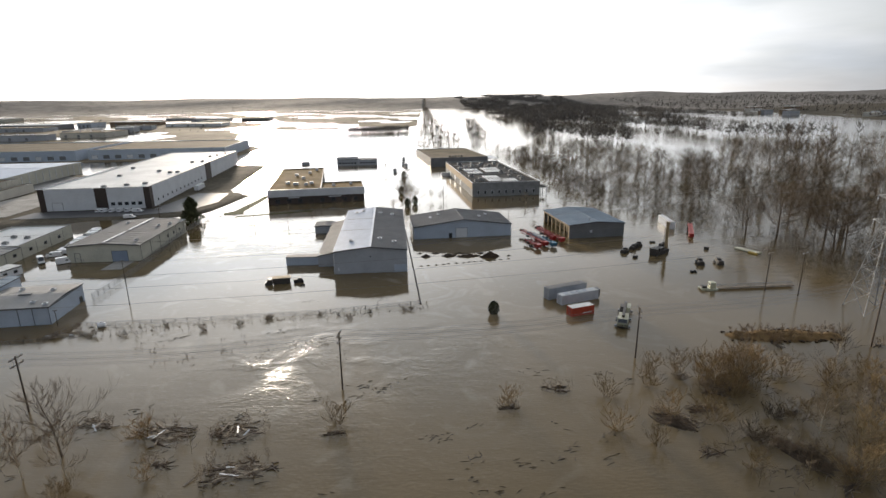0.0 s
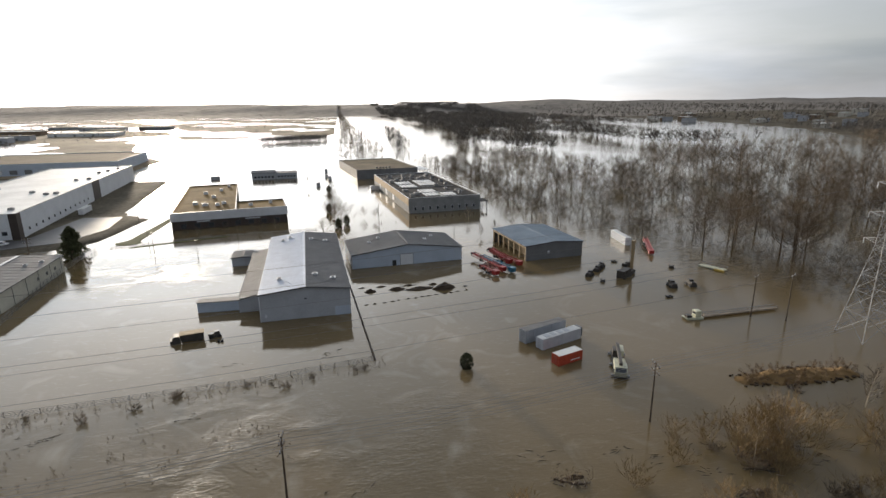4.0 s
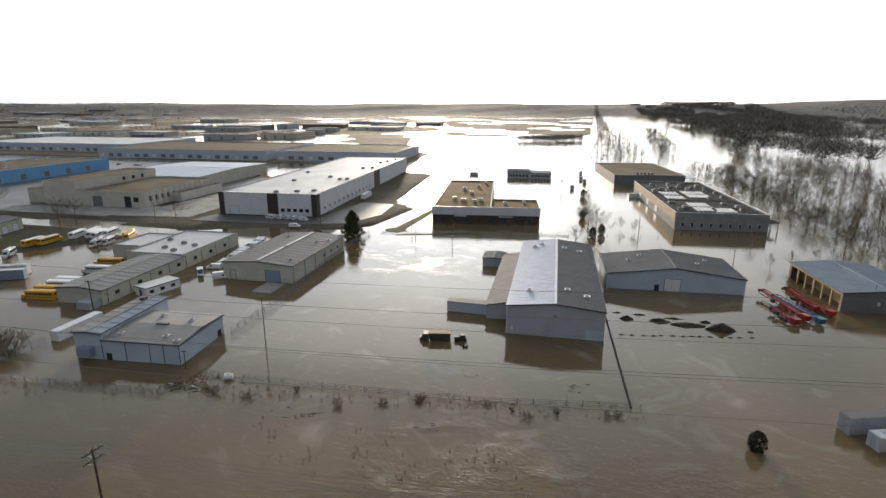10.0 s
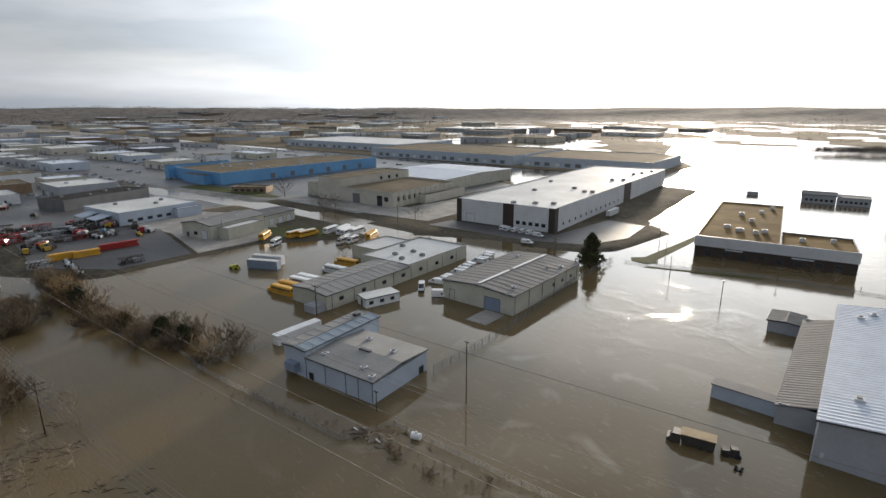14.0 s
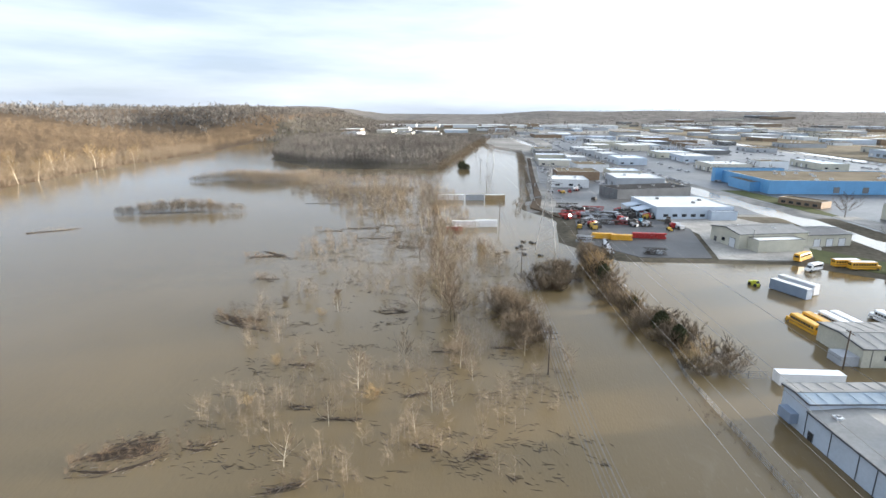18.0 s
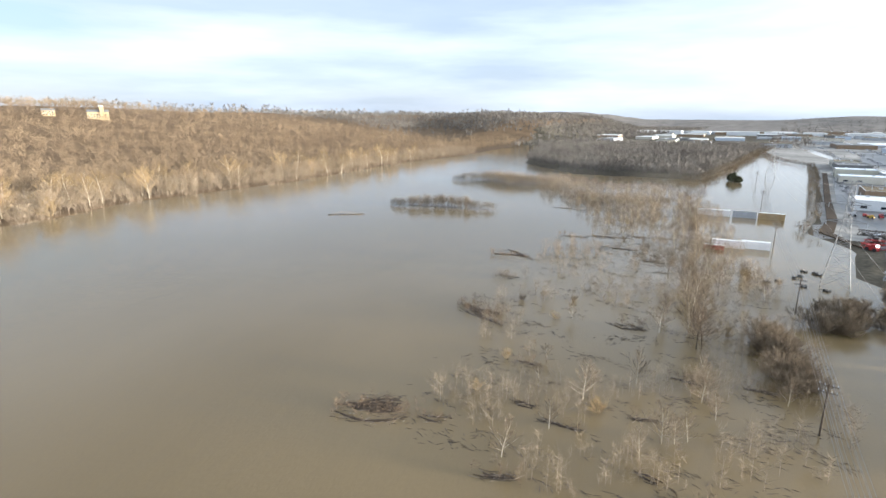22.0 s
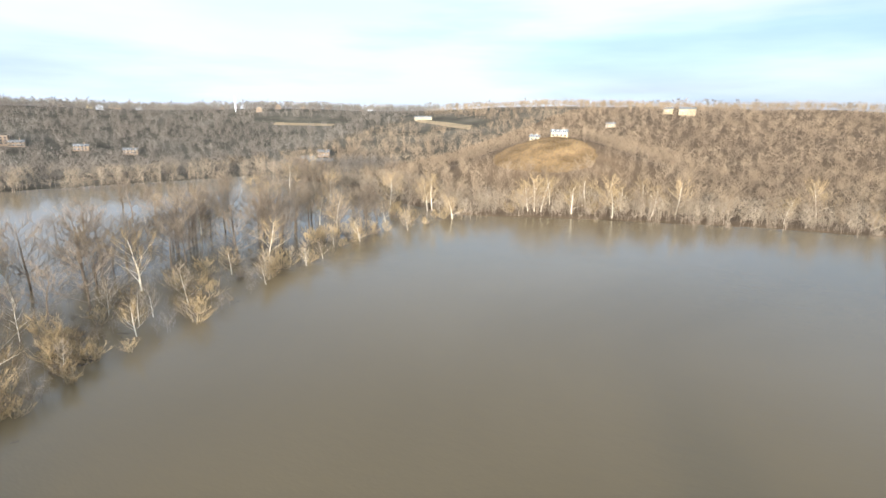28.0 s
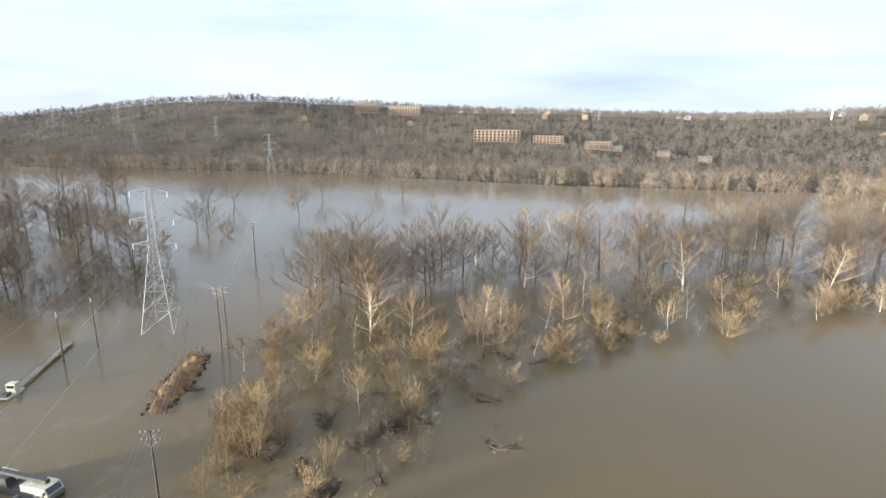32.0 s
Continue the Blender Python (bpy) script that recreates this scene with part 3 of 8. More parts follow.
ground.data.polygons.foreach_set("material_index", zone.astype(np.int32))
ground.data.polygons.foreach_set("use_smooth", np.ones(len(zone), bool))
tagged(ground, "brown winter ground rising from the flood into hills", "ground", kind="structure")

wn_ = 60
wa = 4880 * np.linspace(-1, 1, wn_ + 1)
wx, wy = np.meshgrid(wa, wa)
wi = np.arange((wn_ + 1) ** 2).reshape(wn_ + 1, wn_ + 1)
water = solid("water", np.stack([wx.ravel(), wy.ravel(), 0 * wx.ravel()], -1).tolist(),
              np.stack([wi[:-1, :-1].ravel(), wi[:-1, 1:].ravel(), wi[1:, 1:].ravel(), wi[1:, :-1].ravel()], -1).tolist(), WATER)
tagged(water, "brown muddy flood water reflecting the pale sky", "water", kind="structure")


# ---------------------------------------------------------------- trees
def grow(rng, height, lean=0.05, stems=1, first=0.3, spread=0.55, limbs=9, twigs=5, fine=3, r=0.16, rise=1.0):
    """Limbs of a leafless tree: lists of segments (start, end, radius, radius) for wood and for twigs."""
    wood, fringe = [], []
    for k in range(stems):
        a0 = rng.random() * 6.28
        off = 0 if stems == 1 else 0.2 + 0.5 * rng.random()
        base = Vector((math.cos(a0) * off, math.sin(a0) * off, -1.0))
        h = height * (1 if stems == 1 else 0.7 + 0.3 * rng.random())
        tilt = lean if stems == 1 else 0.12 + 0.25 * rng.random()
        way = Vector((math.cos(a0) * tilt, math.sin(a0) * tilt, 1)).normalized()
        pts = [base]
        steps = 6
        for i in range(steps):
            way = (way + Vector((rng.uniform(-0.09, 0.09), rng.uniform(-0.09, 0.09), 0.03))).normalized()
            pts.append(pts[-1] + way * ((h + 1) / steps))
        rad = [r * (1 - i / (steps + 0.6)) ** 0.9 for i in range(steps + 1)]
        for i in range(steps):
            wood.append((pts[i], pts[i + 1], rad[i], rad[i + 1], 5))
        for j in range(limbs):
            f = first + (0.97 - first) * (j + rng.random() * 0.8) / limbs
            i = min(int(f * steps), steps - 1)
            p = pts[i].lerp(pts[i + 1], f * steps - i)
            a = j * 2.4 + rng.random()
            up = (0.25 + 0.75 * f) * rise
            d = Vector((math.cos(a), math.sin(a), up)).normalized()
            ln = h * spread * (1.25 - f) * (0.75 + 0.5 * rng.random()) + 0.06 * h
            rr = r * 0.42 * (1.1 - f)
            q = p
            for m in range(3):
                d = (d + Vector((rng.uniform(-0.25, 0.25), rng.uniform(-0.25, 0.25), 0.12))).normalized()
                q2 = q + d * ln / 3
                wood.append((q, q2, rr * (1 - m / 3.3), rr * (1 - (m + 1) / 3.3), 3))
                for t in range(twigs):
                    u = q.lerp(q2, rng.random())
                    e = (d + Vector((rng.uniform(-0.6, 0.6), rng.uniform(-0.6, 0.6), rng.uniform(0.1, 0.9)))).normalized()
                    l1 = ln * (0.30 + 0.30 * rng.random())
                    v = u + e * l1
                    fringe.append((u, v, 0.026))
                    for g in range(fine):
                        x = u.lerp(v, 0.3 + 0.7 * rng.random())
                        e2 = (e + Vector((rng.uniform(-0.55, 0.55), rng.uniform(-0.55, 0.55), rng.uniform(-0.1, 0.7)))).normalized()
                        fringe.append((x, x + e2 * l1 * (0.4 + 0.5 * rng.random()), 0.019))
                q = q2
    return wood, fringe


def limb_mesh(name, wood, material):
    V, F = [], []
    for p, q, r0, r1, n in wood:
        turn = (q - p).to_track_quat("Z", "Y").to_matrix()
        b = len(V)
        for c, rr in ((p, r0), (q, max(r1, 0.012))):
            for k in range(n):
                V.append(c + turn @ Vector((rr * math.cos(6.2832 * k / n), rr * math.sin(6.2832 * k / n), 0)))
        for k in range(n):
            F.append((b + k, b + (k + 1) % n, b + n + (k + 1) % n, b + n + k))
    me = bpy.data.meshes.new(name)
    me.from_pydata([tuple(v) for v in V], [], F)
    me.materials.append(material)
    return me


def twig_mesh(name, fringe, material, rng):
    V, F = [], []
    for p, q, w in fringe:
        d = (q - p).normalized()
        s_ = d.cross(Vector((rng.uniform(-1, 1), rng.uniform(-1, 1), rng.uniform(-1, 1)))).normalized() * w
        b = len(V)
        V += [tuple(p - s_), tuple(p + s_), tuple(q)]
        F.append((b, b + 1, b + 2))
    me = bpy.data.meshes.new(name)
    me.from_pydata(V, [], F)
    me.materials.append(material)
    return me


rng = random.Random(7)
KINDS = {}
for kind, count, args, bark, twig in (
        ("sycamore", 4, dict(height=13, first=0.22, spread=0.50, limbs=15, twigs=5, fine=4, r=0.22, rise=1.15), BARK_PALE, TWIG_TAN),
        ("cottonwood", 4, dict(height=14, first=0.28, spread=0.56, limbs=17, twigs=5, fine=5, r=0.22, rise=0.85), BARK_GREY, TWIG_GREY),
        ("poplar", 4, dict(height=26, first=0.26, spread=0.32, limbs=22, twigs=5, fine=4, r=0.30, rise=1.6), BARK_GREY, TWIG_RUST),
        ("thornbush", 3, dict(height=4.6, stems=7, first=0.08, spread=0.7, limbs=5, twigs=4, fine=6, r=0.035), BARK_GREY, TWIG_BROWN),
        ("willow", 4, dict(height=6.5, stems=6, first=0.08, spread=0.52, limbs=5, twigs=3, fine=4, r=0.045, rise=1.15), BARK_TAN, TWIG_TAN),
        ("birch", 3, dict(height=9, first=0.22, spread=0.40, limbs=14, twigs=4, fine=5, r=0.09, rise=1.35), BARK_PALE, TWIG_BROWN),
        ("oak", 4, dict(height=15, first=0.2, spread=0.62, limbs=17, twigs=5, fine=6, r=0.32, rise=0.62), BARK_GREY, TWIG_GREY),
        ("sapling", 3, dict(height=5.5, first=0.25, spread=0.22, limbs=8, twigs=2, fine=2, r=0.05), BARK_TAN, TWIG_GREY)):
    for c in range(count):
        wood, fringe = grow(rng, **args)
        KINDS.setdefault(kind, []).append((limb_mesh(kind + "_limbs", wood, bark), twig_mesh(kind + "_twigs", fringe, twig, rng)))

TREE_WORDS = {
    "sycamore": ("sycamore_tree", "pale-barked leafless sycamore standing in flood water", "tree"),
    "cottonwood": ("cottonwood_tree", "tall grey-brown leafless tree standing in flood water", "tree"),
    "willow": ("bare_shrub", "tan many-stemmed leafless willow thicket in flood water", "shrub"),
    "birch": ("birch_tree", "slender pale leafless young tree rising from the water", "tree"),
    "oak": ("oak_tree", "broad dark leafless tree with spreading limbs", "tree"),
    "poplar": ("tall_tree", "very tall dark-trunked leafless tree in flood water", "tree"),
    "thornbush": ("thornbush", "dense brown leafless thorn bush in the flood", "bush"),
    "sapling": ("bare_sapling", "thin leafless sapling poking out of the flood", "sapling")}


def plant(kind, x, y, size=1.0, z=None, group="flooded riverside trees", sink=0.0):
    limbs, twigs = KINDS[kind][rng.randrange(len(KINDS[kind]))]
    name, label, cat = TREE_WORDS[kind]
    gz_ = float(ground_h(x, y))
    z = max(gz_, -0.2) - sink if z is None else z
    top = thing(name, label, cat, x, y, z, rng.random() * 360, group)
    wide = size * rng.uniform(1.0, 1.25)
    top.scale = (wide, wide, size * rng.uniform(0.84, 1.06))
    for nm, me in (("trunk", limbs), ("crown", twigs)):
        ob = new(nm, me)
        ob.parent = top
    return top


def sketch_tree(r, twigs, width, tall=1.0):
    """A cheap leafless tree for woods: a trunk and flat twigs, about 1 m wide and tall, as vertices and triangles."""
    V = [(0.011, 0, -0.1), (-0.006, 0.009, -0.1), (-0.006, -0.009, -0.1), (0, 0, 0.8)]
    F = [(0, 1, 3), (1, 2, 3), (2, 0, 3)]
    for k in range(twigs):
        h = r.uniform(0.22, 0.82)
        a = r.random() * 6.283
        ln = (0.52 - 0.3 * h) * r.uniform(0.6, 1.2)
        b = np.array([0, 0, h])
        if k % 2 and k > 2:
            a2 = r.random() * 6.283
            b = np.array([math.cos(a2) * 0.16, math.sin(a2) * 0.16, h * 0.9 + 0.1])
        e = b + np.array([math.cos(a) * ln, math.sin(a) * ln, ln * r.uniform(0.1, 1.15)])
        s_ = np.cross(e - b, [r.uniform(-1, 1), r.uniform(-1, 1), r.uniform(-1, 1)])
        s_ = s_ / (np.linalg.norm(s_) + 1e-6) * width
        i = len(V)
        V += [tuple(b - s_), tuple(b + s_), tuple(e)]
        F.append((i, i + 1, i + 2))
    return np.array(V, float) * (1, 1, tall), np.array(F)


def woods(name, label, px, py, size, material, twigs, width, seed, pz=None, category="woods"):
    """One object of many leafless trees at the places given."""
    r = random.Random(seed)
    g = np.random.RandomState(seed)
    forms = [sketch_tree(r, twigs, width) for _ in range(5)]
    pz = np.maximum(ground_h(px, py), -0.2) if pz is None else pz
    V, F, base = [], [], 0
    pick = g.randint(0, 5, len(px))
    for k, (v, f) in enumerate(forms):
        m = pick == k
        if not m.any():
            continue
        n = m.sum()
        a, sc = g.rand(n) * 6.283, size[m]
        c, s_ = np.cos(a)[:, None], np.sin(a)[:, None]
        x = (v[None, :, 0] * c - v[None, :, 1] * s_) * sc[:, None] * 0.8 + px[m][:, None]
        y = (v[None, :, 0] * s_ + v[None, :, 1] * c) * sc[:, None] * 0.8 + py[m][:, None]
        z = v[None, :, 2] * sc[:, None] + pz[m][:, None]
        V.append(np.stack([x, y, z], -1).reshape(-1, 3))
        F.append((f[None] + (np.arange(n) * len(v))[:, None, None]).reshape(-1, 3) + base)
        base += n * len(v)
    V, F = np.concatenate(V), np.concatenate(F)
    me = bpy.data.meshes.new(name)
    me.vertices.add(len(V))
    me.vertices.foreach_set("co", V.ravel())
    me.loops.add(len(F) * 3)
    me.loops.foreach_set("vertex_index", F.ravel().astype(np.int32))
    me.polygons.add(len(F))
    me.polygons.foreach_set("loop_start", np.arange(0, len(F) * 3, 3, dtype=np.int32))
    me.update(calc_edges=True)
    me.materials.append(material)
    return tagged(new(name, me), label, category, kind="stuff")


def scatter(seed, count, x0, x1, y0, y1, keep):
    g = np.random.RandomState(seed)
    px, py = g.uniform(x0, x1, count), g.uniform(y0, y1, count)
    m = keep(px, py)
    px, py = px[m], py[m]
    return px, py, g.uniform(0.7, 1.25, len(px))


# wooded bluff across the river, in three belts of distance
HOMES = [(-422, -770), (-366, -785), (-15, -789), (8, -801), (80, -390), (75, -674), (404, -766), (350, -410), (372, -428), (335, -412), (388, -476),
         (594, -304), (1112, 52), (1088, -25), (760, -130), (720, -660)]
FIELDS = [[(593, -611), (507, -655), (516, -674), (602, -630)], [(405, -748), (281, -688), (288, -718), (413, -778)]]


_r = np.random.RandomState(12)
RIDGE_HOMES = []
for _k in range(34):
    _a, _d = radians(_r.uniform(-58, 24)), _r.uniform(1000, 1350)
    RIDGE_HOMES.append((-28 + _d * math.cos(_a), 73 + _d * math.sin(_a)))


def cleared(px, py):
    """Where the woods are cut back: round houses and before them, and on fields."""
    out = np.zeros(px.shape, bool)
    for x, y in HOMES + RIDGE_HOMES:
        ln = math.hypot(x + 28, y - 73)
        far = 10 + ln * 0.03
        out |= line_by(px, py, [(x, y), (x - (x + 28) / ln * far * 0.35, y - (y - 73) / ln * far * 0.35)]) < 10
    for poly in FIELDS:
        out |= inside_by(px, py, poly) > -28
    return out


def on_bluff(a, b):
    def keep(px, py):
        d = inside_by(px, py, BLUFF)
        far = np.hypot(px + 28, py - 73)
        knoll = (np.hypot((px - 82) / 1.25, py + 362) < 36 + 5 * rolling(px, py, 14)) | (np.hypot(px - 74, py + 388) < 17)
        return (d > 2) & (far > a) & (far < b) & ~knoll & ~cleared(px, py) & (ground_h(px, py) > -0.5)
    return keep


px, py, sc = scatter(1, 34000, -800, 760, -640, 560, on_bluff(0, 560))
# trees to the east take the copy with shade in its colour
east = px > 230
woods("hillside_woods", "brown leafless woods covering the river bluff", px[~east], py[~east], sc[~east] * 14.5, WOODS, 40, 0.0055, 1)
woods("hillside_woods", "grey-brown leafless woods along the eastern bank, coloured as in shade", px[east], py[east], sc[east] * 17, WOODS_SHADED, 36, 0.006, 21)
px, py, sc = scatter(2, 60000, -1400, 1500, -1150, 950, on_bluff(560, 1150))
east = px > 420
woods("hillside_woods", "brown leafless woods on the upper slopes", px[~east], py[~east], sc[~east] * 14, WOODS, 22, 0.011, 2)
woods("hillside_woods", "grey-brown leafless woods on the eastern slopes, coloured as in shade", px[east], py[east], sc[east] * 14, WOODS_SHADED, 24, 0.011, 22)
px, py, sc = scatter(3, 22000, -2700, 3300, -2400, 3800, on_bluff(1150, 3600))
woods("far_woods", "dark leafless woods on distant hills", px, py, sc * 18, WOODS_DARK, 9, 0.06, 3)
px, py, sc = scatter(33, 21000, 500, 1900, -1100, 1100, on_bluff(1120, 1750))
woods("ridge_woods", "dense dark leafless woods along the eastern ridge", px, py, sc * 14, WOODS_DARK, 12, 0.026, 33)
px, py, sc = scatter(34, 9000, -4300, -1150, 30, 3000, lambda x, y: (rolling(x, y * 2.2, 150) > -0.1) & ((x < -2100) | (y < 112)) & (inside_by(x, y, [(-4800, 30), (-1150, 30), (-1150, 120), (-2000, 3000), (-4800, 3000)]) > 0))
woods("plain_woods", "dark leafless woods on the far western plain", px, py, sc * 12, WOODS_DARK, 9, 0.05, 34)
px, py, sc = scatter(4, 13000, -1230, -540, -420, 60, lambda x, y: (inside_by(x, y, WEST_WOOD) > 3) & (x > -1180 - 0.3 * y))
woods("lowland_woods", "dense grey leafless woods beside the canal", px, py, sc * 13, WOODS_DARK, 26, 0.012, 4)
px, py, sc = scatter(12, 9000, -2900, -950, -950, -260, lambda x, y: (inside_by(x, y, BLUFF) < 2) | (ground_h(x, y) > 20))
woods("far_woods", "dark leafless woods on the far western hill", px, py, sc * 14, WOODS_DARK, 9, 0.05, 12)
def bank(px, py):
    d = inside_by(px, py, BLUFF)
    return ((d > -3) | (d > -16) & (rolling(px, py, 14) > 0.15)) & (d < 42) & (px < 300)
px, py, sc = scatter(13, 26000, -760, 300, -420, -200, bank)
woods("bank_brush", "tan leafless brush crowding the far river bank", px, py, sc * np.where(sc > 1.1, 11, 5.5), TWIG_BROWN, 24, 0.008, 13, category="brush")
px, py, sc = scatter(16, 24000, 300, 800, -330, 720, lambda x, y: (np.abs(inside_by(x, y, BLUFF) + 2) < 20) & (rolling(x, y, 18) > -0.35))
woods("bank_brush", "grey-brown leafless trees wading along the eastern bank", px, py, sc * np.where(sc > 1.1, 15, 8), TWIG_BROWN, 26, 0.008, 16, category="brush")
def canal_edge(px, py):
    a, b = inside_by(px, py, WEST_WOOD), inside_by(px, py, PARK)
    return ((np.abs(a + 3) < 9) & (py > -5)) | ((np.abs(b + 1) < 4) & (py < 112))
px, py, sc = scatter(14, 42000, -2400, -330, -5, 112, canal_edge)
woods("canal_brush", "brown leafless brush along the drowned canal", px, py, sc * 4.5, TWIG_BROWN, 12, 0.016, 14, category="brush")
# flooded woods east of the yards: a band along the yards, more across the channel, and the far bottoms
NE1 = [(62, 560), (78, 520), (84, 351), (82, 305), (90, 274), (108, 250), (122, 217), (130, 192), (126, 166), (134, 146), (160, 136), (215, 160), (262, 205), (290, 320), (262, 392), (225, 470), (180, 540), (110, 565)]
NE2 = [(236, 190), (430, 250), (600, 440), (650, 690), (360, 640), (240, 430)]
NE3 = [(120, 640), (250, 640), (640, 720), (760, 900), (980, 4300), (240, 4300), (215, 1500), (190, 900)]
ISLE = [(62, 700), (84, 690), (120, 1300), (100, 1320)]
ROADSIDE = [(-16, 560), (26, 560), (52, 700), (30, 1300), (14, 4300), (0, 4300), (-2, 1300), (-10, 800)]
def thicket(px, py):
    d = inside_by(px, py, NE1)
    edge = (d < 30 + 12 * rolling(px, py, 17)) & (px < 190) & (rolling(px, py, 5) > -0.55)
    return (d > 0) & (edge | (rolling(px, py, 9) > 0.48))
px, py, sc = scatter(5, 11000, 60, 295, 120, 568, thicket)
woods("flooded_thicket", "dense grey leafless thicket at the edge of the flooded yards", px, py, sc * np.where(sc > 1.12, 6.5, 3.3), TWIG_BROWN, 30, 0.008, 5)
px, py, sc = scatter(15, 900, 70, 295, 130, 565, lambda x, y: inside_by(x, y, NE1) > 6)
woods("flooded_thicket", "grey leafless young trees standing in flood water", px, py, sc * np.where(sc > 1.0, 9, 6), TWIG_GREY, 44, 0.0055, 15)
px, py, sc = scatter(6, 1500, 200, 660, 160, 700, lambda x, y: (inside_by(x, y, NE2) > 0) & (rolling(x, y, 30) > -0.2))
woods("flooded_woods", "grey leafless woods standing in flood water", px, py, sc * 15, TWIG_GREY, 30, 0.007, 6)
px, py, sc = scatter(7, 26000, 100, 1000, 620, 4300, lambda x, y: (inside_by(x, y, NE3) > 0) & (rolling(x, y * 0.4, 95) < 0.12) & (inside_by(x, y, [(440, 800), (640, 690), (900, 880), (1000, 1300), (560, 1240)]) < 0))
woods("far_bottom_woods", "dark leafless bottomland woods along the channel", px, py, sc * 20, WOODS_DARK, 12, 0.026, 7)
px, py, sc = scatter(8, 600, 50, 130, 680, 1320, lambda x, y: inside_by(x, y, ISLE) > 0)
woods("channel_isle_woods", "line of leafless trees on a drowned spit", px, py, sc * 12, WOODS_DARK, 14, 0.016, 8)
px, py, sc = scatter(9, 2800, -20, 60, 555, 4300, lambda x, y: inside_by(x, y, ROADSIDE) > 0)
woods("roadside_woods", "leafless trees along the drowned road", px, py, sc * 10, TWIG_GREY, 12, 0.018, 9)
COPSE = [(-134, 900), (-80, 902), (-28, 930), (-28, 1020), (-90, 1000), (-128, 950)]
px, py, sc = scatter(37, 1500, -140, -20, 895, 1025, lambda x, y: inside_by(x, y, COPSE) > 0)
woods("flooded_copse", "dark leafless copse standing in the flooded meadow", px, py, sc * 9, WOODS_DARK, 12, 0.02, 37)
px, py, sc = scatter(38, 9000, -330, -10, 560, 860, lambda x, y: (np.abs(y - (574 + 0.72 * (x + 113)) - 3 * rolling(x, y, 12)) < 3.5) & (x > -125) & (rolling(x, y, 8) > -0.35))
woods("meadow_reeds", "line of reeds and scrub along a drowned ditch", px, py, sc * 3.2, TWIG_RUST, 12, 0.02, 38, category="reeds")
# hedgerows and copses on the northern plain and among the western estates
def hedges(px, py):
    a = np.abs(np.mod(py + 0.12 * px, 260) - 130) < 6
    b = (np.abs(np.mod(px - 0.2 * py, 420) - 210) < 7)
    return (a | b | (rolling(px, py, 130) > 0.75)) & (inside_by(px, py, PLAIN) > 15) & (py > 700)
px, py, sc = scatter(10, 60000, -3600, 0, 660, 4200, hedges)
woods("field_hedgerows", "dark leafless hedgerows between flooded fields", px, py, sc * 10, WOODS_DARK, 8, 0.035, 10)
px, py, sc = scatter(11, 15000, -3000, -300, 100, 1200, lambda x, y: (rolling(x, y, 46) > 0.5) & (inside_by(x, y, PARK) > 30) & (np.hypot(x + 300, y - 250) > 260))
woods("estate_trees", "leafless trees among the business estates", px, py, sc * 9, WOODS_DARK, 10, 0.03, 11)
px, py, sc = scatter(35, 900, -2100, -1020, 36, 112, lambda x, y: x < -1020 - 4 * (y - 36))
woods("canal_end_woods", "leafless trees standing across the far end of the canal", px, py, sc * 9, WOODS_DARK, 12, 0.03, 35)
px, py, sc = scatter(36, 15000, -3400, -60, 800, 3600, lambda x, y: (rolling(x, y * 1.8, 120) > 0.42) & (inside_by(x, y, PLAIN) > 10))
woods("plain_copses", "leafless copses dotted over the flooded plain", px, py, sc * 9, WOODS_DARK, 9, 0.04, 36)
# ---------------------------------------------------------------- buildings of the flooded yards
def warehouse_main():
    ob = thing("warehouse", "long grey metal warehouse, one ribbed roof slope coloured white for sky light, flooded", "warehouse", -31, 168.8, 0, 3.4)
    w, d, e, rise = 24.0, 67, 7.7, 1.3
    gable_walls(ob, w, d, e, rise, WALL_GREY)
    # west slope in the white material: its pale sky sheen is put into the colour
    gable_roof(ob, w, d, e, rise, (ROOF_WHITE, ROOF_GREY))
    for x, y in ((5, 10), (4.5, 57), (7, 60), (15, 11), (20, 8), (14.5, 55), (19.5, 53)):
        roof_vent(ob, x, y, e + rise * (1 - abs(x - 12) / 12) + 0.2)
    # lower lean-to along the west side
    part("lean_to_wall", boxes((-6.6, -6.3, 9, 61, -2.5, 3.6), (-6.3, -0.02, 9, 9.3, -2.5, 4.4), (-6.3, -0.02, 60.7, 61, -2.5, 4.4)), WALL_GREY, ob)
    part("lean_to_roof", prism(bmesh.new(), [(-6.9, 3.65), (-0.02, 5.2), (-0.02, 5.4), (-6.9, 3.85)], 8.7, 61.3), ROOF_GREY, ob)
    sm = bmesh.new()
    for i in range(44):
        y = 9 + i * 1.2
        prism(sm, [(-6.9, 3.85), (-0.02, 5.4), (-0.02, 5.46), (-6.9, 3.91)], y, y + 0.08)
    part("lean_to_seams", sm, ROOF_GREY, ob)
    part("downpipe", rods([((-0.12, -0.15, -1), (-0.12, -0.15, e), 0.12)]), PALE_TRIM, ob)
    part("downpipe", rods([((w + 0.1, -0.15, -1), (w + 0.1, -0.15, e), 0.12)]), PALE_TRIM, ob)
    part("base_panel", boxes((19.8, 23.9, -0.06, -0.005, -1, 2.6)), WALL_BLUEGREY, ob, "patched lower wall panel")
    part("junction_box", boxes((1.0, 1.5, -0.3, -0.01, 1.2, 2.0)), PALE_TRIM, ob)
    part("rear_wall_light", boxes((11.7, 12.3, -0.3, -0.01, 5.6, 5.9)), TRIM, ob)
    return ob


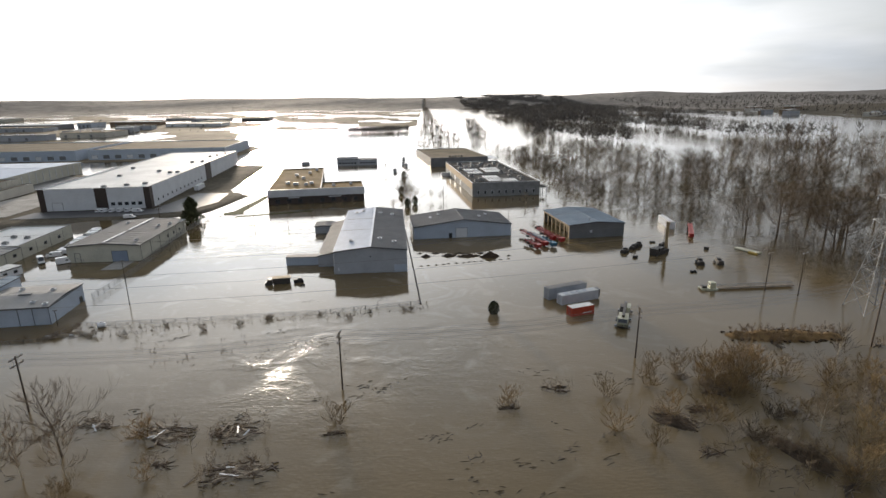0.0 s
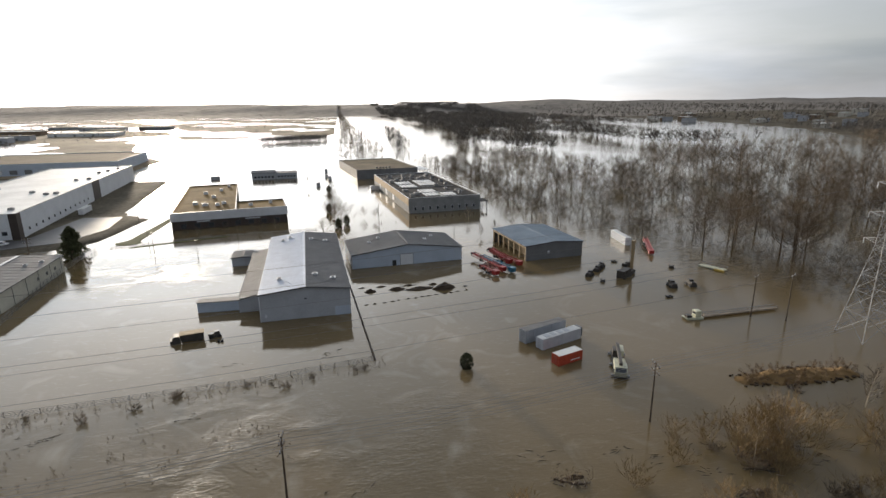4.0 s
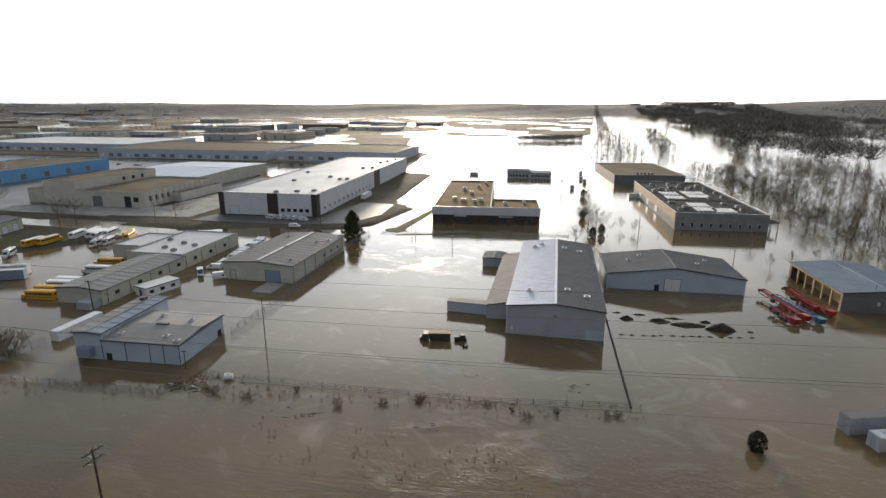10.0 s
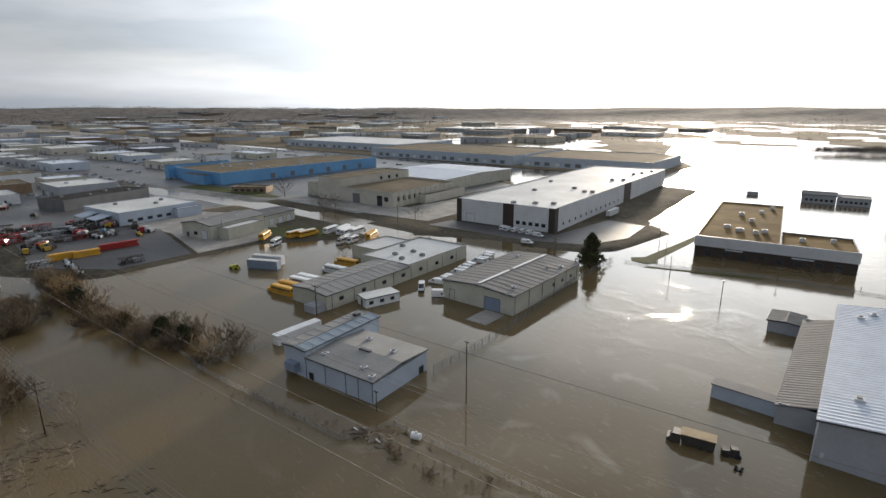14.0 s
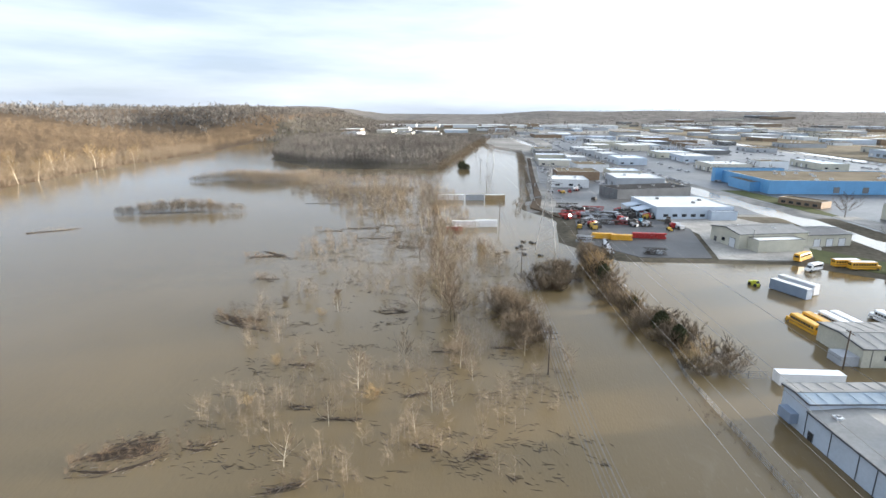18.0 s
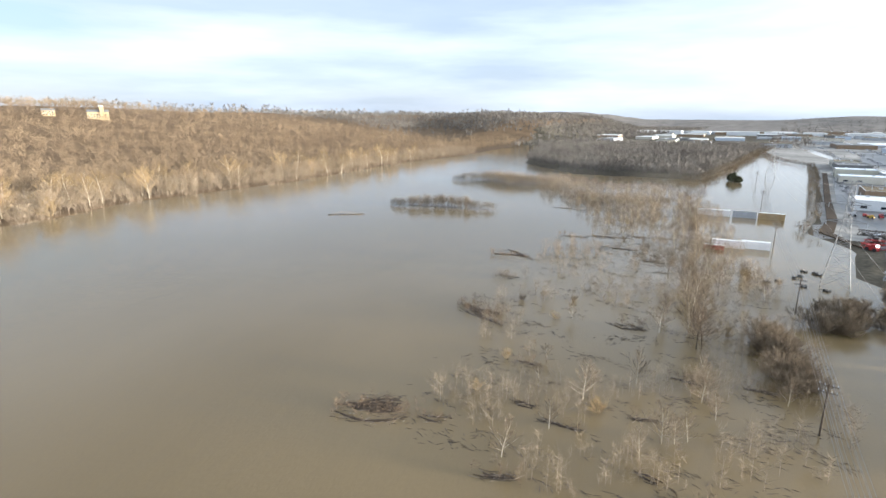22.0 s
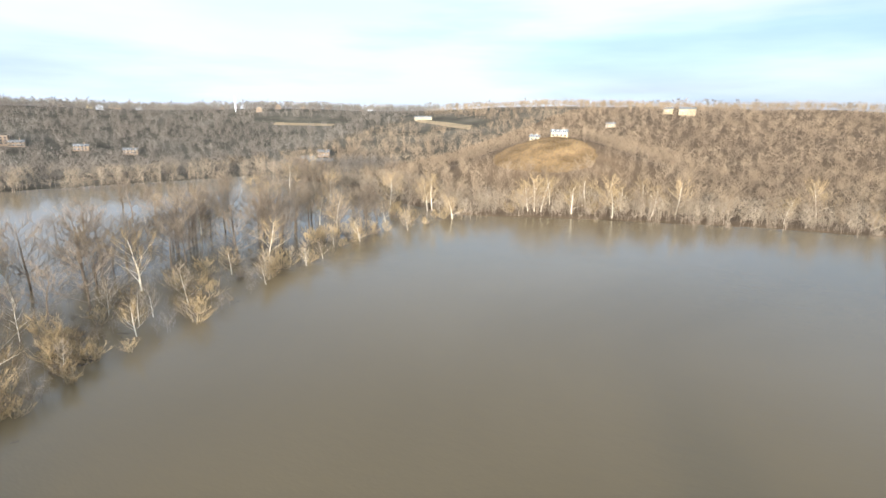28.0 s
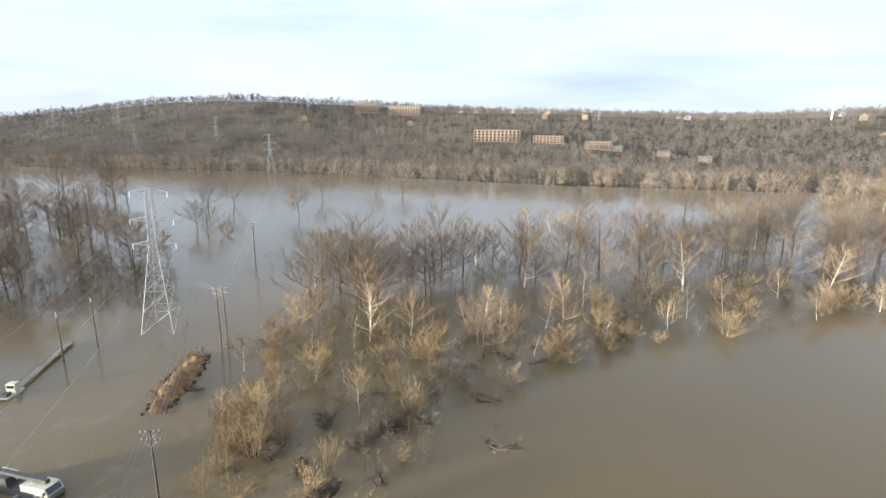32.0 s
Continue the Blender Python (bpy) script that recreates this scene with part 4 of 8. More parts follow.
def low_annex():
    ob = thing("storage_trailer", "low pale blue storage box beside the warehouse", "storage box", -49.8, 179.6, 0, 0)
    part("body", boxes((0, 11.6, 0, 3, -1, 2.9)), WALL_BLUEGREY, ob)
    part("roof", boxes((-0.15, 11.75, -0.15, 3.15, 2.9, 3.1)), ROOF_GREY, ob)
    ob = thing("storage_shed", "small flat-roofed shed behind the warehouse", "shed", -48.6, 225.5, 0, 3)
    gable_walls(ob, 7.6, 9, 3.1, 0.3, WALL_GREY)
    gable_roof(ob, 7.6, 9, 3.1, 0.3, (ROOF_GREY, ROOF_GREY))


def workshop_blue():
    ob = thing("workshop", "wide pale blue metal workshop with a low gable, half flooded", "workshop", -5.2, 212.5, 0, 5.5)
    w, d, e, rise = 41, 23, 5.0, 2.6
    gable_walls(ob, w, d, e, rise, WALL_BLUEGREY)
    gable_roof(ob, w, d, e, rise, (ROOF_GREY, ROOF_GREY))
    opening(ob, "door", 17.5, 22.2, -0.5, 4.0, WALL_WHITE)
    opening(ob, "door", 14.6, 15.8, -0.5, 1.9, GLASS)
    part("wall_light", boxes((16.2, 16.6, -0.3, -0.01, 5.4, 5.7)), PALE_TRIM, ob)
    for x, y in ((8, 12), (12, 16), (29, 9), (33, 15)):
        roof_vent(ob, x, y, e + rise * (1 - abs(x - w / 2) / (w / 2)) + 0.15, 1.0)
    for x in (-0.1, w + 0.1):
        part("downpipe", rods([((x, -0.12, -1), (x, -0.12, e), 0.1)]), PALE_TRIM, ob)
    return ob


def open_shed():
    ob = thing("bay_shed", "dark metal shed with open tan-posted bays and a blue-grey roof", "shed", 58.6, 208.8, 0, 7)
    w, d, e, rise = 24, 31, 5.6, 1.0
    g = [(0, -2.5), (w, -2.5), (w, e), (w / 2, e + rise), (0, e)]
    part("front_wall", prism(bmesh.new(), g, 0, 0.25), WALL_DARK, ob)
    part("back_wall", prism(bmesh.new(), g, d - 0.25, d), WALL_DARK, ob)
    part("side_wall", boxes((w - 0.25, w, 0.25, d - 0.25, -2.5, e - 0.02)), WALL_DARK, ob)
    part("bay_beam", boxes((0, 0.3, 0.25, d - 0.25, e - 0.9, e - 0.02)), WALL_TAN, ob)
    for k in range(7):
        y = 0.3 + k * (d - 1.4) / 6
        part("post", boxes((0, 0.35, y, y + 0.75, -2.5, e - 0.9)), WALL_TAN, ob, "tan wooden bay post")
    part("bay_back", boxes((3.6, 3.8, 0.25, d - 0.25, -2.5, e - 0.1)), WALL_TAN, ob)
    gable_roof(ob, w, d, e, rise, (ROOF_BLUE, ROOF_BLUE))
    part("wall_box", boxes((9, 9.8, -0.3, -0.01, 2.2, 3.2)), PALE_TRIM, ob)
    part("roof_pipe", rods([((9, 1.5, e), (9, 1.5, e + 2.4), 0.1)]), STEEL, ob)
    part("roof_pipe", rods([((19, 3, e), (19, 3, e + 1.8), 0.1)]), STEEL, ob)
    return ob


def office_brown():
    ob = thing("office_block", "flat-roofed office with a brown gravel roof and white fascia, half flooded", "office building", -87.6, 293.0, 0, 9)
    flat_block(ob, 0, 29, 0, 96, 7.6, WALL_DARK, ROOF_BROWN, parapet=0.5)
    flat_block(ob, 29.01, 53, 0, 27, 7.2, WALL_DARK, ROOF_BROWN, parapet=0.5)
    part("fascia", boxes((-0.3, 53.3, -0.45, -0.02, 4.2, 8.3)), PALE_TRIM, ob, "pale metal fascia band")
    # flat dark sheet: the shade of the recess under the fascia, done by colour
    part("shaded_lower_wall", boxes((0.02, 52.98, -0.03, -0.004, -2, 4.2)), BROWN_PANEL, ob, "lower wall with the shade of a recess put into its dark brown")
    for k in range(8):
        x = 4 + k * 6.1
        opening(ob, "window", x, x + 2.2, 0.6, 2.6, GLASS, y=-0.03)
    part("sign_band", boxes((11, 17, -0.6, -0.46, 3.4, 3.9)), PALE_TRIM, ob)
    part("sign_band", boxes((33, 40, -0.6, -0.46, 3.3, 3.8)), PALE_TRIM, ob)
    flat_block(ob, 29.02, 46, 27.02, 40, 4.2, WALL_BEIGE, ROOF_GREY, parapet=0.2)
    for x, y, sx in ((14, 20, 3), (20, 18, 2), (23, 22, 2.2), (9, 25, 2.4), (17, 45, 2), (12, 60, 2.2), (20, 70, 1.8), (36, 14, 2), (46, 18, 1.6), (24, 85, 1.6)):
        roof_unit(ob, x, y, 7.6 if x < 29 else 7.2, sx, 1.8, 1.3, PALE_TRIM)
    return ob


def plant_dark():
    ob = thing("factory", "flat dark-roofed factory with rows of white roof lights, half flooded", "factory", 27.5, 308, 0, 6)
    flat_block(ob, 0, 41, 0, 108, 7.6, WALL_STONE, ROOF_DARK, parapet=0.6, cap=PALE_TRIM)
    part("side_band", boxes((-0.1, -0.01, 0.3, 107, 4.2, 8.2)), WALL_TAN, ob, "tan upper wall band")
    for bx, by, nx, ny in ((6, 56, 5, 1), (6, 42, 5, 1), (19, 60, 6, 1), (19, 48, 6, 1), (12, 20, 5, 1), (12, 8, 5, 1), (20, 6, 5, 1)):
        for i in range(nx):
            part("roof_light", boxes((bx + i * 2.0, bx + i * 2.0 + 1.3, by, by + 10, 7.6, 8.0)), WALL_WHITE, ob)
    for x, y in ((10, 78), (16, 82), (22, 85), (28, 80), (33, 72), (30, 30), (35, 22), (33, 12), (5, 30), (36, 50), (8, 92), (18, 95), (26, 97), (34, 90), (4, 8), (8, 14), (37, 64), (28, 44), (4, 66), (12, 70), (24, 74), (37, 84)):
        roof_unit(ob, x, y, 7.6, 1.6 + (x % 3) * 0.8, 1.4 + (y % 4) * 0.5, 0.8 + (x % 5) * 0.2)
    for x0, x1, y in ((3, 38, 40), (3, 30, 75), (10, 38, 19), (3, 24, 88)):
        part("roof_pipe", rods([((x0, y, 7.85), (x1, y, 7.85), 0.16)]), STEEL, ob)
    for k in range(9):
        x = 3 + k * 4.2
        opening(ob, "window", x, x + 1.2, 1.6, 3.4, GLASS, rim=PALE_TRIM)
    for k in range(3):
        opening(ob, "door", 20 + k * 22, 26 + k * 22, 0.8, 4.6, WALL_WHITE, side="left", w=41, d=108)
    part("canopy_roof", boxes((41.1, 46, 1, 9, 4.1, 4.5)), ROOF_DARK, ob)
    for x in (42, 45.6):
        for y in (1.4, 8.6):
            part("canopy_post", boxes((x - 0.15, x + 0.15, y - 0.15, y + 0.15, -2, 4.1)), STEEL, ob)
    ob = thing("depot", "long low depot with a pale roof beyond the factory", "depot", 5, 452, 0, 9)
    flat_block(ob, 0, 50, 0, 86, 7.0, WALL_DARK, ROOF_TAN, parapet=0.4)
    part("awning", boxes((50.1, 60, 2, 26, 5.2, 5.5)), WALL_WHITE, ob)
    for y in (3, 10, 17, 25):
        part("awning_post", boxes((59.3, 59.6, y, y + 0.3, -2, 5.2)), STEEL, ob)
    for k in range(5):
        roof_unit(ob, 18 + k * 2.6, 8, 7.0, 1.4, 1.4, 1.2, DARK_PAINT)


def small_office():
    ob = thing("small_office", "small grey two-part office standing in the flood", "office building", -77, 470, 0, 5)
    gable_walls(ob, 18, 16, 5.2, 1.2, WALL_GREY, along="x")
    gable_roof(ob, 18, 16, 5.2, 1.2, (ROOF_GREY, ROOF_GREY), along="x")
    flat_block(ob, 18.3, 35, 0, 14, 4.6, WALL_GREY, ROOF_GREY, parapet=0.2)
    for k in range(6):
        opening(ob, "window", 2 + k * 2.6, 3.4 + k * 2.6, 1.2, 2.6, GLASS)
        opening(ob, "window", 20 + k * 2.4, 21.2 + k * 2.4, 1.4, 2.6, GLASS)


def yard_office():
    """Low building with a raised corner, by the fence."""
    ob = thing("yard_building", "pale grey metal yard building with a raised corner, half flooded", "yard building", -125.8, 128.6, 0, 7)
    # raised part along the west
    gable_walls(ob, 7.0, 24, 6.4, 0.25, WALL_BLUEGREY)
    gable_roof(ob, 7.0, 24, 6.4, 0.25, (ROOF_MID, ROOF_BLUE), rib=3)
    w0, w1, d = 7.02, 26.5, 18
    part("front_wall", boxes((w0, w1, 0.0, 0.25, -2.5, 4.9)), WALL_BLUEGREY, ob)
    part("back_wall", boxes((w0, w1, d - 0.25, d, -2.5, 4.9)), WALL_BLUEGREY, ob)
    part("side_wall", boxes((w1 - 0.25, w1, 0.25, d - 0.25, -2.5, 4.88)), WALL_BLUEGREY, ob)
    for a, b in (((-0.3, 4.9), (d / 2, 5.5)), ((d / 2, 5.5), (d + 0.3, 4.9))):
        bm = prism(bmesh.new(), [(a[0], a[1] + 0.02), (b[0], b[1] + 0.02), (b[0], b[1] + 0.2), (a[0], a[1] + 0.2)], w0, w1 + 0.3)
        for v in bm.verts:
            v.co = (v.co.y, v.co.x, v.co.z)
        part("roof_slope", bm, ROOF_MID, ob)
    part("eave_trim", boxes((w0, w1 + 0.3, -0.38, -0.3, 4.78, 5.1)), TRIM, ob)
    part("gable_trim", boxes((w1 + 0.3, w1 + 0.36, -0.3, d + 0.3, 4.8, 5.0)), TRIM, ob)
    for x in (7.0, 13, 19, 22.5, 26.4):
        part("downpipe", rods([((x, -0.08, -1), (x, -0.08, 4.9), 0.07)]), TRIM, ob)
    opening(ob, "door", 8.0, 9.1, -0.5, 1.6, GLASS)
    opening(ob, "door", 15.2, 16.6, -0.5, 1.7, GLASS, side="right", w=w1, d=d)
    part("plant_unit", boxes((1.6, 5.0, -1.6, -0.02, 1.2, 3.2)), DOOR_BLUE, ob, "grey-blue wall-hung plant unit")
    part("ridge_vent", boxes((15, 18, 8.4, 9.2, 5.5, 6.0)), TRIM, ob)
    for x, y in ((10, 3), (22, 12), (21.5, 3), (25.3, 1.2), (13, 14)):
        roof_vent(ob, x, y, 5.1 + 0.06 * min(y, d - y), 1.0)
    part("chimney_hood", boxes((2, 3.4, 20, 21.4, 6.4, 7.6)), TRIM, ob)
    return ob


def depot_grey():
    ob = thing("depot_building", "low grey depot with a blue roller door and concrete apron", "depot", -130.6, 188.2, 0, 2.5)
    w, d, e, rise = 25.4, 43, 5.9, 0.9
    gable_walls(ob, w, d, e, rise, WALL_CREAM)
    gable_roof(ob, w, d, e, rise, (ROOF_GREY, ROOF_GREY), rib=3)
    part("skylight_strip", boxes((w / 2 - 0.5, w / 2 + 0.5, 1, d * 0.42, e + rise + 0.31, e + rise + 0.36)), WALL_WHITE, ob)
    part("skylight_strip", boxes((w / 2 - 0.5, w / 2 + 0.5, d * 0.47, d - 1, e + rise + 0.31, e + rise + 0.36)), WALL_WHITE, ob)
    opening(ob, "door", 15.6, 21.0, -0.2, 3.9, DOOR_BLUE)
    opening(ob, "door", 2.6, 4.4, -0.3, 3.4, WALL_CREAM)
    part("stair_rail", rods([((3, -1.2, 0), (3, -1.2, 2.2), 0.06), ((6, -1.2, 0), (6, -1.2, 1.6), 0.06), ((3, -1.2, 2.2), (6, -1.2, 1.2), 0.06)]), STEEL, ob)
    for x, y in ((22, 6), (20, 30), (23, 34), (5, 36)):
        roof_vent(ob, x, y, e + rise * (1 - abs(x - w / 2) / (w / 2)) + 0.1, 1.0)
    for k in range(6):
        part("downpipe", rods([((w + 0.08, 1 + k * 8, -1), (w + 0.08, 1 + k * 8, e), 0.07)]), TRIM, ob)
    for k in range(3):
        opening(ob, "window", 24 + k * 6, 25 + k * 6, 2.6, 3.6, GLASS, side="right", w=w, d=d)
    ap = thing("concrete_apron", "wet concrete apron rising out of the water before the roller door", "apron", -116, 178.5, 0, 2.5)
    part("slab", prism(bmesh.new(), [(0, -0.8), (9.5, -0.8), (9.0, 0.12), (2.5, 0.16)], 0, 9.6), CONCRETE, ap)


def long_school_depot():
    ob = thing("bus_depot", "long cream bus depot with grey metal and pale flat roofs", "depot", -164, 155.6, 0, 4.5)
    w, d1 = 15.6, 37
    gable_walls(ob, w, d1, 4.6, 0.7, WALL_CREAM)
    gable_roof(ob, w, d1, 4.6, 0.7, (ROOF_MID, ROOF_MID), rib=3)
    flat_block(ob, -8, 15.6, d1 + 0.02, 72, 4.9, WALL_CREAM, ROOF_PALE, parapet=0.35)
    flat_block(ob, -22, -8.02, 46, 66, 4.6, WALL_CREAM, ROOF_PALE, parapet=0.3)
    for x, y in ((2, 45), (5, 52), (-4, 56), (8, 42), (11, 50)):
        roof_unit(ob, x, y, 4.9, 1.7, 1.4, 0.9)
    for k in range(7):
        y = 5 + k * 9.4
        opening(ob, "window", y, y + 1.5, 1.8, 2.9, GLASS, side="right", w=15.6, d=72)
    for k in range(8):
        part("downpipe", rods([((15.68, 2 + k * 9, -1), (15.68, 2 + k * 9, 4.5), 0.07)]), TRIM, ob)
    part("tank_box", boxes((10.5, 15, -4.2, -0.1, -0.8, 2.3)), WALL_GREY, ob, "grey steel tank box")
    sh = thing("site_cabin", "white site cabin with a dark roof edge", "cabin", -146.8, 167.0, 0, -13)
    part("body", boxes((0, 5.6, 0, 0.15, -1, 2.6), (0, 5.6, 11.35, 11.5, -1, 2.6), (0, 0.15, 0.15, 11.35, -1, 2.6), (5.45, 5.6, 0.15, 11.35, -1, 2.6)), WHITE_PAINT, sh)
    part("roof", boxes((-0.2, 5.8, -0.2, 11.7, 2.62, 2.85)), TRIM, sh)
    part("roof_sheet", boxes((-0.1, 5.7, -0.1, 11.6, 2.86, 2.95)), ROOF_PALE, sh)
    opening(sh, "door", 2.4, 3.3, 0, 2.1, TRIM)
    for k in range(3):
        opening(sh, "window", 1.2 + k * 3.6, 2.3 + k * 3.6, 0.9, 1.8, GLASS, side="right", w=5.6, d=11.5)
    sh = thing("white_trailer_box", "long white box trailer behind the yard building", "trailer", -140.4, 134, 0, 3)
    part("body", boxes((0, 2.6, 0, 13.6, -0.6, 2.5)), WHITE_PAINT, sh)
    part("roof_rail", boxes((-0.05, 2.65, -0.05, 13.65, 2.5, 2.62)), PALE_TRIM, sh)


def big_white():
    ob = thing("distribution_warehouse", "huge white warehouse with dark brown corner panels and a pale roof", "warehouse", -203, 281, 0.6, 6)
    w, d, h = 55, 205, 11.2
    flat_block(ob, 0, w, 0, d, h, WALL_WHITE, ROOF_PALE, low=-1.5, parapet=0.5, cap=TRIM)
    for x0, x1 in ((-0.04, 3.0), (27.5, 33.5), (52, 55.04)):
        part("brown_panel", boxes((x0, x1, -0.12, -0.01, -1, h + 0.45)), BROWN_PANEL, ob)
    for y0, y1 in ((-0.1, 4), (104, 118)):
        part("brown_panel", boxes((w + 0.01, w + 0.12, y0, y1, -1, h + 0.45)), BROWN_PANEL, ob)
    part("brown_panel", boxes((-0.12, -0.01, 0, 5, -1, h + 0.45)), BROWN_PANEL, ob)
    opening(ob, "door", 6, 11, 0, 4.4, WALL_WHITE)
    for k in range(5):
        opening(ob, "window", 35 + k * 3.4, 36.8 + k * 3.4, 2.2, 3.8, GLASS)
    for k in range(12):
        opening(ob, "window", 10 + k * 7.5, 11.2 + k * 7.5, 2.4, 3.6, GLASS, side="right", w=w, d=d)
    for x, y in ((30, 6), (40, 10), (48, 14), (36, 70), (46, 60), (50, 62), (42, 120), (48, 124), (20, 50), (12, 90), (44, 160), (47, 170), (50, 185)):
        roof_unit(ob, x, y, h, 2.2, 2, 1.0)
    return ob


def panel_factory():
    ob = thing("panel_factory", "cream panelled factory with tan gravel roofs and a white roofed hall", "factory", -298, 279, 0.6, 4)
    flat_block(ob, 0, 44, 0, 62, 8.6, WALL_BEIGE, ROOF_TAN, low=-1.5)
    part("brow_band", boxes((0, 44.1, -0.1, -0.01, 7.4, 9.0)), WALL_CREAM, ob)
    flat_block(ob, -22, -0.02, 0, 66, 13.6, WALL_BEIGE, ROOF_TAN, low=-1.5)
    flat_block(ob, -38, -22.04, 4, 40, 8.0, WALL_CREAM, ROOF_TAN, low=-1.5)
    flat_block(ob, 44.04, 50, 24, 66, 5.0, WALL_BEIGE, ROOF_TAN, low=-1.5)
    for k in range(12):
        y = 1 + k * 5.0
        part("pilaster", boxes((44.0, 44.35, y, y + 0.35, -1, 9.0)), WALL_CREAM, ob)
    for k in range(5):
        opening(ob, "window", 5 + k * 5, 7 + k * 5, 3.4, 6.0, GLASS, side="right", w=44, d=62)
    for k in range(7):
        opening(ob, "window", 30 + k * 1.5, 31 + k * 1.5, 1.6, 3.2, GLASS, side="right", w=44, d=62)
    opening(ob, "door", 11, 17, 0, 6.0, WALL_DARK)
    opening(ob, "door", 32, 36, 0, 6.4, GLASS)
    opening(ob, "window", 38, 41, 3.4, 6, GLASS)
    for k in range(3):
        opening(ob, "window", 36 + k * 8, 38 + k * 8, 10, 12, GLASS, side="right", w=0, d=66)
    gb = thing("white_roof_hall", "wide panelled hall with a white metal roof", "hall", -345, 346, 0.6, 4)
    gable_walls(gb, 72, 92, 8.2, 1.2, WALL_CREAM, low=-1.5, along="x")
    gable_roof(gb, 72, 92, 8.2, 1.2, (ROOF_WHITE, ROOF_WHITE), along="x", rib=4)
    for k in range(12):
        part("pilaster", boxes((72.0, 72.3, 2 + k * 7.8, 2.4 + k * 7.8, -1, 8.0)), PALE_TRIM, gb)
    return ob


def west_buildings():
    ob = thing("yard_hall", "pale metal hall with a low side annex beside the gravel yard", "hall", -275, 169.5, 0.6, 14)
    gable_walls(ob, 19, 32, 6.4, 1.5, WALL_CREAM, low=-1.5)
    gable_roof(ob, 19, 32, 6.4, 1.5, (ROOF_MID, ROOF_MID), rib=3)
    flat_block(ob, 19.02, 25.6, 4, 25, 5.0, WALL_CREAM, ROOF_PALE, low=-1.5, parapet=0.2)
    opening(ob, "door", 13, 16.6, 0, 4.0, PALE_TRIM)
    opening(ob, "door", 3, 4.4, 0, 2.3, TRIM)
    opening(ob, "window", 8, 10, 1.6, 3.0, GLASS)
    part("flue", rods([((19.6, 6, 5), (19.6, 6, 8.4), 0.25)], 8), STEEL, ob)
    for x, y in ((6, 9), (13, 20)):
        roof_vent(ob, x, y, 7.2, 1.0)
    b2 = thing("yard_hall", "lower grey-roofed hall joined behind the yard hall", "hall", -279.8, 201.4, 0.6, 14)
    gable_walls(b2, 16, 21, 5.2, 1.0, WALL_CREAM, low=-1.5)
    gable_roof(b2, 16, 21, 5.2, 1.0, (ROOF_GREY, ROOF_GREY), rib=3)
    for k in range(3):
        opening(b2, "door", 3 + k * 6, 6 + k * 6, 0, 3.4, PALE_TRIM, side="right", w=16, d=21)
    k_ = thing("blue_white_shop", "pale blue shop building with a bright white roof and two awnings", "shop building", -356, 152.5, 0.6, 8)
    flat_block(k_, 0, 37, 0, 42, 6.6, WALL_BLUEGREY, ROOF_PALE, low=-1.5, parapet=0.2, cap=PALE_TRIM)
    flat_block(k_, 37.02, 41, 28, 42, 4.8, WALL_BLUEGREY, ROOF_WHITE, low=-1.5, parapet=0.1)
    for x in (6, 20):
        aw = prism(bmesh.new(), [(-8, 3.4), (-0.05, 4.8), (-0.05, 5.0), (-8, 3.6)], x, x + 10)
        for v in aw.verts:
            v.co = (v.co.y, v.co.x, v.co.z)
        part("awning", aw, WALL_BLUEGREY, k_)
        for q in (x + 0.4, x + 9.4):
            part("awning_post", boxes((q, q + 0.3, -7.8, -7.5, -1, 3.4)), WALL_BLUEGREY, k_)
        opening(k_, "door", x + 3, x + 7, 0, 3.4, WALL_DARK)
    for k in range(5):
        opening(k_, "window", 4 + k * 5, 6.4 + k * 5, 1.4, 2.8, GLASS, side="right", w=37, d=42)
    for x, y in ((9, 12), (24, 26), (15, 34)):
        roof_unit(k_, x, y, 6.6, 1.8, 1.6, 0.9)
    l_ = thing("dark_shop", "dark flat-roofed shop with blue-grey walls", "shop building", -408, 143, 0.6, 20)
    flat_block(l_, 0, 23, 0, 56, 6.2, WALL_DARK, ROOF_DARK, low=-1.5, parapet=0.3)
    for x, y in ((6, 10), (14, 22), (9, 36), (17, 46)):
        roof_unit(l_, x, y, 6.2, 1.8, 1.6, 1.0)
    for k in range(3):
        opening(l_, "door", 3 + k * 6.5, 6.6 + k * 6.5, 0, 3.8, WALL_DARK)
    lb = thing("low_office", "low tan-roofed office beside the green verge", "office building", -384, 250, 0.6, 36)
    flat_block(lb, 0, 25, 0, 12, 3.8, BRICK_TAN, ROOF_TAN, low=-1.5, parapet=0.3)
    for k in range(5):
        opening(lb, "window", 2 + k * 4.6, 4.4 + k * 4.6, 1.0, 2.4, GLASS)
    b = thing("blue_factory", "long bright blue factory with a brown gravel roof", "factory", -427, 283, 0.6, 4)
    flat_block(b, -70, 0, -20, 150, 9.2, WALL_BLUE, ROOF_TAN, low=-1.5, parapet=0.4, cap=PALE_TRIM)
    flat_block(b, -76, -70.02, -26, 30, 10.8, WALL_BLUE, ROOF_TAN, low=-1.5, parapet=0.4)
    flat_block(b, -44, -12, -27, -20.02, 6.8, WALL_BLUE, ROOF_TAN, low=-1.5, parapet=0.3)
    for k in range(6):
        opening(b, "door", 25 + k * 20, 29 + k * 20, 1.0, 5.0, WALL_DARK, side="right", w=0, d=150)
    g = np.random.RandomState(5)
    for k in range(16):
        roof_unit(b, -66 + 62 * g.rand(), -14 + 160 * g.rand(), 9.2, 2.2, 2, 1.1, PALE_TRIM)
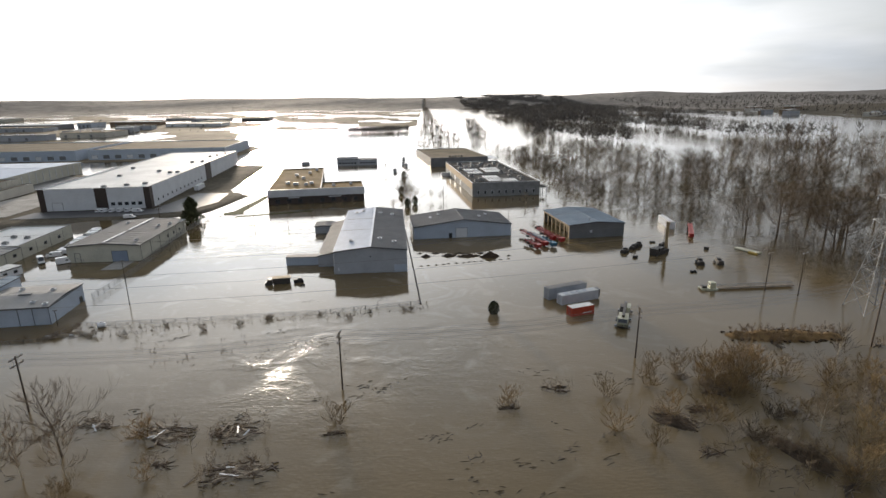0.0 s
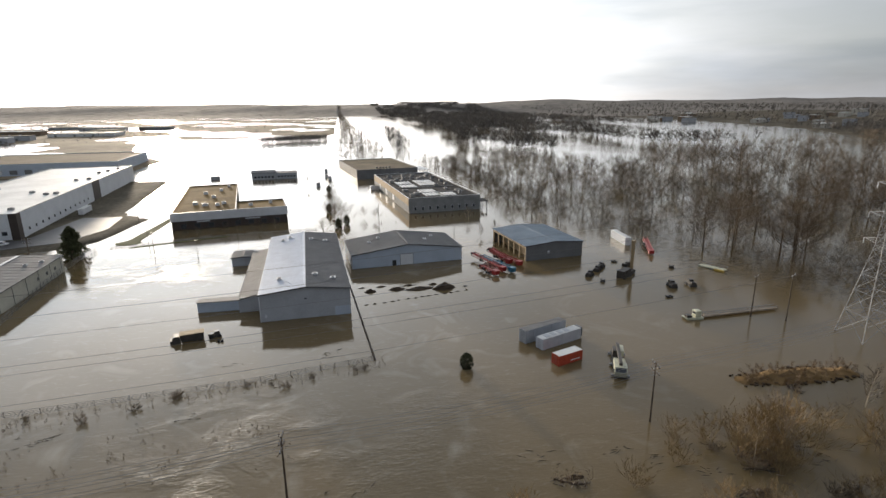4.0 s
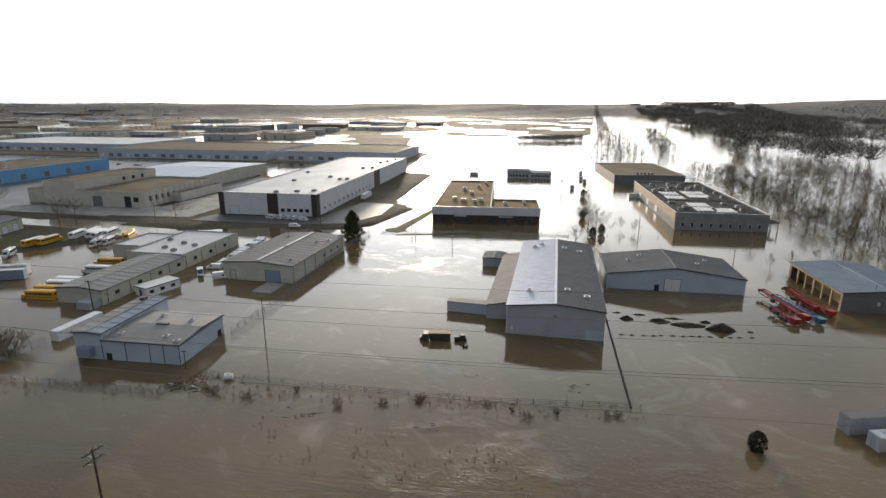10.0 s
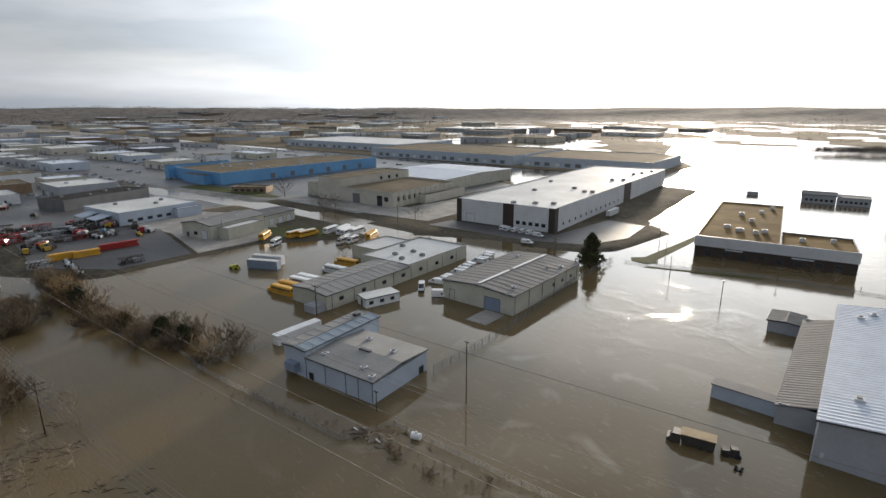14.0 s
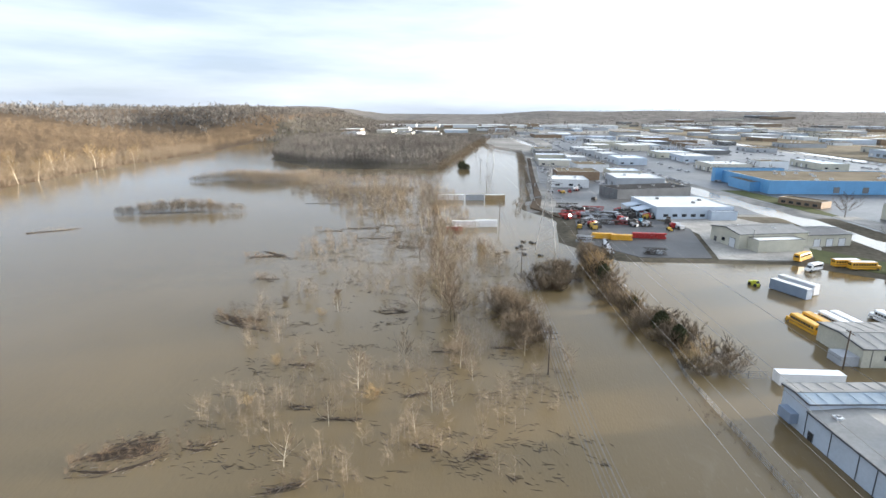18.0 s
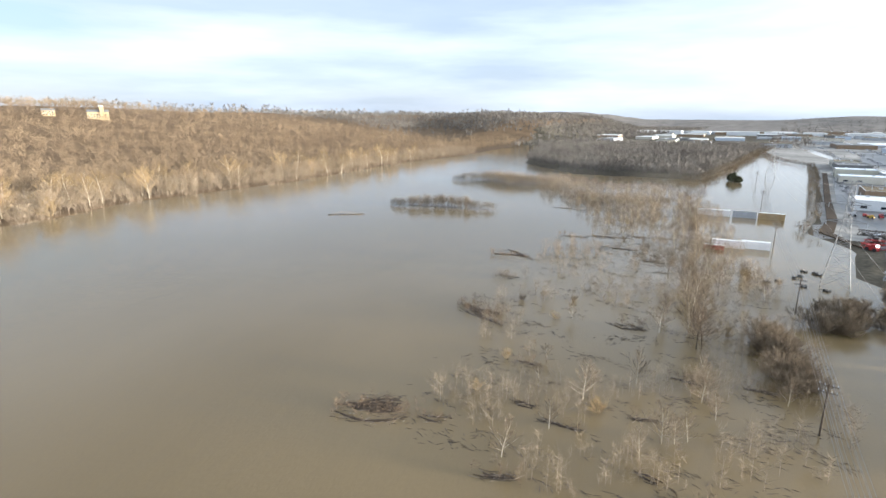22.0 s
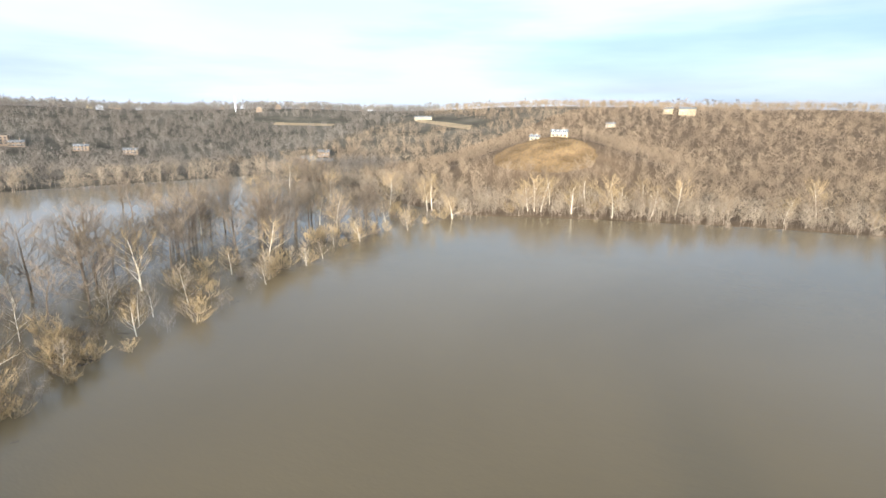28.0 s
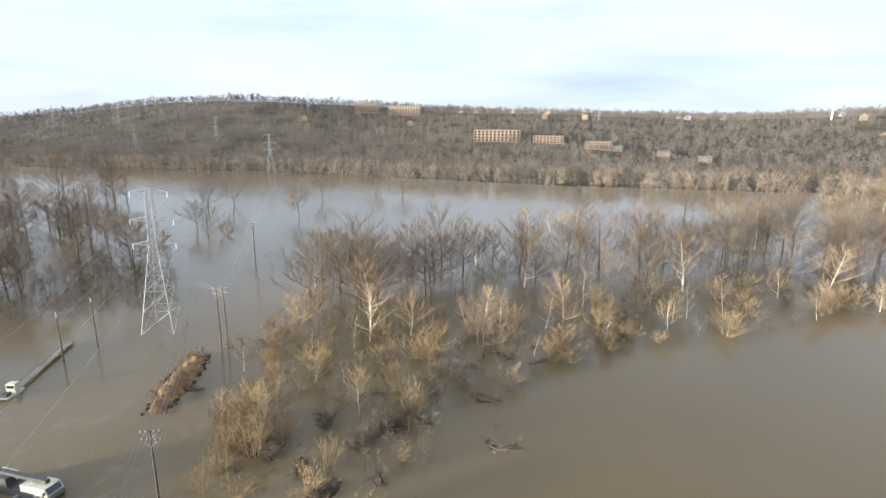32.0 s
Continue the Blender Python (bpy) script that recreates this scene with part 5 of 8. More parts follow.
    # long blue-grey logistics halls beyond the flooded field
    for x, y, w, d, yaw, word in ((-545, 520, 205, 120, 4, "long pale blue logistics hall with loading docks"), (-332, 540, 130, 110, 5, "pale blue-grey logistics hall with a brown roof"),
                                  (-800, 560, 240, 130, 4, "long white-roofed logistics hall")):
        lo = thing("logistics_hall", word, "logistics hall", x, y, 0.5, yaw, "logistics halls")
        flat_block(lo, 0, w, 0, d, 9.5, WALL_BLUEGREY, ROOF_PALE if w > 230 else ROOF_TAN, low=-1.5, parapet=0.5)
        part("upper_band", boxes((0, w, -0.15, -0.01, 7, 10)), WALL_BLUEGREY, lo)
        for k in range(int(w / 11)):
            opening(lo, "door", 3 + k * 11, 8.4 + k * 11, 1.2, 4.6, WALL_DARK if k % 3 else WALL_WHITE)


warehouse_main()
low_annex()
workshop_blue()
open_shed()
office_brown()
plant_dark()
small_office()
yard_office()
depot_grey()
long_school_depot()
big_white()
panel_factory()
west_buildings()
# ---------------------------------------------------------------- trees, thickets and drift that can be told apart
STRIP = [(47, 62), (66, 57), (78, 30), (88, 2), (91, -33), (99, -66), (101, -105), (94, -205), (140, -215), (180, -150), (190, -90), (184, -10), (178, 60), (166, 92), (112, 96), (70, 104), (50, 98)]
g = np.random.RandomState(21)
for kind, x, y, size in (("birch", 62, 92, 0.8), ("willow", 59, 88, 1.05), ("sycamore", 102, 72, 1.0), ("birch", 98, 76, 1.0), ("willow", 85, 85, 1.1), ("birch", 80, 78, 0.7), ("cottonwood", 112, 86, 0.85),
                         ("sycamore", 97, -10, 0.7), ("birch", 104, 18, 1.1), ("birch", 109, 19, 1.1), ("sycamore", 104, 23, 0.8), ("birch", 107, 45, 1.1), ("sycamore", 104, 61, 0.85), ("oak", 145, 12, 0.95),
                         ("sycamore", 118, -62, 0.8), ("birch", 106, -66, 1.0), ("sycamore", 106, -127, 0.9), ("birch", 103, -95, 0.9), ("oak", 150, -40, 0.9), ("oak", 176, 20, 0.8), ("birch", 120, 5, 1.2),
                         ("sycamore", 92, -200, 1.0), ("sycamore", 60, -243, 1.3), ("sycamore", 52, -243, 1.5), ("sycamore", 34, -246, 1.3), ("cottonwood", 131, 30, 1.0), ("cottonwood", 128, 60, 0.95),
                         ("cottonwood", 150, 60, 1.0), ("cottonwood", 160, 40, 1.05), ("sycamore", 163, 75, 1.1), ("cottonwood", 170, 88, 1.0), ("willow", 120, 92, 1.4), ("willow", 104, 98, 1.3)):
    plant(kind, x, y, size * 1.05)
n = 0
while n < 150:
    x, y = g.uniform(45, 192), g.uniform(-215, 105)
    d = float(inside_by(np.array(x), np.array(y), STRIP))
    if d < 0 or (y < 30 and g.rand() < 0.2):
        continue
    back = x > np.interp(y, [-215, -105, -20, 40, 100], [118, 124, 128, 118, 112]) or d > 34
    if back and d > 5:
        kind, size = ("oak", "oak", "oak", "cottonwood", "cottonwood", "sycamore")[g.randint(6)], g.uniform(0.75, 1.1)
        size *= {"poplar": 0.85, "oak": 1.3, "cottonwood": 1.55, "sycamore": 1.5}[kind]
    elif d < 14:
        kind = "willow" if g.rand() < 0.6 else "birch"
        size = g.uniform(0.6, 1.1) * (1.15 if kind == "birch" else 1.0)
    else:
        kind = ("cottonwood", "sycamore", "birch", "willow", "birch")[g.randint(5)]
        size = g.uniform(0.7, 1.15) * (1.25 if kind == "birch" else 1.0)
    if y > 48 and x < 118:
        kind, size = ("willow", "willow", "birch", "willow", "thornbush")[g.randint(5)], g.uniform(0.55, 0.95)
    plant(kind, x, y, size)
    n += 1
# golden willow scrub along the river side of the strip
n = 0
while n < 72:
    x, y = g.uniform(46, 130), g.uniform(-205, 104)
    d = float(inside_by(np.array(x), np.array(y), STRIP))
    if d < 1 or d > 30 or rolling(x, y, 12) < -0.25:
        continue
    q = g.rand()
    plant("willow" if q < 0.65 else "thornbush", x, y, g.uniform(0.85, 1.4) if q < 0.65 else g.uniform(0.5, 0.85))
    n += 1
for x, y in ((60, 66), (62, 70), (58, 72), (64, 65), (55, 90), (52, 95), (57, 94)):
    plant("thornbush", x, y, g.uniform(0.35, 0.6))
for x, y, q in ((55, 93, 1.1), (58, 95, 1.2), (52, 97, 0.9), (60, 98, 1.0), (64, 96, 1.1), (50, 80, 0.9)):
    plant("willow", x, y, q)
# flooded trees in the reach between the strip and the wooded bank
for k in range(34):
    x, y = g.uniform(80, 330), g.uniform(-318, -196)
    if float(inside_by(np.array(x), np.array(y), BLUFF)) > 14 or x < 96 - (y + 196) * 0.2 or x + y > 40:
        continue
    plant(("sycamore", "birch", "birch", "willow", "sycamore", "cottonwood")[g.randint(6)], x, y, g.uniform(1.1, 1.75))
for k in range(16):
    plant(("willow", "oak", "cottonwood", "birch")[g.randint(4)], g.uniform(190, 265), g.uniform(-180, -60), g.uniform(0.7, 1.0))
n = 0
while n < 46:
    x, y = g.uniform(135, 330), g.uniform(-300, 20)
    if float(inside_by(np.array(x), np.array(y), STRIP)) > -3 or float(inside_by(np.array(x), np.array(y), BLUFF)) > -12 or x > 265 - 0.25 * y or rolling(x, y, 20) < -0.3:
        continue
    plant(("sycamore", "birch", "willow", "cottonwood", "oak", "willow")[g.randint(6)], x, y, g.uniform(0.8, 1.3))
    n += 1
px, py, sc = scatter(31, 5600, 45, 195, -215, 106, lambda x, y: (inside_by(x, y, STRIP) > 1) & (rolling(x, y, 9) + 0.5 * rolling(x, y, 4) > -0.1))
woods("flooded_undergrowth", "tan leafless undergrowth standing in the flood", px, py, sc * np.where(px > 118, 3.6, 4.8), TWIG_BROWN, 34, 0.0055, 31, category="undergrowth")

# band of tall trees along the yards, and scattered crowns across the channel
n = 0
while n < 145:
    x, y = g.uniform(70, 292), g.uniform(134, 560)
    if float(inside_by(np.array(x), np.array(y), NE1)) < 1 or math.hypot(x - 128, y - 128) < 26 or (y < 152 and x < 176):
        continue
    plant(("oak", "oak", "oak", "oak", "cottonwood")[g.randint(5)], x, y, g.uniform(0.85, 1.2) * (1.3 if y < 235 else 0.62 if x < 150 else 0.85), group="woods beside the yards")
    n += 1
n = 0
while n < 60:
    x, y = g.uniform(200, 430), g.uniform(180, 480)
    if float(inside_by(np.array(x), np.array(y), NE2)) < 0:
        continue
    plant(("cottonwood", "oak", "poplar")[g.randint(3)], x, y, g.uniform(0.9, 1.3), group="woods across the channel")
    n += 1
for x, y in ((250, 150), (262, 158), (245, 140), (330, 170), (350, 158), (300, 110), (360, 120), (370, 100), (230, 165), (222, 172), (410, 60), (380, 40)):
    plant(("oak", "willow", "cottonwood")[g.randint(3)], x, y, g.uniform(1.0, 1.35), group="trees out in the channel")
# pale sycamores along the far bank
for k in range(86):
    x = g.uniform(-620, 92)
    sy = np.interp(x, [-750, -560, -335, -214, -155, -60, 20, 92], [-335, -327, -285, -290, -264, -257, -238, -214])
    plant(("sycamore", "sycamore", "birch", "willow")[g.randint(4)], x, sy - g.uniform(2, 60), g.uniform(1.15, 1.7), group="pale trees on the far bank")
for x, y in ((-448, -792), (-436, -800), (-424, -806), (-410, -804), (-398, -800), (-386, -806), (-372, -802), (-350, -800)):
    plant("oak", x, y, g.uniform(0.9, 1.2), group="trees round the hilltop house")
# brush flats by the power line, west of the yards
WEST_BRUSH = [(-98, 26), (-108, 92), (-150, 84), (-205, 78), (-260, 62), (-420, 30), (-455, -60), (-400, -60), (-290, 8), (-240, -4), (-175, 8), (-130, 20)]
n = 0
while n < 112:
    x, y = g.uniform(-440, -95), g.uniform(-60, 92)
    if float(inside_by(np.array(x), np.array(y), WEST_BRUSH)) < 0 or rolling(x, y, 16) < -0.15:
        continue
    kind = ("sapling", "sapling", "birch", "willow", "birch", "thornbush")[g.randint(6)]
    plant(kind, x, y, g.uniform(0.55, 0.95) * (0.8 if kind != "thornbush" else 0.6), group="drowned brush by the power line")
    n += 1
px, py, sc = scatter(32, 24000, -440, -95, -62, 92, lambda x, y: (inside_by(x, y, WEST_BRUSH) > -6) & (rolling(x, y, 13) + 0.9 * rolling(x, y, 4.5) > 0.34 - 0.4 * (y > np.interp(x, [-420, -260, -108], [14, 44, 72]))))
woods("flooded_brush", "sparse brown brush standing in muddy water", px, py, sc * np.where(sc > 1.14, 5.2, 2.6), TWIG_BROWN, 34, 0.0045, 32, category="brush")
for x, y, q in ((-126, 45.5, 1.0), (-119, 62, 0.95), (-138, 66, 1.0), (-139, 53, 0.8), (-168, 61, 1.1), (-112, 60, 0.7), (-100, 40, 0.8), (-122, 66, 0.7), (-190, 57, 1.3), (-186, 60, 1.0)):
    plant("birch", x, y, q, group="drowned brush by the power line")
for k in range(40):
    x = -165 - 265 * g.rand() ** 1.1
    kind = ("birch", "birch", "cottonwood", "poplar")[g.randint(4)]
    plant(kind, x, np.interp(x, [-430, -297, -215, -165], [22, 40, 51, 60]) + g.normal(0, 5), g.uniform(0.8, 1.2) * {"birch": 1.0, "cottonwood": 0.65, "poplar": 0.38}[kind], group="tree line by the canal")
# drowned islets with reeds of saplings
def reeds(name, x0, y0, x1, y1, wide, count, tall, seed):
    r = np.random.RandomState(seed)
    t, q = r.beta(1.3, 1.3, count), r.normal(0, 0.4, count)
    nx, ny = -(y1 - y0), x1 - x0
    ln = math.hypot(nx, ny)
    q = q * np.sin(np.pi * t) ** 0.7 + 0.35 * np.sin(t * 9 + seed)
    px, py = x0 + (x1 - x0) * t + nx / ln * wide * q, y0 + (y1 - y0) * t + ny / ln * wide * q
    high = tall * r.uniform(0.35, 1.1, count) * (0.4 + 0.6 * np.sin(np.pi * t) ** 0.6)
    return woods(name, "drowned islet of pale leafless saplings", px, py, high, TWIG_BROWN, 22, 0.006, seed, category="saplings")
reeds("islet_saplings", -301, -142, -322, -72, 9, 520, 8.5, 41)
reeds("islet_saplings", -249, -149, -265, -130, 3, 46, 2.6, 42)
reeds("islet_saplings", -448, -182, -458, -84, 24, 1000, 10, 43)
reeds("islet_saplings", -470, -140, -420, 20, 40, 1100, 10, 44)
reeds("islet_saplings", -420, -50, -330, 30, 24, 600, 9, 47)
reeds("islet_saplings", -190, -9, -198, -4, 3, 40, 3, 45)
reeds("islet_saplings", -162, -6, -170, 2, 4, 40, 3, 46)


# loose sticks and litter riding between the stems
def sticks(name, poly, count, seed, x0, x1, y0, y1, big=1.0):
    r = np.random.RandomState(seed)
    n, V, F = 0, [], []
    while n < count:
        x, y = r.uniform(x0, x1), r.uniform(y0, y1)
        if float(inside_by(np.array(x), np.array(y), poly)) < -4:
            continue
        t0 = r.uniform(-0.5, 0.9) + (1.3 if x < -90 else 0)
        reach = r.uniform(0.8, 4.0) if x < -90 else 1.6
        for k in range(r.randint(4, 9 + int(4 * reach))):
            u, v = r.normal(0, reach), r.normal(0, 0.7)
            cx, cy = x + u * math.cos(t0) - v * math.sin(t0), y + u * math.sin(t0) + v * math.cos(t0)
            ln, t = r.uniform(0.2, 1.1) * big, t0 + r.normal(0, 0.5)
            dx, dy, w = math.cos(t) * ln, math.sin(t) * ln, r.uniform(0.03, 0.075) * big
            b = len(V)
            V += [(cx - dx, cy - dy, -0.02), (cx + dy / ln * w, cy - dx / ln * w, 0.03), (cx + dx, cy + dy, 0.05), (cx - dy / ln * w, cy + dx / ln * w, 0.03), (cx, cy, 0.10)]
            F += [(b, b + 1, b + 4), (b + 1, b + 2, b + 4), (b + 2, b + 3, b + 4), (b + 3, b, b + 4)]
        n += 1
    tagged(solid(name, V, F, DRIFT), "dark sticks and litter floating between the stems", "debris", kind="stuff")
sticks("floating_sticks", WEST_BRUSH, 560, 5, -440, -92, -62, 96, 1.2)
sticks("floating_sticks", STRIP, 240, 6, 44, 192, -215, 106)
sticks("floating_sticks", [(-80, 50), (90, 50), (90, 100), (-80, 92)], 62, 7, -80, 90, 48, 100)
sticks("floating_sticks", [(-100, 118), (0, 132), (0, 144), (-100, 134)], 11, 8, -100, 0, 116, 146)

# hedge of evergreens and thorn by the fence, and brush on the bank
def evergreen(x, y, tall, wide, label="dark green cedar standing in the flood", name="cedar"):
    ob = thing(name, label, "evergreen", x, y, max(float(ground_h(x, y)), -0.3), 360 * g.rand())
    part("trunk", rods([((0, 0, -0.8), (0, 0, tall * 0.8), wide * 0.07, 0.03)]), BARK_GREY, ob)
    V, F = [], []
    for k in range(760):
        h = g.rand() ** 0.8
        a = g.rand() * 6.283
        rr = wide * 0.5 * (math.sin(3.1416 * (0.12 + 0.85 * h)) ** 0.75 if name != "pine" else (1 - h) ** 0.6 * (0.8 + 0.3 * math.sin(11 * h + 2 * a))) * (0.45 + 0.65 * g.rand())
        p = np.array([math.cos(a) * rr, math.sin(a) * rr, 0.05 * tall + h * tall * 0.95])
        for q in range(2):
            d = g.normal(0, 1, 3)
            d = d / np.linalg.norm(d) * wide * 0.10
            e = np.cross(d, g.normal(0, 1, 3))
            e = e / (np.linalg.norm(e) + 1e-6) * wide * 0.05
            i = len(V)
            V += [tuple(p - d), tuple(p + e), tuple(p + d - (0, 0, 0.05))]
            F.append((i, i + 1, i + 2))
    solid("crown", V, F, EVERGREEN, ob)
    return ob
for x, y, h_, w_ in ((-206, 110, 6.8, 4.6), (-212, 110, 6.0, 4.2), (-164, 117, 6.2, 4.6), (-156, 119, 5.8, 4.4), (-178, 113, 5.4, 4.0)):
    evergreen(x, y, h_, w_)
evergreen(17.6, 132, 3.9, 3.0, "small round cedar alone in the flood")
evergreen(-112, 251, 12.5, 11, "broad dark pine beside the flooded yard", "pine")
evergreen(-115, 256, 9, 8, "broad dark pine beside the flooded yard", "pine")
for k in range(54):
    t = g.rand()
    plant("thornbush" if g.rand() < 0.75 else "willow", -243 + 103 * t, np.interp(t, [0, 0.5, 1], [110, 109.5, 124]) + g.normal(0, 2.2), g.uniform(0.8, 1.35), group="thorn hedge along the fence")
for k in range(22):
    t = g.rand()
    plant("thornbush", -183 + 31 * t + g.normal(0, 1.5), 76 + 7 * t + g.normal(0, 2.6), g.uniform(0.8, 1.3), group="thicket under the power line")
for k in range(18):
    t = g.rand()
    plant("thornbush", -222 + 30 * t + g.normal(0, 2), 97 - 9 * t + g.normal(0, 4.5), g.uniform(0.9, 1.3), group="thicket under the power line")
# street and yard trees in the flood
for x, y, kind, s_ in ((-8.5, 284, "oak", 0.75), (-12, 300, "oak", 0.75), (-14, 330, "cottonwood", 0.6), (-14, 379, "oak", 0.6), (-17, 271, "oak", 0.5), (-15, 350, "oak", 0.5), (3, 300, "birch", 0.7), (-11, 292, "birch", 0.8), (-9, 308, "birch", 0.75), (-14, 318, "oak", 0.45), (-12, 362, "birch", 0.8), (9, 296, "birch", 0.7),
                       (-30, 420, "birch", 0.9), (55, 285, "birch", 0.8), (52, 250, "birch", 0.6), (60, 252, "birch", 0.7), (70, 262, "birch", 0.7), (85, 262, "birch", 0.8),
                       (-74, 282, "birch", 0.5), (-62, 283, "oak", 0.35), (-47, 286, "oak", 0.35), (-40, 288, "birch", 0.5), (-265, 249, "oak", 0.75), (-275, 248, "oak", 0.7), (-338, 263, "oak", 0.75), (-178, 232, "birch", 0.6),
                       (-196, 210, "oak", 0.4), (-203, 205, "oak", 0.4), (-190, 214, "birch", 0.6), (-215, 262, "cottonwood", 0.7)):
    plant(kind, x, y, s_, group="street trees in the flood")
for x, y in ((-10, 281), (-6, 288), (-15, 322), (-16, 392)):
    evergreen(x, y, 5.0, 3.4, "dark street evergreen standing in water", "street_evergreen")
# winter shrubs and reeds showing along the drowned fence
px = g.uniform(-130, 0, 380)
py = np.interp(px, [-130, -95, -60, 0], [114, 122, 128, 138]) + g.normal(0, 1.8, 380)
woods("fence_weeds", "tops of drowned winter weeds along the fence", px, py, g.uniform(0.4, 1.8, 380), TWIG_RUST, 24, 0.012, 71, category="weeds")
px, py = g.uniform(-70, -16, 420), 113.5 + g.normal(0, 4.2, 420)
keep_ = rolling(px, py, 3.1) > 0.1
px, py = px[keep_], py[keep_]
woods("yard_weeds", "tops of drowned winter weeds in the flood", px, py, g.uniform(0.4, 1.5, len(px)), TWIG_RUST, 20, 0.014, 72, category="weeds")
for k in range(14):
    x = g.uniform(-100, -2)
    plant("thornbush", x, np.interp(x, [-130, -95, -60, 0], [114, 122, 128, 138]) + g.normal(0, 1.5), g.uniform(0.22, 0.45), group="shrub tops along the fence")
# brush by the near bank
for kind, x, y, s_ in (("cottonwood", -61, 76, 0.95), ("birch", -57, 71, 1.1), ("birch", -64, 71, 1.1), ("cottonwood", -67, 67, 0.85), ("willow", -50, 80, 0.8), ("willow", -55, 66, 0.8), ("willow", -45, 70, 0.6), ("willow", -17, 83, 0.9),
                       ("sapling", -40, 76, 0.9), ("sapling", -35, 70, 0.8), ("sapling", -38, 62, 0.8), ("willow", 15, 87, 0.75), ("sapling", 25, 92, 0.6), ("willow", 34, 90, 0.8), ("willow", 44, 94, 0.8), ("birch", 57, 92, 0.7),
                       ("willow", 66, 97, 0.9), ("birch", 68, 101, 0.7), ("willow", 33, 79, 0.8), ("willow", 44, 82, 0.8), ("willow", 38, 74, 0.7), ("birch", 89, 101, 0.9), ("sapling", 52, 99, 1.0), ("willow", 47, 99, 0.7), ("sapling", -70, 60, 0.8),
                       ("willow", -75, 62, 0.8), ("sapling", -30, 55, 0.7), ("sapling", 75, 78, 0.9), ("sapling", 62, 74, 0.8), ("sapling", 58, 66, 0.8)):
    plant(kind, x, y, s_, group="brush on the near bank")


# drift: mats of logs and litter
def drift(x, y, sx, sy, count, seed, yaw=0, planks=False, mound=0.14, label="raft of dark driftwood and litter caught in brush"):
    r = np.random.RandomState(seed)
    ob = thing("debris_raft", label, "debris", x, y, 0, yaw, "drift rafts")
    lines = 2 + int(sy > 3) + int(sy > 6)
    lanes = [(r.uniform(-0.35, 0.35), r.uniform(0.10, 0.25), r.uniform(0, 6), r.uniform(-0.5, -0.2), r.uniform(0.15, 0.5)) for _ in range(lines)]
    V, F = [], []
    for c0, wave, ph, u0, u1 in lanes:          # low ridges of silt under the sticks
        b, n = len(V), 12
        for k in range(n + 1):
            u = u0 + (u1 - u0) * k / n
            cx, cy = u * sx, (c0 + wave * math.sin(5 * u + ph)) * sy
            w = (0.25 + 0.09 * sy) * math.sin(3.14 * (0.04 + 0.92 * k / n)) * r.uniform(0.6, 1.2)
            V += [(cx, cy - w, -0.06), (cx, cy, mound * r.uniform(0.5, 1.1)), (cx, cy + w, -0.06)]
        for k in range(n):
            q = b + 3 * k
            F += [(q, q + 3, q + 4, q + 1), (q + 1, q + 4, q + 5, q + 2)]
    solid("silt_mat", V, F, MUD, ob)
    if planks:                                  # matted reeds with sawn boards on top
        ring, V, F = 22, [(0, 0, 0.12)], []
        for k in range(ring):
            a, q = 6.283 * k / ring, r.uniform(0.62, 1.05)
            V += [(math.cos(a) * sx * 0.26 * q, math.sin(a) * sy * 0.3 * q, 0.13 + r.normal(0, 0.03)), (math.cos(a) * sx * 0.5 * q, math.sin(a) * sy * 0.5 * q, -0.08)]
        for k in range(ring):
            a, b = 1 + 2 * k, 1 + 2 * ((k + 1) % ring)
            F += [(0, a, b), (a, a + 1, b + 1, b)]
        solid("reed_mat", V, F, STRAW, ob, "mat of pale broken reeds")
        for k in range(8):
            ln, t = r.uniform(1.0, 3.4), r.uniform(0, 180)
            bd = box(bmesh.new(), -ln / 2, ln / 2, -0.13, 0.13, 0, 0.09, pose(r.normal(0, 0.22) * sx, r.normal(0, 0.22) * sy, 0.17, r.uniform(-8, 8), r.uniform(-7, 7), t))
            part("plank", bd, (DRIFT_PALE, STRAW, WALL_WHITE)[k % 3], ob)
    litter = {DRIFT: bmesh.new(), DRIFT_PALE: bmesh.new()}
    for nm, m, c in (("log", DRIFT, int(count * 0.7)), ("log", DRIFT_PALE, count - int(count * 0.7))):
        for k in range(c * 3):
            c0, wave, ph, u0, u1 = lanes[r.randint(lines)]
            u = r.uniform(u0, u1)
            cx, cy = u * sx, (c0 + wave * math.sin(5 * u + ph)) * sy + r.normal(0, 0.16 * sy)
            ln, t = r.uniform(0.4, 2.2), wave * 5 * sy / sx * math.cos(5 * u + ph) + r.normal(0, 0.62)
            dx, dy = math.cos(t) * ln / 2, math.sin(t) * ln / 2
            z = 0.05
            single = k < c * 0.3
            bm = bmesh.new() if single else litter[m]
            if planks and r.rand() < 0.3:
                box(bm, -ln * 0.4, ln * 0.4, -0.14, 0.14, z, z + 0.1, pose(cx, cy, 0.05, 0, r.uniform(-6, 6), math.degrees(t)))
            else:
                rod(bm, (cx - dx, cy - dy, z + r.uniform(-0.08, 0.06)), (cx + dx, cy + dy, z + r.uniform(-0.08, 0.22)), r.uniform(0.03, 0.08), 0.025, 4)
            if single:
                part(nm, bm, m, ob)
    for m, bm in litter.items():
        tagged(part("litter", bm, m, ob), kind="stuff")
    return ob


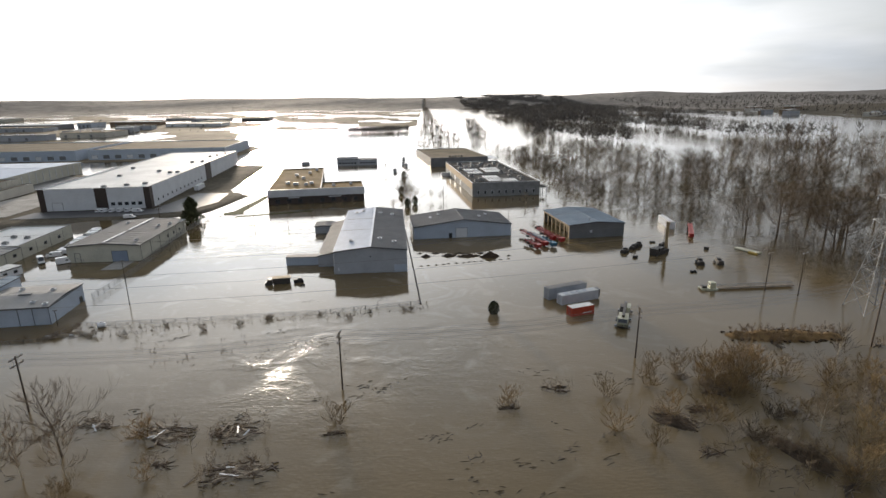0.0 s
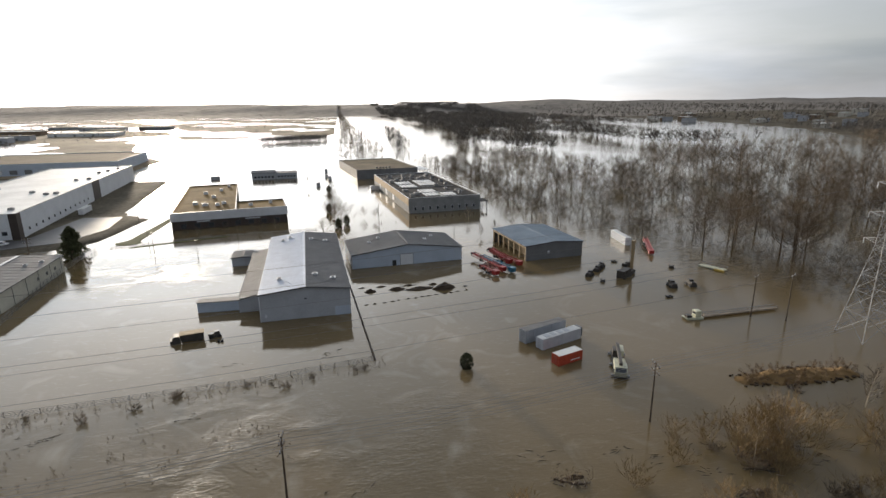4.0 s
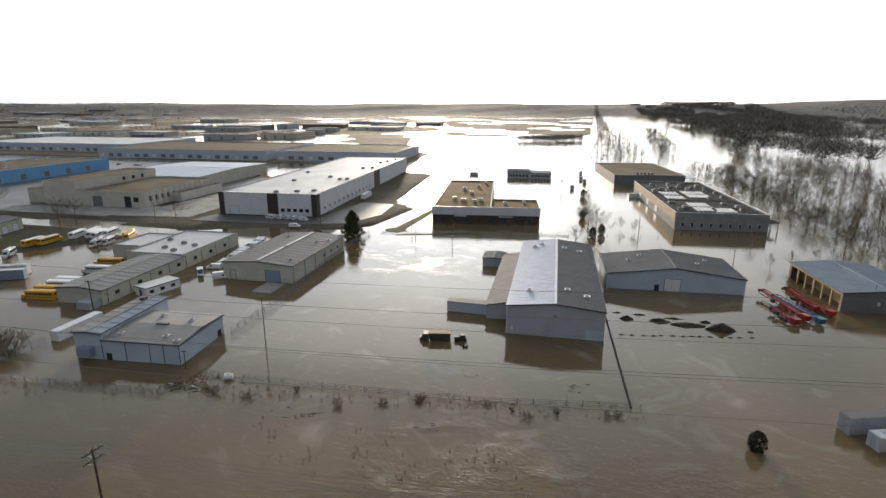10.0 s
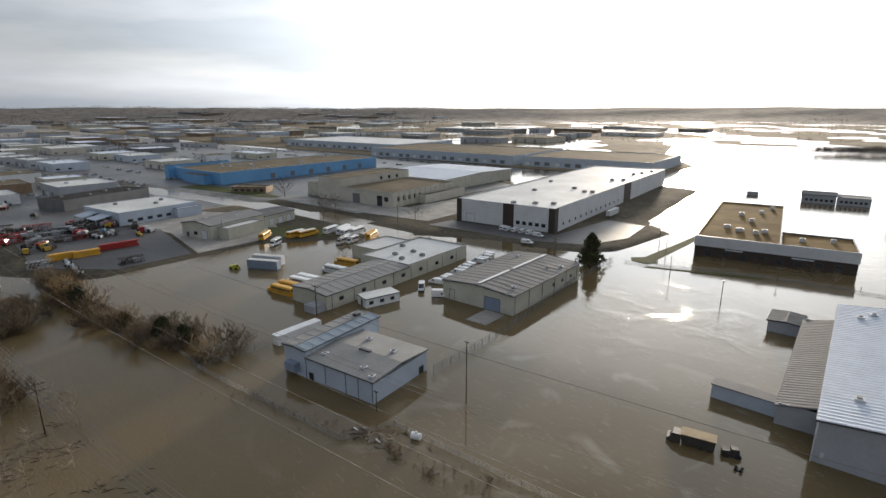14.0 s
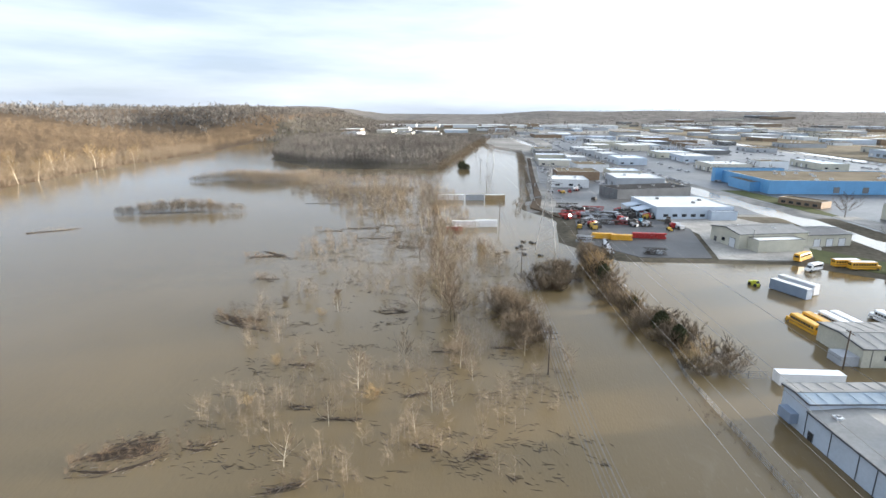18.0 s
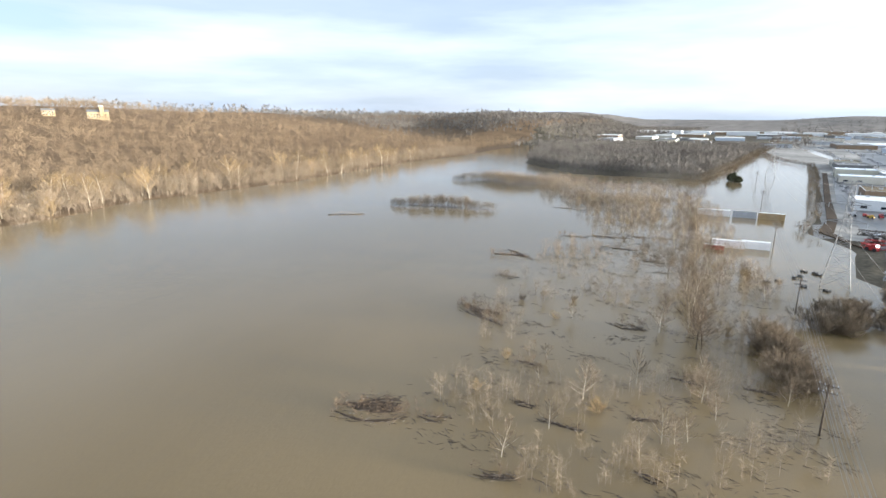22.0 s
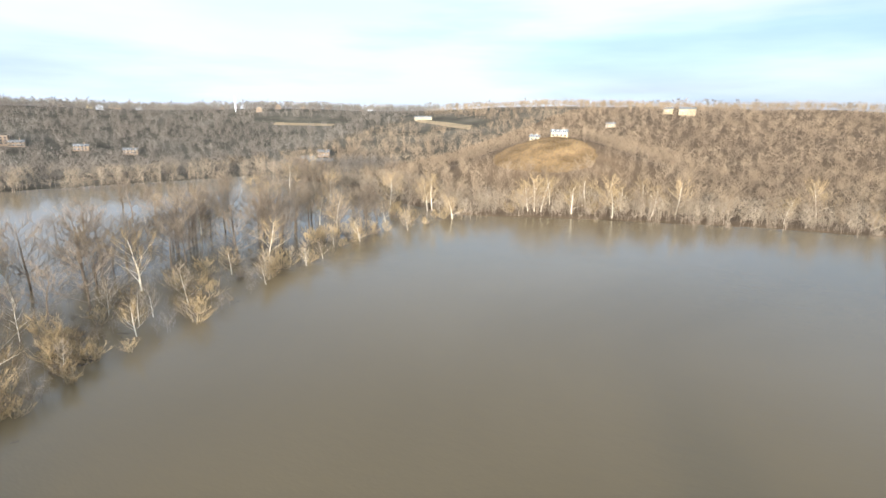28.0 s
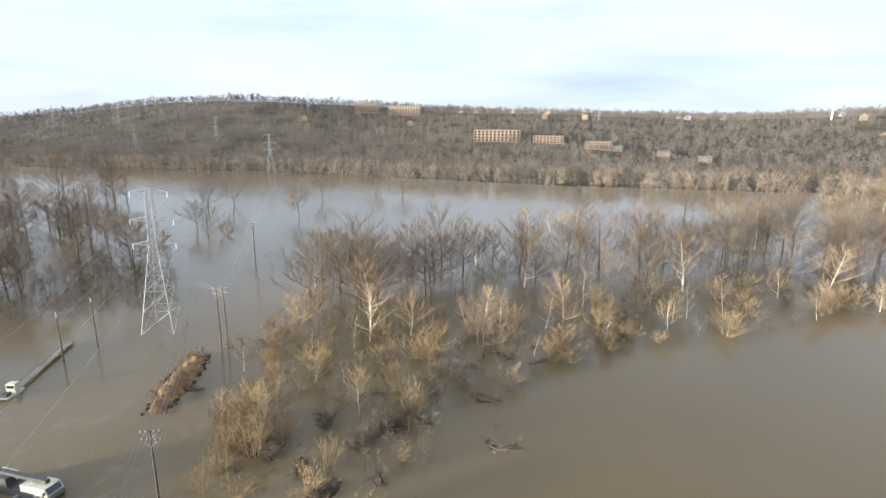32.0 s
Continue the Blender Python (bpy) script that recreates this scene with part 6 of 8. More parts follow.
RAFT_BRUSH = []
for i, (x, y, sx, sy, c, yaw, pl) in enumerate((
        (-100, 13, 18, 8, 80, 115, False), (-95, 42, 9, 3, 24, 105, False), (-223, -18, 16, 5, 26, 100, False), (-161, 3, 17, 5, 34, 85, False), (-104, 24, 8, 3, 16, 100, False), (-171, 44, 9, 4, 16, 100, False), (-196, -6, 10, 3, 12, 80, False),
        (-257, -139, 26, 4, 26, 130, False), (-311, -106, 72, 5, 40, 107, False), (-450, -132, 100, 5, 50, 95, False), (-400, -30, 90, 5, 40, 100, False), (-273, -6, 18, 3, 16, 100, False), (-290, 21, 34, 3, 24, 100, False), (-227, -15, 26, 5, 30, 62, False), (-157, 5, 24, 5, 34, 65, False), (-330, 0, 30, 3, 20, 95, False), (-350, -30, 36, 3, 22, 95, False), (-260, 20, 22, 4, 20, 98, False), (-280, 5, 26, 4, 20, 102, False),
        (-245, 35, 18, 3, 16, 95, False), (-135, 30, 9, 2.5, 14, 100, False), (-115, 45, 8, 2.5, 12, 90, False), (-125, 58, 7, 2, 12, 110, False), (-108, 62, 6, 2, 8, 85, False), (-146, 62, 8, 2, 12, 95, False),
        (-106, 72, 6, 3, 10, 100, False), (-150, 76, 7, 3, 12, 80, False), (-118, 36, 7, 2, 10, 90, False),
        (-34, 80.5, 10, 6.5, 36, -12, True), (-30.5, 71, 12, 6.5, 44, 10, True), (-47, 81, 12, 5.5, 34, -22, True), (-61, 85, 8, 3, 20, -8, True), (-44, 73, 5, 3, 10, 0, False), (-17, 80, 4, 2, 8, 0, False),
        (25, 92, 6, 2.5, 14, -10, False), (44, 81, 9, 6, 30, -50, False), (60.5, 70, 14, 5, 60, -68, False), (99, 43, 8, 2.5, 16, -80, False), (87, 38, 7, 2.2, 14, -85, False), (84, 31, 8, 2.5, 16, -80, False), (74, 71, 6, 2, 10, -70, False), (94, 5, 9, 2.5, 14, -80, False), (51, 48, 5, 2, 10, -80, False), (15, 86, 5, 2.5, 12, 10, False), (56, 90, 6, 3, 14, 0, False),
        (69, 49, 8, 4, 20, 60, False), (62, 62, 5, 2.5, 10, 20, False), (84, 50, 9, 3, 14, 70, False), (90, 40, 7, 3, 12, 60, False), (52, 51, 4, 2, 8, 0, False), (60, 92, 8, 5, 20, 0, False), (50, 84, 6, 4, 14, 10, False),
        (93, 30, 8, 3, 12, 70, False), (96, 8, 8, 2.5, 10, 80, False), (66, 82, 5, 2.5, 8, 30, False), (46, 72, 5, 3, 10, 30, False), (-91, 125, 9, 4, 18, 20, True), (82, 110, 6, 3, 10, 80, False), (104, 108, 4, 2, 6, 60, False))):
    drift(x, y, sx, sy, c, 100 + i, yaw, pl)
    for k in range(int(sx * sy * 0.7) if sx < 25 else 0):
        u, v, c_, s_ = g.uniform(-0.5, 0.5) * sx, g.normal(0, 0.28) * sy, math.cos(radians(yaw)), math.sin(radians(yaw))
        RAFT_BRUSH.append((x + u * c_ - v * s_, y + u * s_ + v * c_, g.uniform(0.8, 3.4)))
RAFT_BRUSH = np.array(RAFT_BRUSH)
woods("raft_brush", "brown leafless brush holding the drift rafts", RAFT_BRUSH[:, 0], RAFT_BRUSH[:, 1], RAFT_BRUSH[:, 2], TWIG_RUST, 34, 0.006, 73, category="brush")
# grassy spoil bank under the wires
bank = thing("spoil_bank", "earth bank with dead grass rising from the flood", "bank", 86, 114, 0, -4)
r = np.random.RandomState(3)
V, F = [], []
for i in range(15):
    for j in range(6):
        u, v = i / 14, j / 5
        V.append((-15 + 30 * u, (-3.4 + 6.8 * v) * (0.6 + 0.4 * math.sin(3.14 * u)) + r.normal(0, 0.3), 1.5 * math.sin(3.14 * v) * math.sin(3.14 * u) ** 0.5 - 0.2 + r.normal(0, 0.12)))
for i in range(14):
    for j in range(5):
        a = i * 6 + j
        F.append((a, a + 6, a + 7, a + 1))
solid("earth", V, F, DRY_GRASS, bank)
rubble = bmesh.new()
for k in range(90):
    x, s_, q = r.uniform(-14, 14), (-1, 1)[r.randint(2)], r.uniform(0.12, 0.4)
    y = s_ * 3.1 * (0.6 + 0.4 * math.sin(3.14 * (x + 15) / 30)) + r.normal(0, 0.35)
    box(rubble, -q, q, -q * 0.8, q * 0.7, -0.3, q * 0.9, pose(x, y, 0, r.uniform(-20, 20), r.uniform(-20, 20), r.uniform(0, 180)))
tagged(part("rubble", rubble, MUD, bank, "dark clods and rubble along the water edge"), kind="stuff")
px, py = 73 + 27 * g.rand(220), 114 + g.normal(0, 1.6, 220)
woods("bank_grass", "tufts of dead rust-brown grass on the spoil bank", px, py, g.uniform(0.7, 2.0, 220), TWIG_RUST, 24, 0.02, 74, pz=0.5 + 0 * px, category="grass")
# ---------------------------------------------------------------- vehicles, boxes and machines
def wheel(parent, x, y, z, r=0.5, w=0.3, rim=True):
    bm = bmesh.new()
    rod(bm, (x, y - w / 2, z), (x, y + w / 2, z), r, n=14)
    t = part("tyre", bm, RUBBER, parent)
    if rim:
        part("rim", rods([((x, y - w / 2 - 0.02, z), (x, y + w / 2 + 0.02, z), r * 0.5)], 10), STEEL, t)


def rounded(bm, x0, x1, y0, y1, z0, z1, r=0.25):
    """A body with rounded roof edges, its length along x."""
    o = [(y0, z0), (y1, z0), (y1, z1 - r), (y1 - r * 0.4, z1 - r * 0.3), (y1 - r, z1), (y0 + r, z1), (y0 + r * 0.4, z1 - r * 0.3), (y0, z1 - r)]
    prism(bm, o, x0, x1)
    for v in bm.verts:
        v.co = (v.co.y, v.co.x, v.co.z)
    return bm


def school_bus(paint, label, roof=None, name="school_bus"):
    ob = thing(name, label, "bus", 0, 0, 0, 0, "parked buses")
    part("body", rounded(bmesh.new(), 0, 9.2, -1.2, 1.2, 0.5, 3.1), paint, ob)
    part("bonnet", rounded(bmesh.new(), 9.2, 10.8, -1.0, 1.0, 0.5, 1.75, 0.2), paint, ob)
    part("roof", boxes((0.1, 9.1, -0.95, 0.95, 3.1, 3.16)), roof or paint, ob)
    part("windscreen", boxes((9.2, 9.26, -1.0, 1.0, 1.85, 2.75)), GLASS, ob)
    for s_ in (-1, 1):
        y = 1.2 * s_
        part("rub_rail", boxes((0.1, 9.1, min(y, y + 0.03 * s_), max(y, y + 0.03 * s_), 1.25, 1.4)), TRIM, ob)
        for k in range(9):
            part("pane", boxes((0.4 + k * 0.95, 1.15 + k * 0.95, min(y, y + 0.02 * s_), max(y, y + 0.02 * s_), 1.9, 2.6)), GLASS, ob)
        for x in (1.9, 9.6):
            wheel(ob, x, y * 0.85, 0.5)
    part("bumper", boxes((10.8, 10.95, -1.1, 1.1, 0.5, 0.8)), TRIM, ob)
    part("rear_window", boxes((-0.03, 0, -0.8, 0.8, 1.9, 2.6)), GLASS, ob)
    return ob


def van(label="white panel van parked in a row", high=False):
    ob = thing("panel_van", label, "van", 0, 0, 0, 0, "parked vans")
    h = 2.5 if high else 1.95
    bm = bmesh.new()
    o = [(0, 0.35), (5.2, 0.35), (5.2, 0.95), (4.3, 1.1), (3.55, h), (0.1, h), (0, h - 0.15)]
    prism(bm, o, -0.95, 0.95)
    part("body", bm, WHITE_PAINT, ob)
    part("windscreen", prism(bmesh.new(), [(4.34, 1.13), (3.62, h - 0.08), (3.66, h - 0.06), (4.38, 1.15)], -0.82, 0.82), GLASS, ob)
    for s_ in (-1, 1):
        y = 0.95 * s_
        part("side_window", boxes((2.9, 3.7, min(y, y + 0.02 * s_), max(y, y + 0.02 * s_), 1.15, 1.65)), GLASS, ob)
        for x in (0.9, 4.3):
            wheel(ob, x, y * 0.88, 0.34, 0.34, 0.22)
    part("rear_window", boxes((-0.02, 0, -0.7, 0.7, 1.15, 1.65)), GLASS, ob)
    part("bumper", boxes((5.2, 5.3, -0.9, 0.9, 0.35, 0.6)), TRIM, ob)
    return ob


def shuttle(label="white shuttle bus with dark windows"):
    ob = thing("shuttle_bus", label, "bus", 0, 0, 0, 0, "parked buses")
    part("body", rounded(bmesh.new(), 0, 5.6, -1.15, 1.15, 0.5, 2.9, 0.2), WHITE_PAINT, ob)
    part("cab", prism(bmesh.new(), [(5.6, 0.45), (7.4, 0.45), (7.4, 1.15), (6.6, 1.3), (6.1, 2.2), (5.6, 2.3)], -0.95, 0.95), WHITE_PAINT, ob)
    part("windscreen", prism(bmesh.new(), [(6.62, 1.32), (6.14, 2.15), (6.18, 2.17), (6.66, 1.34)], -0.85, 0.85), GLASS, ob)
    for s_ in (-1, 1):
        y = 1.15 * s_
        for k in range(5):
            part("pane", boxes((0.3 + k * 1.05, 1.2 + k * 1.05, min(y, y + 0.02 * s_), max(y, y + 0.02 * s_), 1.6, 2.4)), GLASS, ob)
        for x in (1.3, 6.4):
            wheel(ob, x, y * 0.85, 0.42, 0.42)
    return ob


def box_trailer(ln, paint, label, x, y, z, yaw, h=2.8, doors=True, name="box_trailer"):
    ob = thing(name, label, "trailer", x, y, z, yaw)
    part("body", boxes((0, ln, -1.25, 1.25, 0, h)), paint, ob)
    part("roof_sheet", boxes((0.06, ln - 0.06, -1.2, 1.2, h, h + 0.05)), ROOF_PALE if paint is not GREY_PAINT else ROOF_GREY, ob)
    n = int(ln / 1.2)
    for s_ in (-1, 1):
        y_ = 1.25 * s_
        part("side_ribs", boxes(*[(k * (ln - 0.1) / n, k * (ln - 0.1) / n + 0.1, min(y_, y_ + 0.04 * s_), max(y_, y_ + 0.04 * s_), 0.05, h - 0.03) for k in range(n + 1)]), paint, ob)
    if doors:
        for s_ in (0, 1):
            part("door_leaf", boxes((-0.05, -0.005, -1.2 + 1.21 * s_, -0.01 + 1.21 * s_, 0.1, h - 0.1)), paint, ob)
        part("lock_bar", rods([((-0.1, -0.3, 0.1), (-0.1, -0.3, h - 0.1), 0.03), ((-0.1, 0.3, 0.1), (-0.1, 0.3, h - 0.1), 0.03)]), STEEL, ob)
    return ob


# trailers and container adrift in the yard
box_trailer(13.2, GREY_PAINT, "long grey box trailer half sunk in the flood", 34.2, 142.2, -0.6, 21, 3.9)
t2 = box_trailer(12.6, PALE_GREY, "pale refrigerated trailer half sunk, with roof hatches", 37.0, 138.0, -0.9, 21, 3.6)
for k in range(4):
    part("roof_hatch", boxes((1.6 + k * 2.1, 2.9 + k * 2.1, -0.75, 0.75, 3.65, 3.75)), GREY_PAINT, t2)
part("cooling_unit", boxes((12.6, 13.3, -1.0, 1.0, 1.4, 3.7)), TRIM, t2)
c = box_trailer(7.0, ORANGE_RED, "orange-red shipping container half sunk in the flood", 37.6, 129.6, -0.4, 19, 2.8, name="shipping_container")
part("lettering_bar", boxes((3.4, 6.2, -1.31, -1.295, 1.0, 1.25)), WHITE_PAINT, c)


def drill_truck():
    """Crane truck with a pale cab and a black boom over its bed."""
    ob = thing("crane_truck", "pale cream crane truck standing deep in the flood", "truck", 48.6, 120.4, -0.7, 66)
    part("bed", boxes((0, 12, -1.3, 1.3, 0.9, 1.9)), DARK_PAINT, ob)
    part("cab", prism(bmesh.new(), [(0, 1.2), (2.8, 1.2), (2.8, 3.2), (0.5, 3.2), (0, 2.2)], -1.3, 1.3), CREAM_PAINT, ob)
    part("windscreen", prism(bmesh.new(), [(0.02, 2.25), (0.46, 3.1), (0.42, 3.12), (-0.02, 2.27)], -1.1, 1.1), GLASS, ob)
    part("engine_cover", boxes((3.0, 5.4, -1.2, 1.2, 1.9, 3.0)), CREAM_PAINT, ob)
    part("engine_cover", boxes((8.6, 12, -1.3, -0.4, 1.9, 3.2)), CREAM_PAINT, ob)
    part("turret", boxes((8.2, 10.5, -0.3, 1.2, 1.9, 3.4)), DARK_PAINT, ob)
    part("boom", boxes((1.2, 11.6, -0.35, 0.35, 3.3, 3.9)), DARK_PAINT, ob)
    for x in (0.6, 5.7, 11.2):
        part("outrigger", boxes((x, x + 0.5, -1.9, 1.9, 0.9, 1.3)), STEEL, ob)
    part("ladder", rods([((12.1, -0.3, 1), (12.1, -0.3, 3.4), 0.05), ((12.1, 0.3, 1), (12.1, 0.3, 3.4), 0.05)]), STEEL, ob)
    part("mirror", boxes((0.3, 0.4, 1.35, 1.7, 2.4, 2.9)), TRIM, ob)
    for x in (1.4, 7.5, 9.2):
        for y in (-1.15, 1.15):
            wheel(ob, x, y, 0.55, 0.55, 0.35)


def pier_and_barge():
    ob = thing("work_boat", "small cream work boat at the end of a long jetty", "boat", 84.5, 147, 0, -5)
    part("hull", prism(bmesh.new(), [(-2.6, 0.5), (2.6, 0.5), (2.2, -0.4), (-1.6, -0.4)], -1.2, 1.2), CREAM_PAINT, ob)
    part("cabin", boxes((0.3, 1.9, -0.9, 0.9, 0.5, 2.3)), CREAM_PAINT, ob)
    part("cabin_window", boxes((0.26, 0.3, -0.7, 0.7, 1.4, 2.0)), GLASS, ob)
    part("engine_box", boxes((-2.0, -0.5, -0.7, 0.7, 0.5, 1.1)), DARK_PAINT, ob)
    j = thing("jetty", "long lattice conveyor jetty lying over the water", "jetty", 87.5, 146.8, 0.35, 3)
    part("deck", boxes((0, 24, -0.7, 0.7, 0, 0.3)), DRIFT_PALE, j)
    for y in (-0.7, 0.7):
        part("rail", rods([((0, y, 0.9), (24, y, 0.9), 0.06)] + [((k * 2.0, y, 0.3), (k * 2.0 + 1, y, 0.9), 0.04) for k in range(12)] + [((k * 2.0 + 1, y, 0.9), (k * 2.0 + 2, y, 0.3), 0.04) for k in range(12)]), STEEL, j)
    for k in range(5):
        part("pile", rods([((2 + k * 5, 0, -2), (2 + k * 5, 0, 0), 0.14)]), POLE_WOOD, j)


def machine(x, y, yaw, label, s=1.0, cab=True, paint=None, name="loader"):
    ob = thing(name, label, "machine", x, y, 0.95 if float(ground_h(x, y)) > 0.3 else -0.3, yaw, "drowned machines" if x > -285 else "machines of the storage yard")
    m = paint or DARK_PAINT
    part("chassis", boxes((-1.8 * s, 1.8 * s, -0.9 * s, 0.9 * s, 0.3, 1.2 * s)), m, ob)
    part("engine_cover", boxes((-1.9 * s, -0.3 * s, -0.8 * s, 0.8 * s, 1.2 * s, 1.8 * s)), m, ob)
    if cab:
        part("cab", prism(bmesh.new(), [(-0.2 * s, 1.2 * s), (1.5 * s, 1.2 * s), (1.2 * s, 2.3 * s), (-0.15 * s, 2.3 * s)], -0.75 * s, 0.75 * s), m, ob)
        part("cab_glass", prism(bmesh.new(), [(1.46 * s, 1.45 * s), (1.24 * s, 2.2 * s), (1.28 * s, 2.2 * s), (1.5 * s, 1.45 * s)], -0.65 * s, 0.65 * s), GLASS, ob)
    if x < -230:
        part("wheels", rods([((a, b - 0.18, 0.6), (a, b + 0.18, 0.6), 0.65 * s) for a in (-1.2 * s, 1.2 * s) for b in (-0.95 * s, 0.95 * s)], 8), RUBBER, ob)
        return ob
    for a in (-1.2 * s, 1.2 * s):
        for b in (-0.95 * s, 0.95 * s):
            wheel(ob, a, b, 0.6, 0.65 * s, 0.35, rim=False)
    return ob


def rig_mast():
    ob = thing("drilling_rig", "dark drilling rig with an upright tan mast in the flood", "drilling rig", 88, 186.5, -0.4, 38)
    part("carrier", boxes((-7, 2, -1.4, 1.4, 0.6, 1.8)), DARK_PAINT, ob)
    part("cab", boxes((-7.4, -5.4, -1.3, 1.3, 1.8, 3.2)), DARK_PAINT, ob)
    part("engine_cover", boxes((-4.6, -1.2, -1.2, 1.2, 1.8, 3.0)), DARK_PAINT, ob)
    mast = part("mast", boxes((1.6, 2.4, -0.45, 0.45, 0.8, 11.2)), WALL_TAN, ob, "tan upright mast")
    part("crown_block", boxes((1.4, 2.6, -0.6, 0.6, 11.2, 11.8)), WALL_TAN, mast)
    part("hose", rods([((1.3, 0.6, 1), (1.3, 0.6, 9.5), 0.09)]), RUBBER, ob)
    for x in (-6.4, -2.5, -1.0):
        for y in (-1.2, 1.2):
            wheel(ob, x, y, 0.5, 0.55, 0.35)


def steel_frames():
    """Red and blue lattice machines stored between the sheds."""
    def frame_of(x, y, yaw, ln, paint, label, lift=0.0):
        ob = thing("conveyor_frame", label, "machine", x, y, 0.1, yaw, "stored conveyor frames")
        for a in (-0.8, 0.8):
            for z in (0.5, 1.7):
                part("chord", rods([((0, a, z), (ln, a, z + lift), 0.13)]), paint, ob)
            part("web", rods([((k * 1.4, a, 0.5 + lift * k * 1.4 / ln), (k * 1.4 + 0.7, a, 1.7 + lift * k * 1.4 / ln), 0.07) for k in range(int(ln / 1.4))]), paint, ob)["kind"] = "stuff"
        part("tray", prism(bmesh.new(), [(0, 1.1), (ln, 1.1 + lift), (ln, 1.25 + lift), (0, 1.25)], -0.75, 0.75), paint, ob)
        part("hopper", prism(bmesh.new(), [(-0.2, 0.3), (1.2, 0.3), (1.6, 1.9), (-0.6, 1.9)], -0.9, 0.9), paint, ob)
        part("head_drum", rods([((ln, -0.9, 1.2 + lift), (ln, 0.9, 1.2 + lift), 0.4)], 10), DARK_PAINT, ob)
        part("motor_box", boxes((ln * 0.6, ln * 0.6 + 1.3, 0.85, 1.5, 0.9, 1.7)), DARK_PAINT, ob)
        for x_ in (ln * 0.35, ln * 0.5):
            for y_ in (-1.0, 1.0):
                wheel(ob, x_, y_, 0.3, 0.5)
        return ob
    frame_of(46.5, 197.5, 108, 20, RED, "red steel conveyor frame stored in the flood", 0.8)
    frame_of(49.5, 196, 112, 18, STEEL_BLUE, "blue steel conveyor frame stored in the flood", 0.6)
    frame_of(54.5, 203, 116, 17, RED, "red steel conveyor frame stored in the flood", 1.4)
    frame_of(51.5, 206, 110, 12, RED, "red steel conveyor frame stored in the flood", 2.0)
    frame_of(43.0, 194, 112, 9, RED, "red steel conveyor frame stored in the flood", 0.2)
    frame_of(108.5, 206, 66, 20, RED, "bright red boom lying by the drowned wood", 0.6)


drill_truck()
pier_and_barge()
rig_mast()
steel_frames()
dt = thing("dump_truck", "rusty dark dump truck drowned to its bed beside the warehouse", "truck", -51, 159.8, -0.9, 12)
part("bed", prism(bmesh.new(), [(1.9, 1.1), (7.0, 1.1), (7.2, 2.9), (1.7, 2.9)], -1.25, 1.25), DARK_PAINT, dt)
part("bed_rim", boxes((1.6, 7.3, -1.35, 1.35, 2.9, 3.05)), WALL_TAN, dt, "rusty tan bed rim")
part("cab", prism(bmesh.new(), [(-0.6, 0.9), (1.6, 0.9), (1.6, 2.7), (0.3, 2.7), (-0.1, 1.8), (-0.6, 1.7)], -1.1, 1.1), DARK_PAINT, dt)
part("windscreen", prism(bmesh.new(), [(-0.12, 1.84), (0.26, 2.62), (0.22, 2.64), (-0.16, 1.86)], -0.95, 0.95), GLASS, dt)
for x in (0.4, 5.0, 6.3):
    for y in (-1.1, 1.1):
        wheel(dt, x, y, 0.55, 0.55, 0.35)
machine(-41.5, 161.5, 20, "dark skid loader sunk in the flood", 0.8, True, name="skid_loader")
machine(-39.5, 158, 0, "dark drum sunk in the flood", 0.35, False, name="drum_cart")
for x, y, yaw, s_ in ((94.5, 171.5, 80, 1.0), (101, 171.3, 85, 1.0), (74, 187.5, 45, 0.9), (79, 192, 45, 0.9), (82.3, 195.5, 45, 0.9), (75.5, 181, 60, 0.6), (106.5, 190, 60, 0.7), (92, 195, 10, 0.8), (90, 200.5, 0, 0.5), (88, 163, 0, 0.5)):
    machine(x, y, yaw, "dark yard machine drowned to its engine cover", s_, s_ > 0.75)
box_trailer(15, WHITE_PAINT, "white box trailer standing by the drowned wood", 107.4, 221.5, 0.0, 84, 3.2)
rb = thing("pontoon", "white railed pontoon with a yellow float by the wood", "pontoon", 118, 190, 0, -62)
part("deck", boxes((0, 9, -1.3, 1.3, 0.1, 0.45)), CREAM_PAINT, rb)
part("rail", rods([((k * 1.5, y, 0.45), (k * 1.5, y, 1.4), 0.05) for k in range(7) for y in (-1.2, 1.2)] + [((0, y, 1.4), (9, y, 1.4), 0.05) for y in (-1.2, 1.2)]), STEEL, rb)
part("float", rods([((6, -1.9, 0.2), (9.2, -1.9, 0.2), 0.5)], 8), DULL_YELLOW, rb)

# spoil heaps in front of the workshop
def heap(x, y, sx, sy, h, seed, yaw=0, name="soil_heap", label="dark wet soil heap rising from the flood", cat="soil heap"):
    r = np.random.RandomState(seed)
    ob = thing(name, label, cat, x, y, 0, yaw, "soil heaps" if cat == "soil heap" else "litter mounds")
    V, F = [], []
    for i in range(7):
        q = i / 6
        for k in range(16):
            a = 6.283 * k / 16
            w = (1 - q) * r.uniform(0.86, 1.12)
            V.append((math.cos(a) * sx / 2 * w, math.sin(a) * sy / 2 * w, -0.3 + (h + 0.3) * q ** 0.8 + r.normal(0, 0.06)))
    for i in range(6):
        for k in range(16):
            a, b = i * 16 + k, i * 16 + (k + 1) % 16
            F.append((a, b, b + 16, a + 16))
    solid("soil", V, F, MUD, ob)
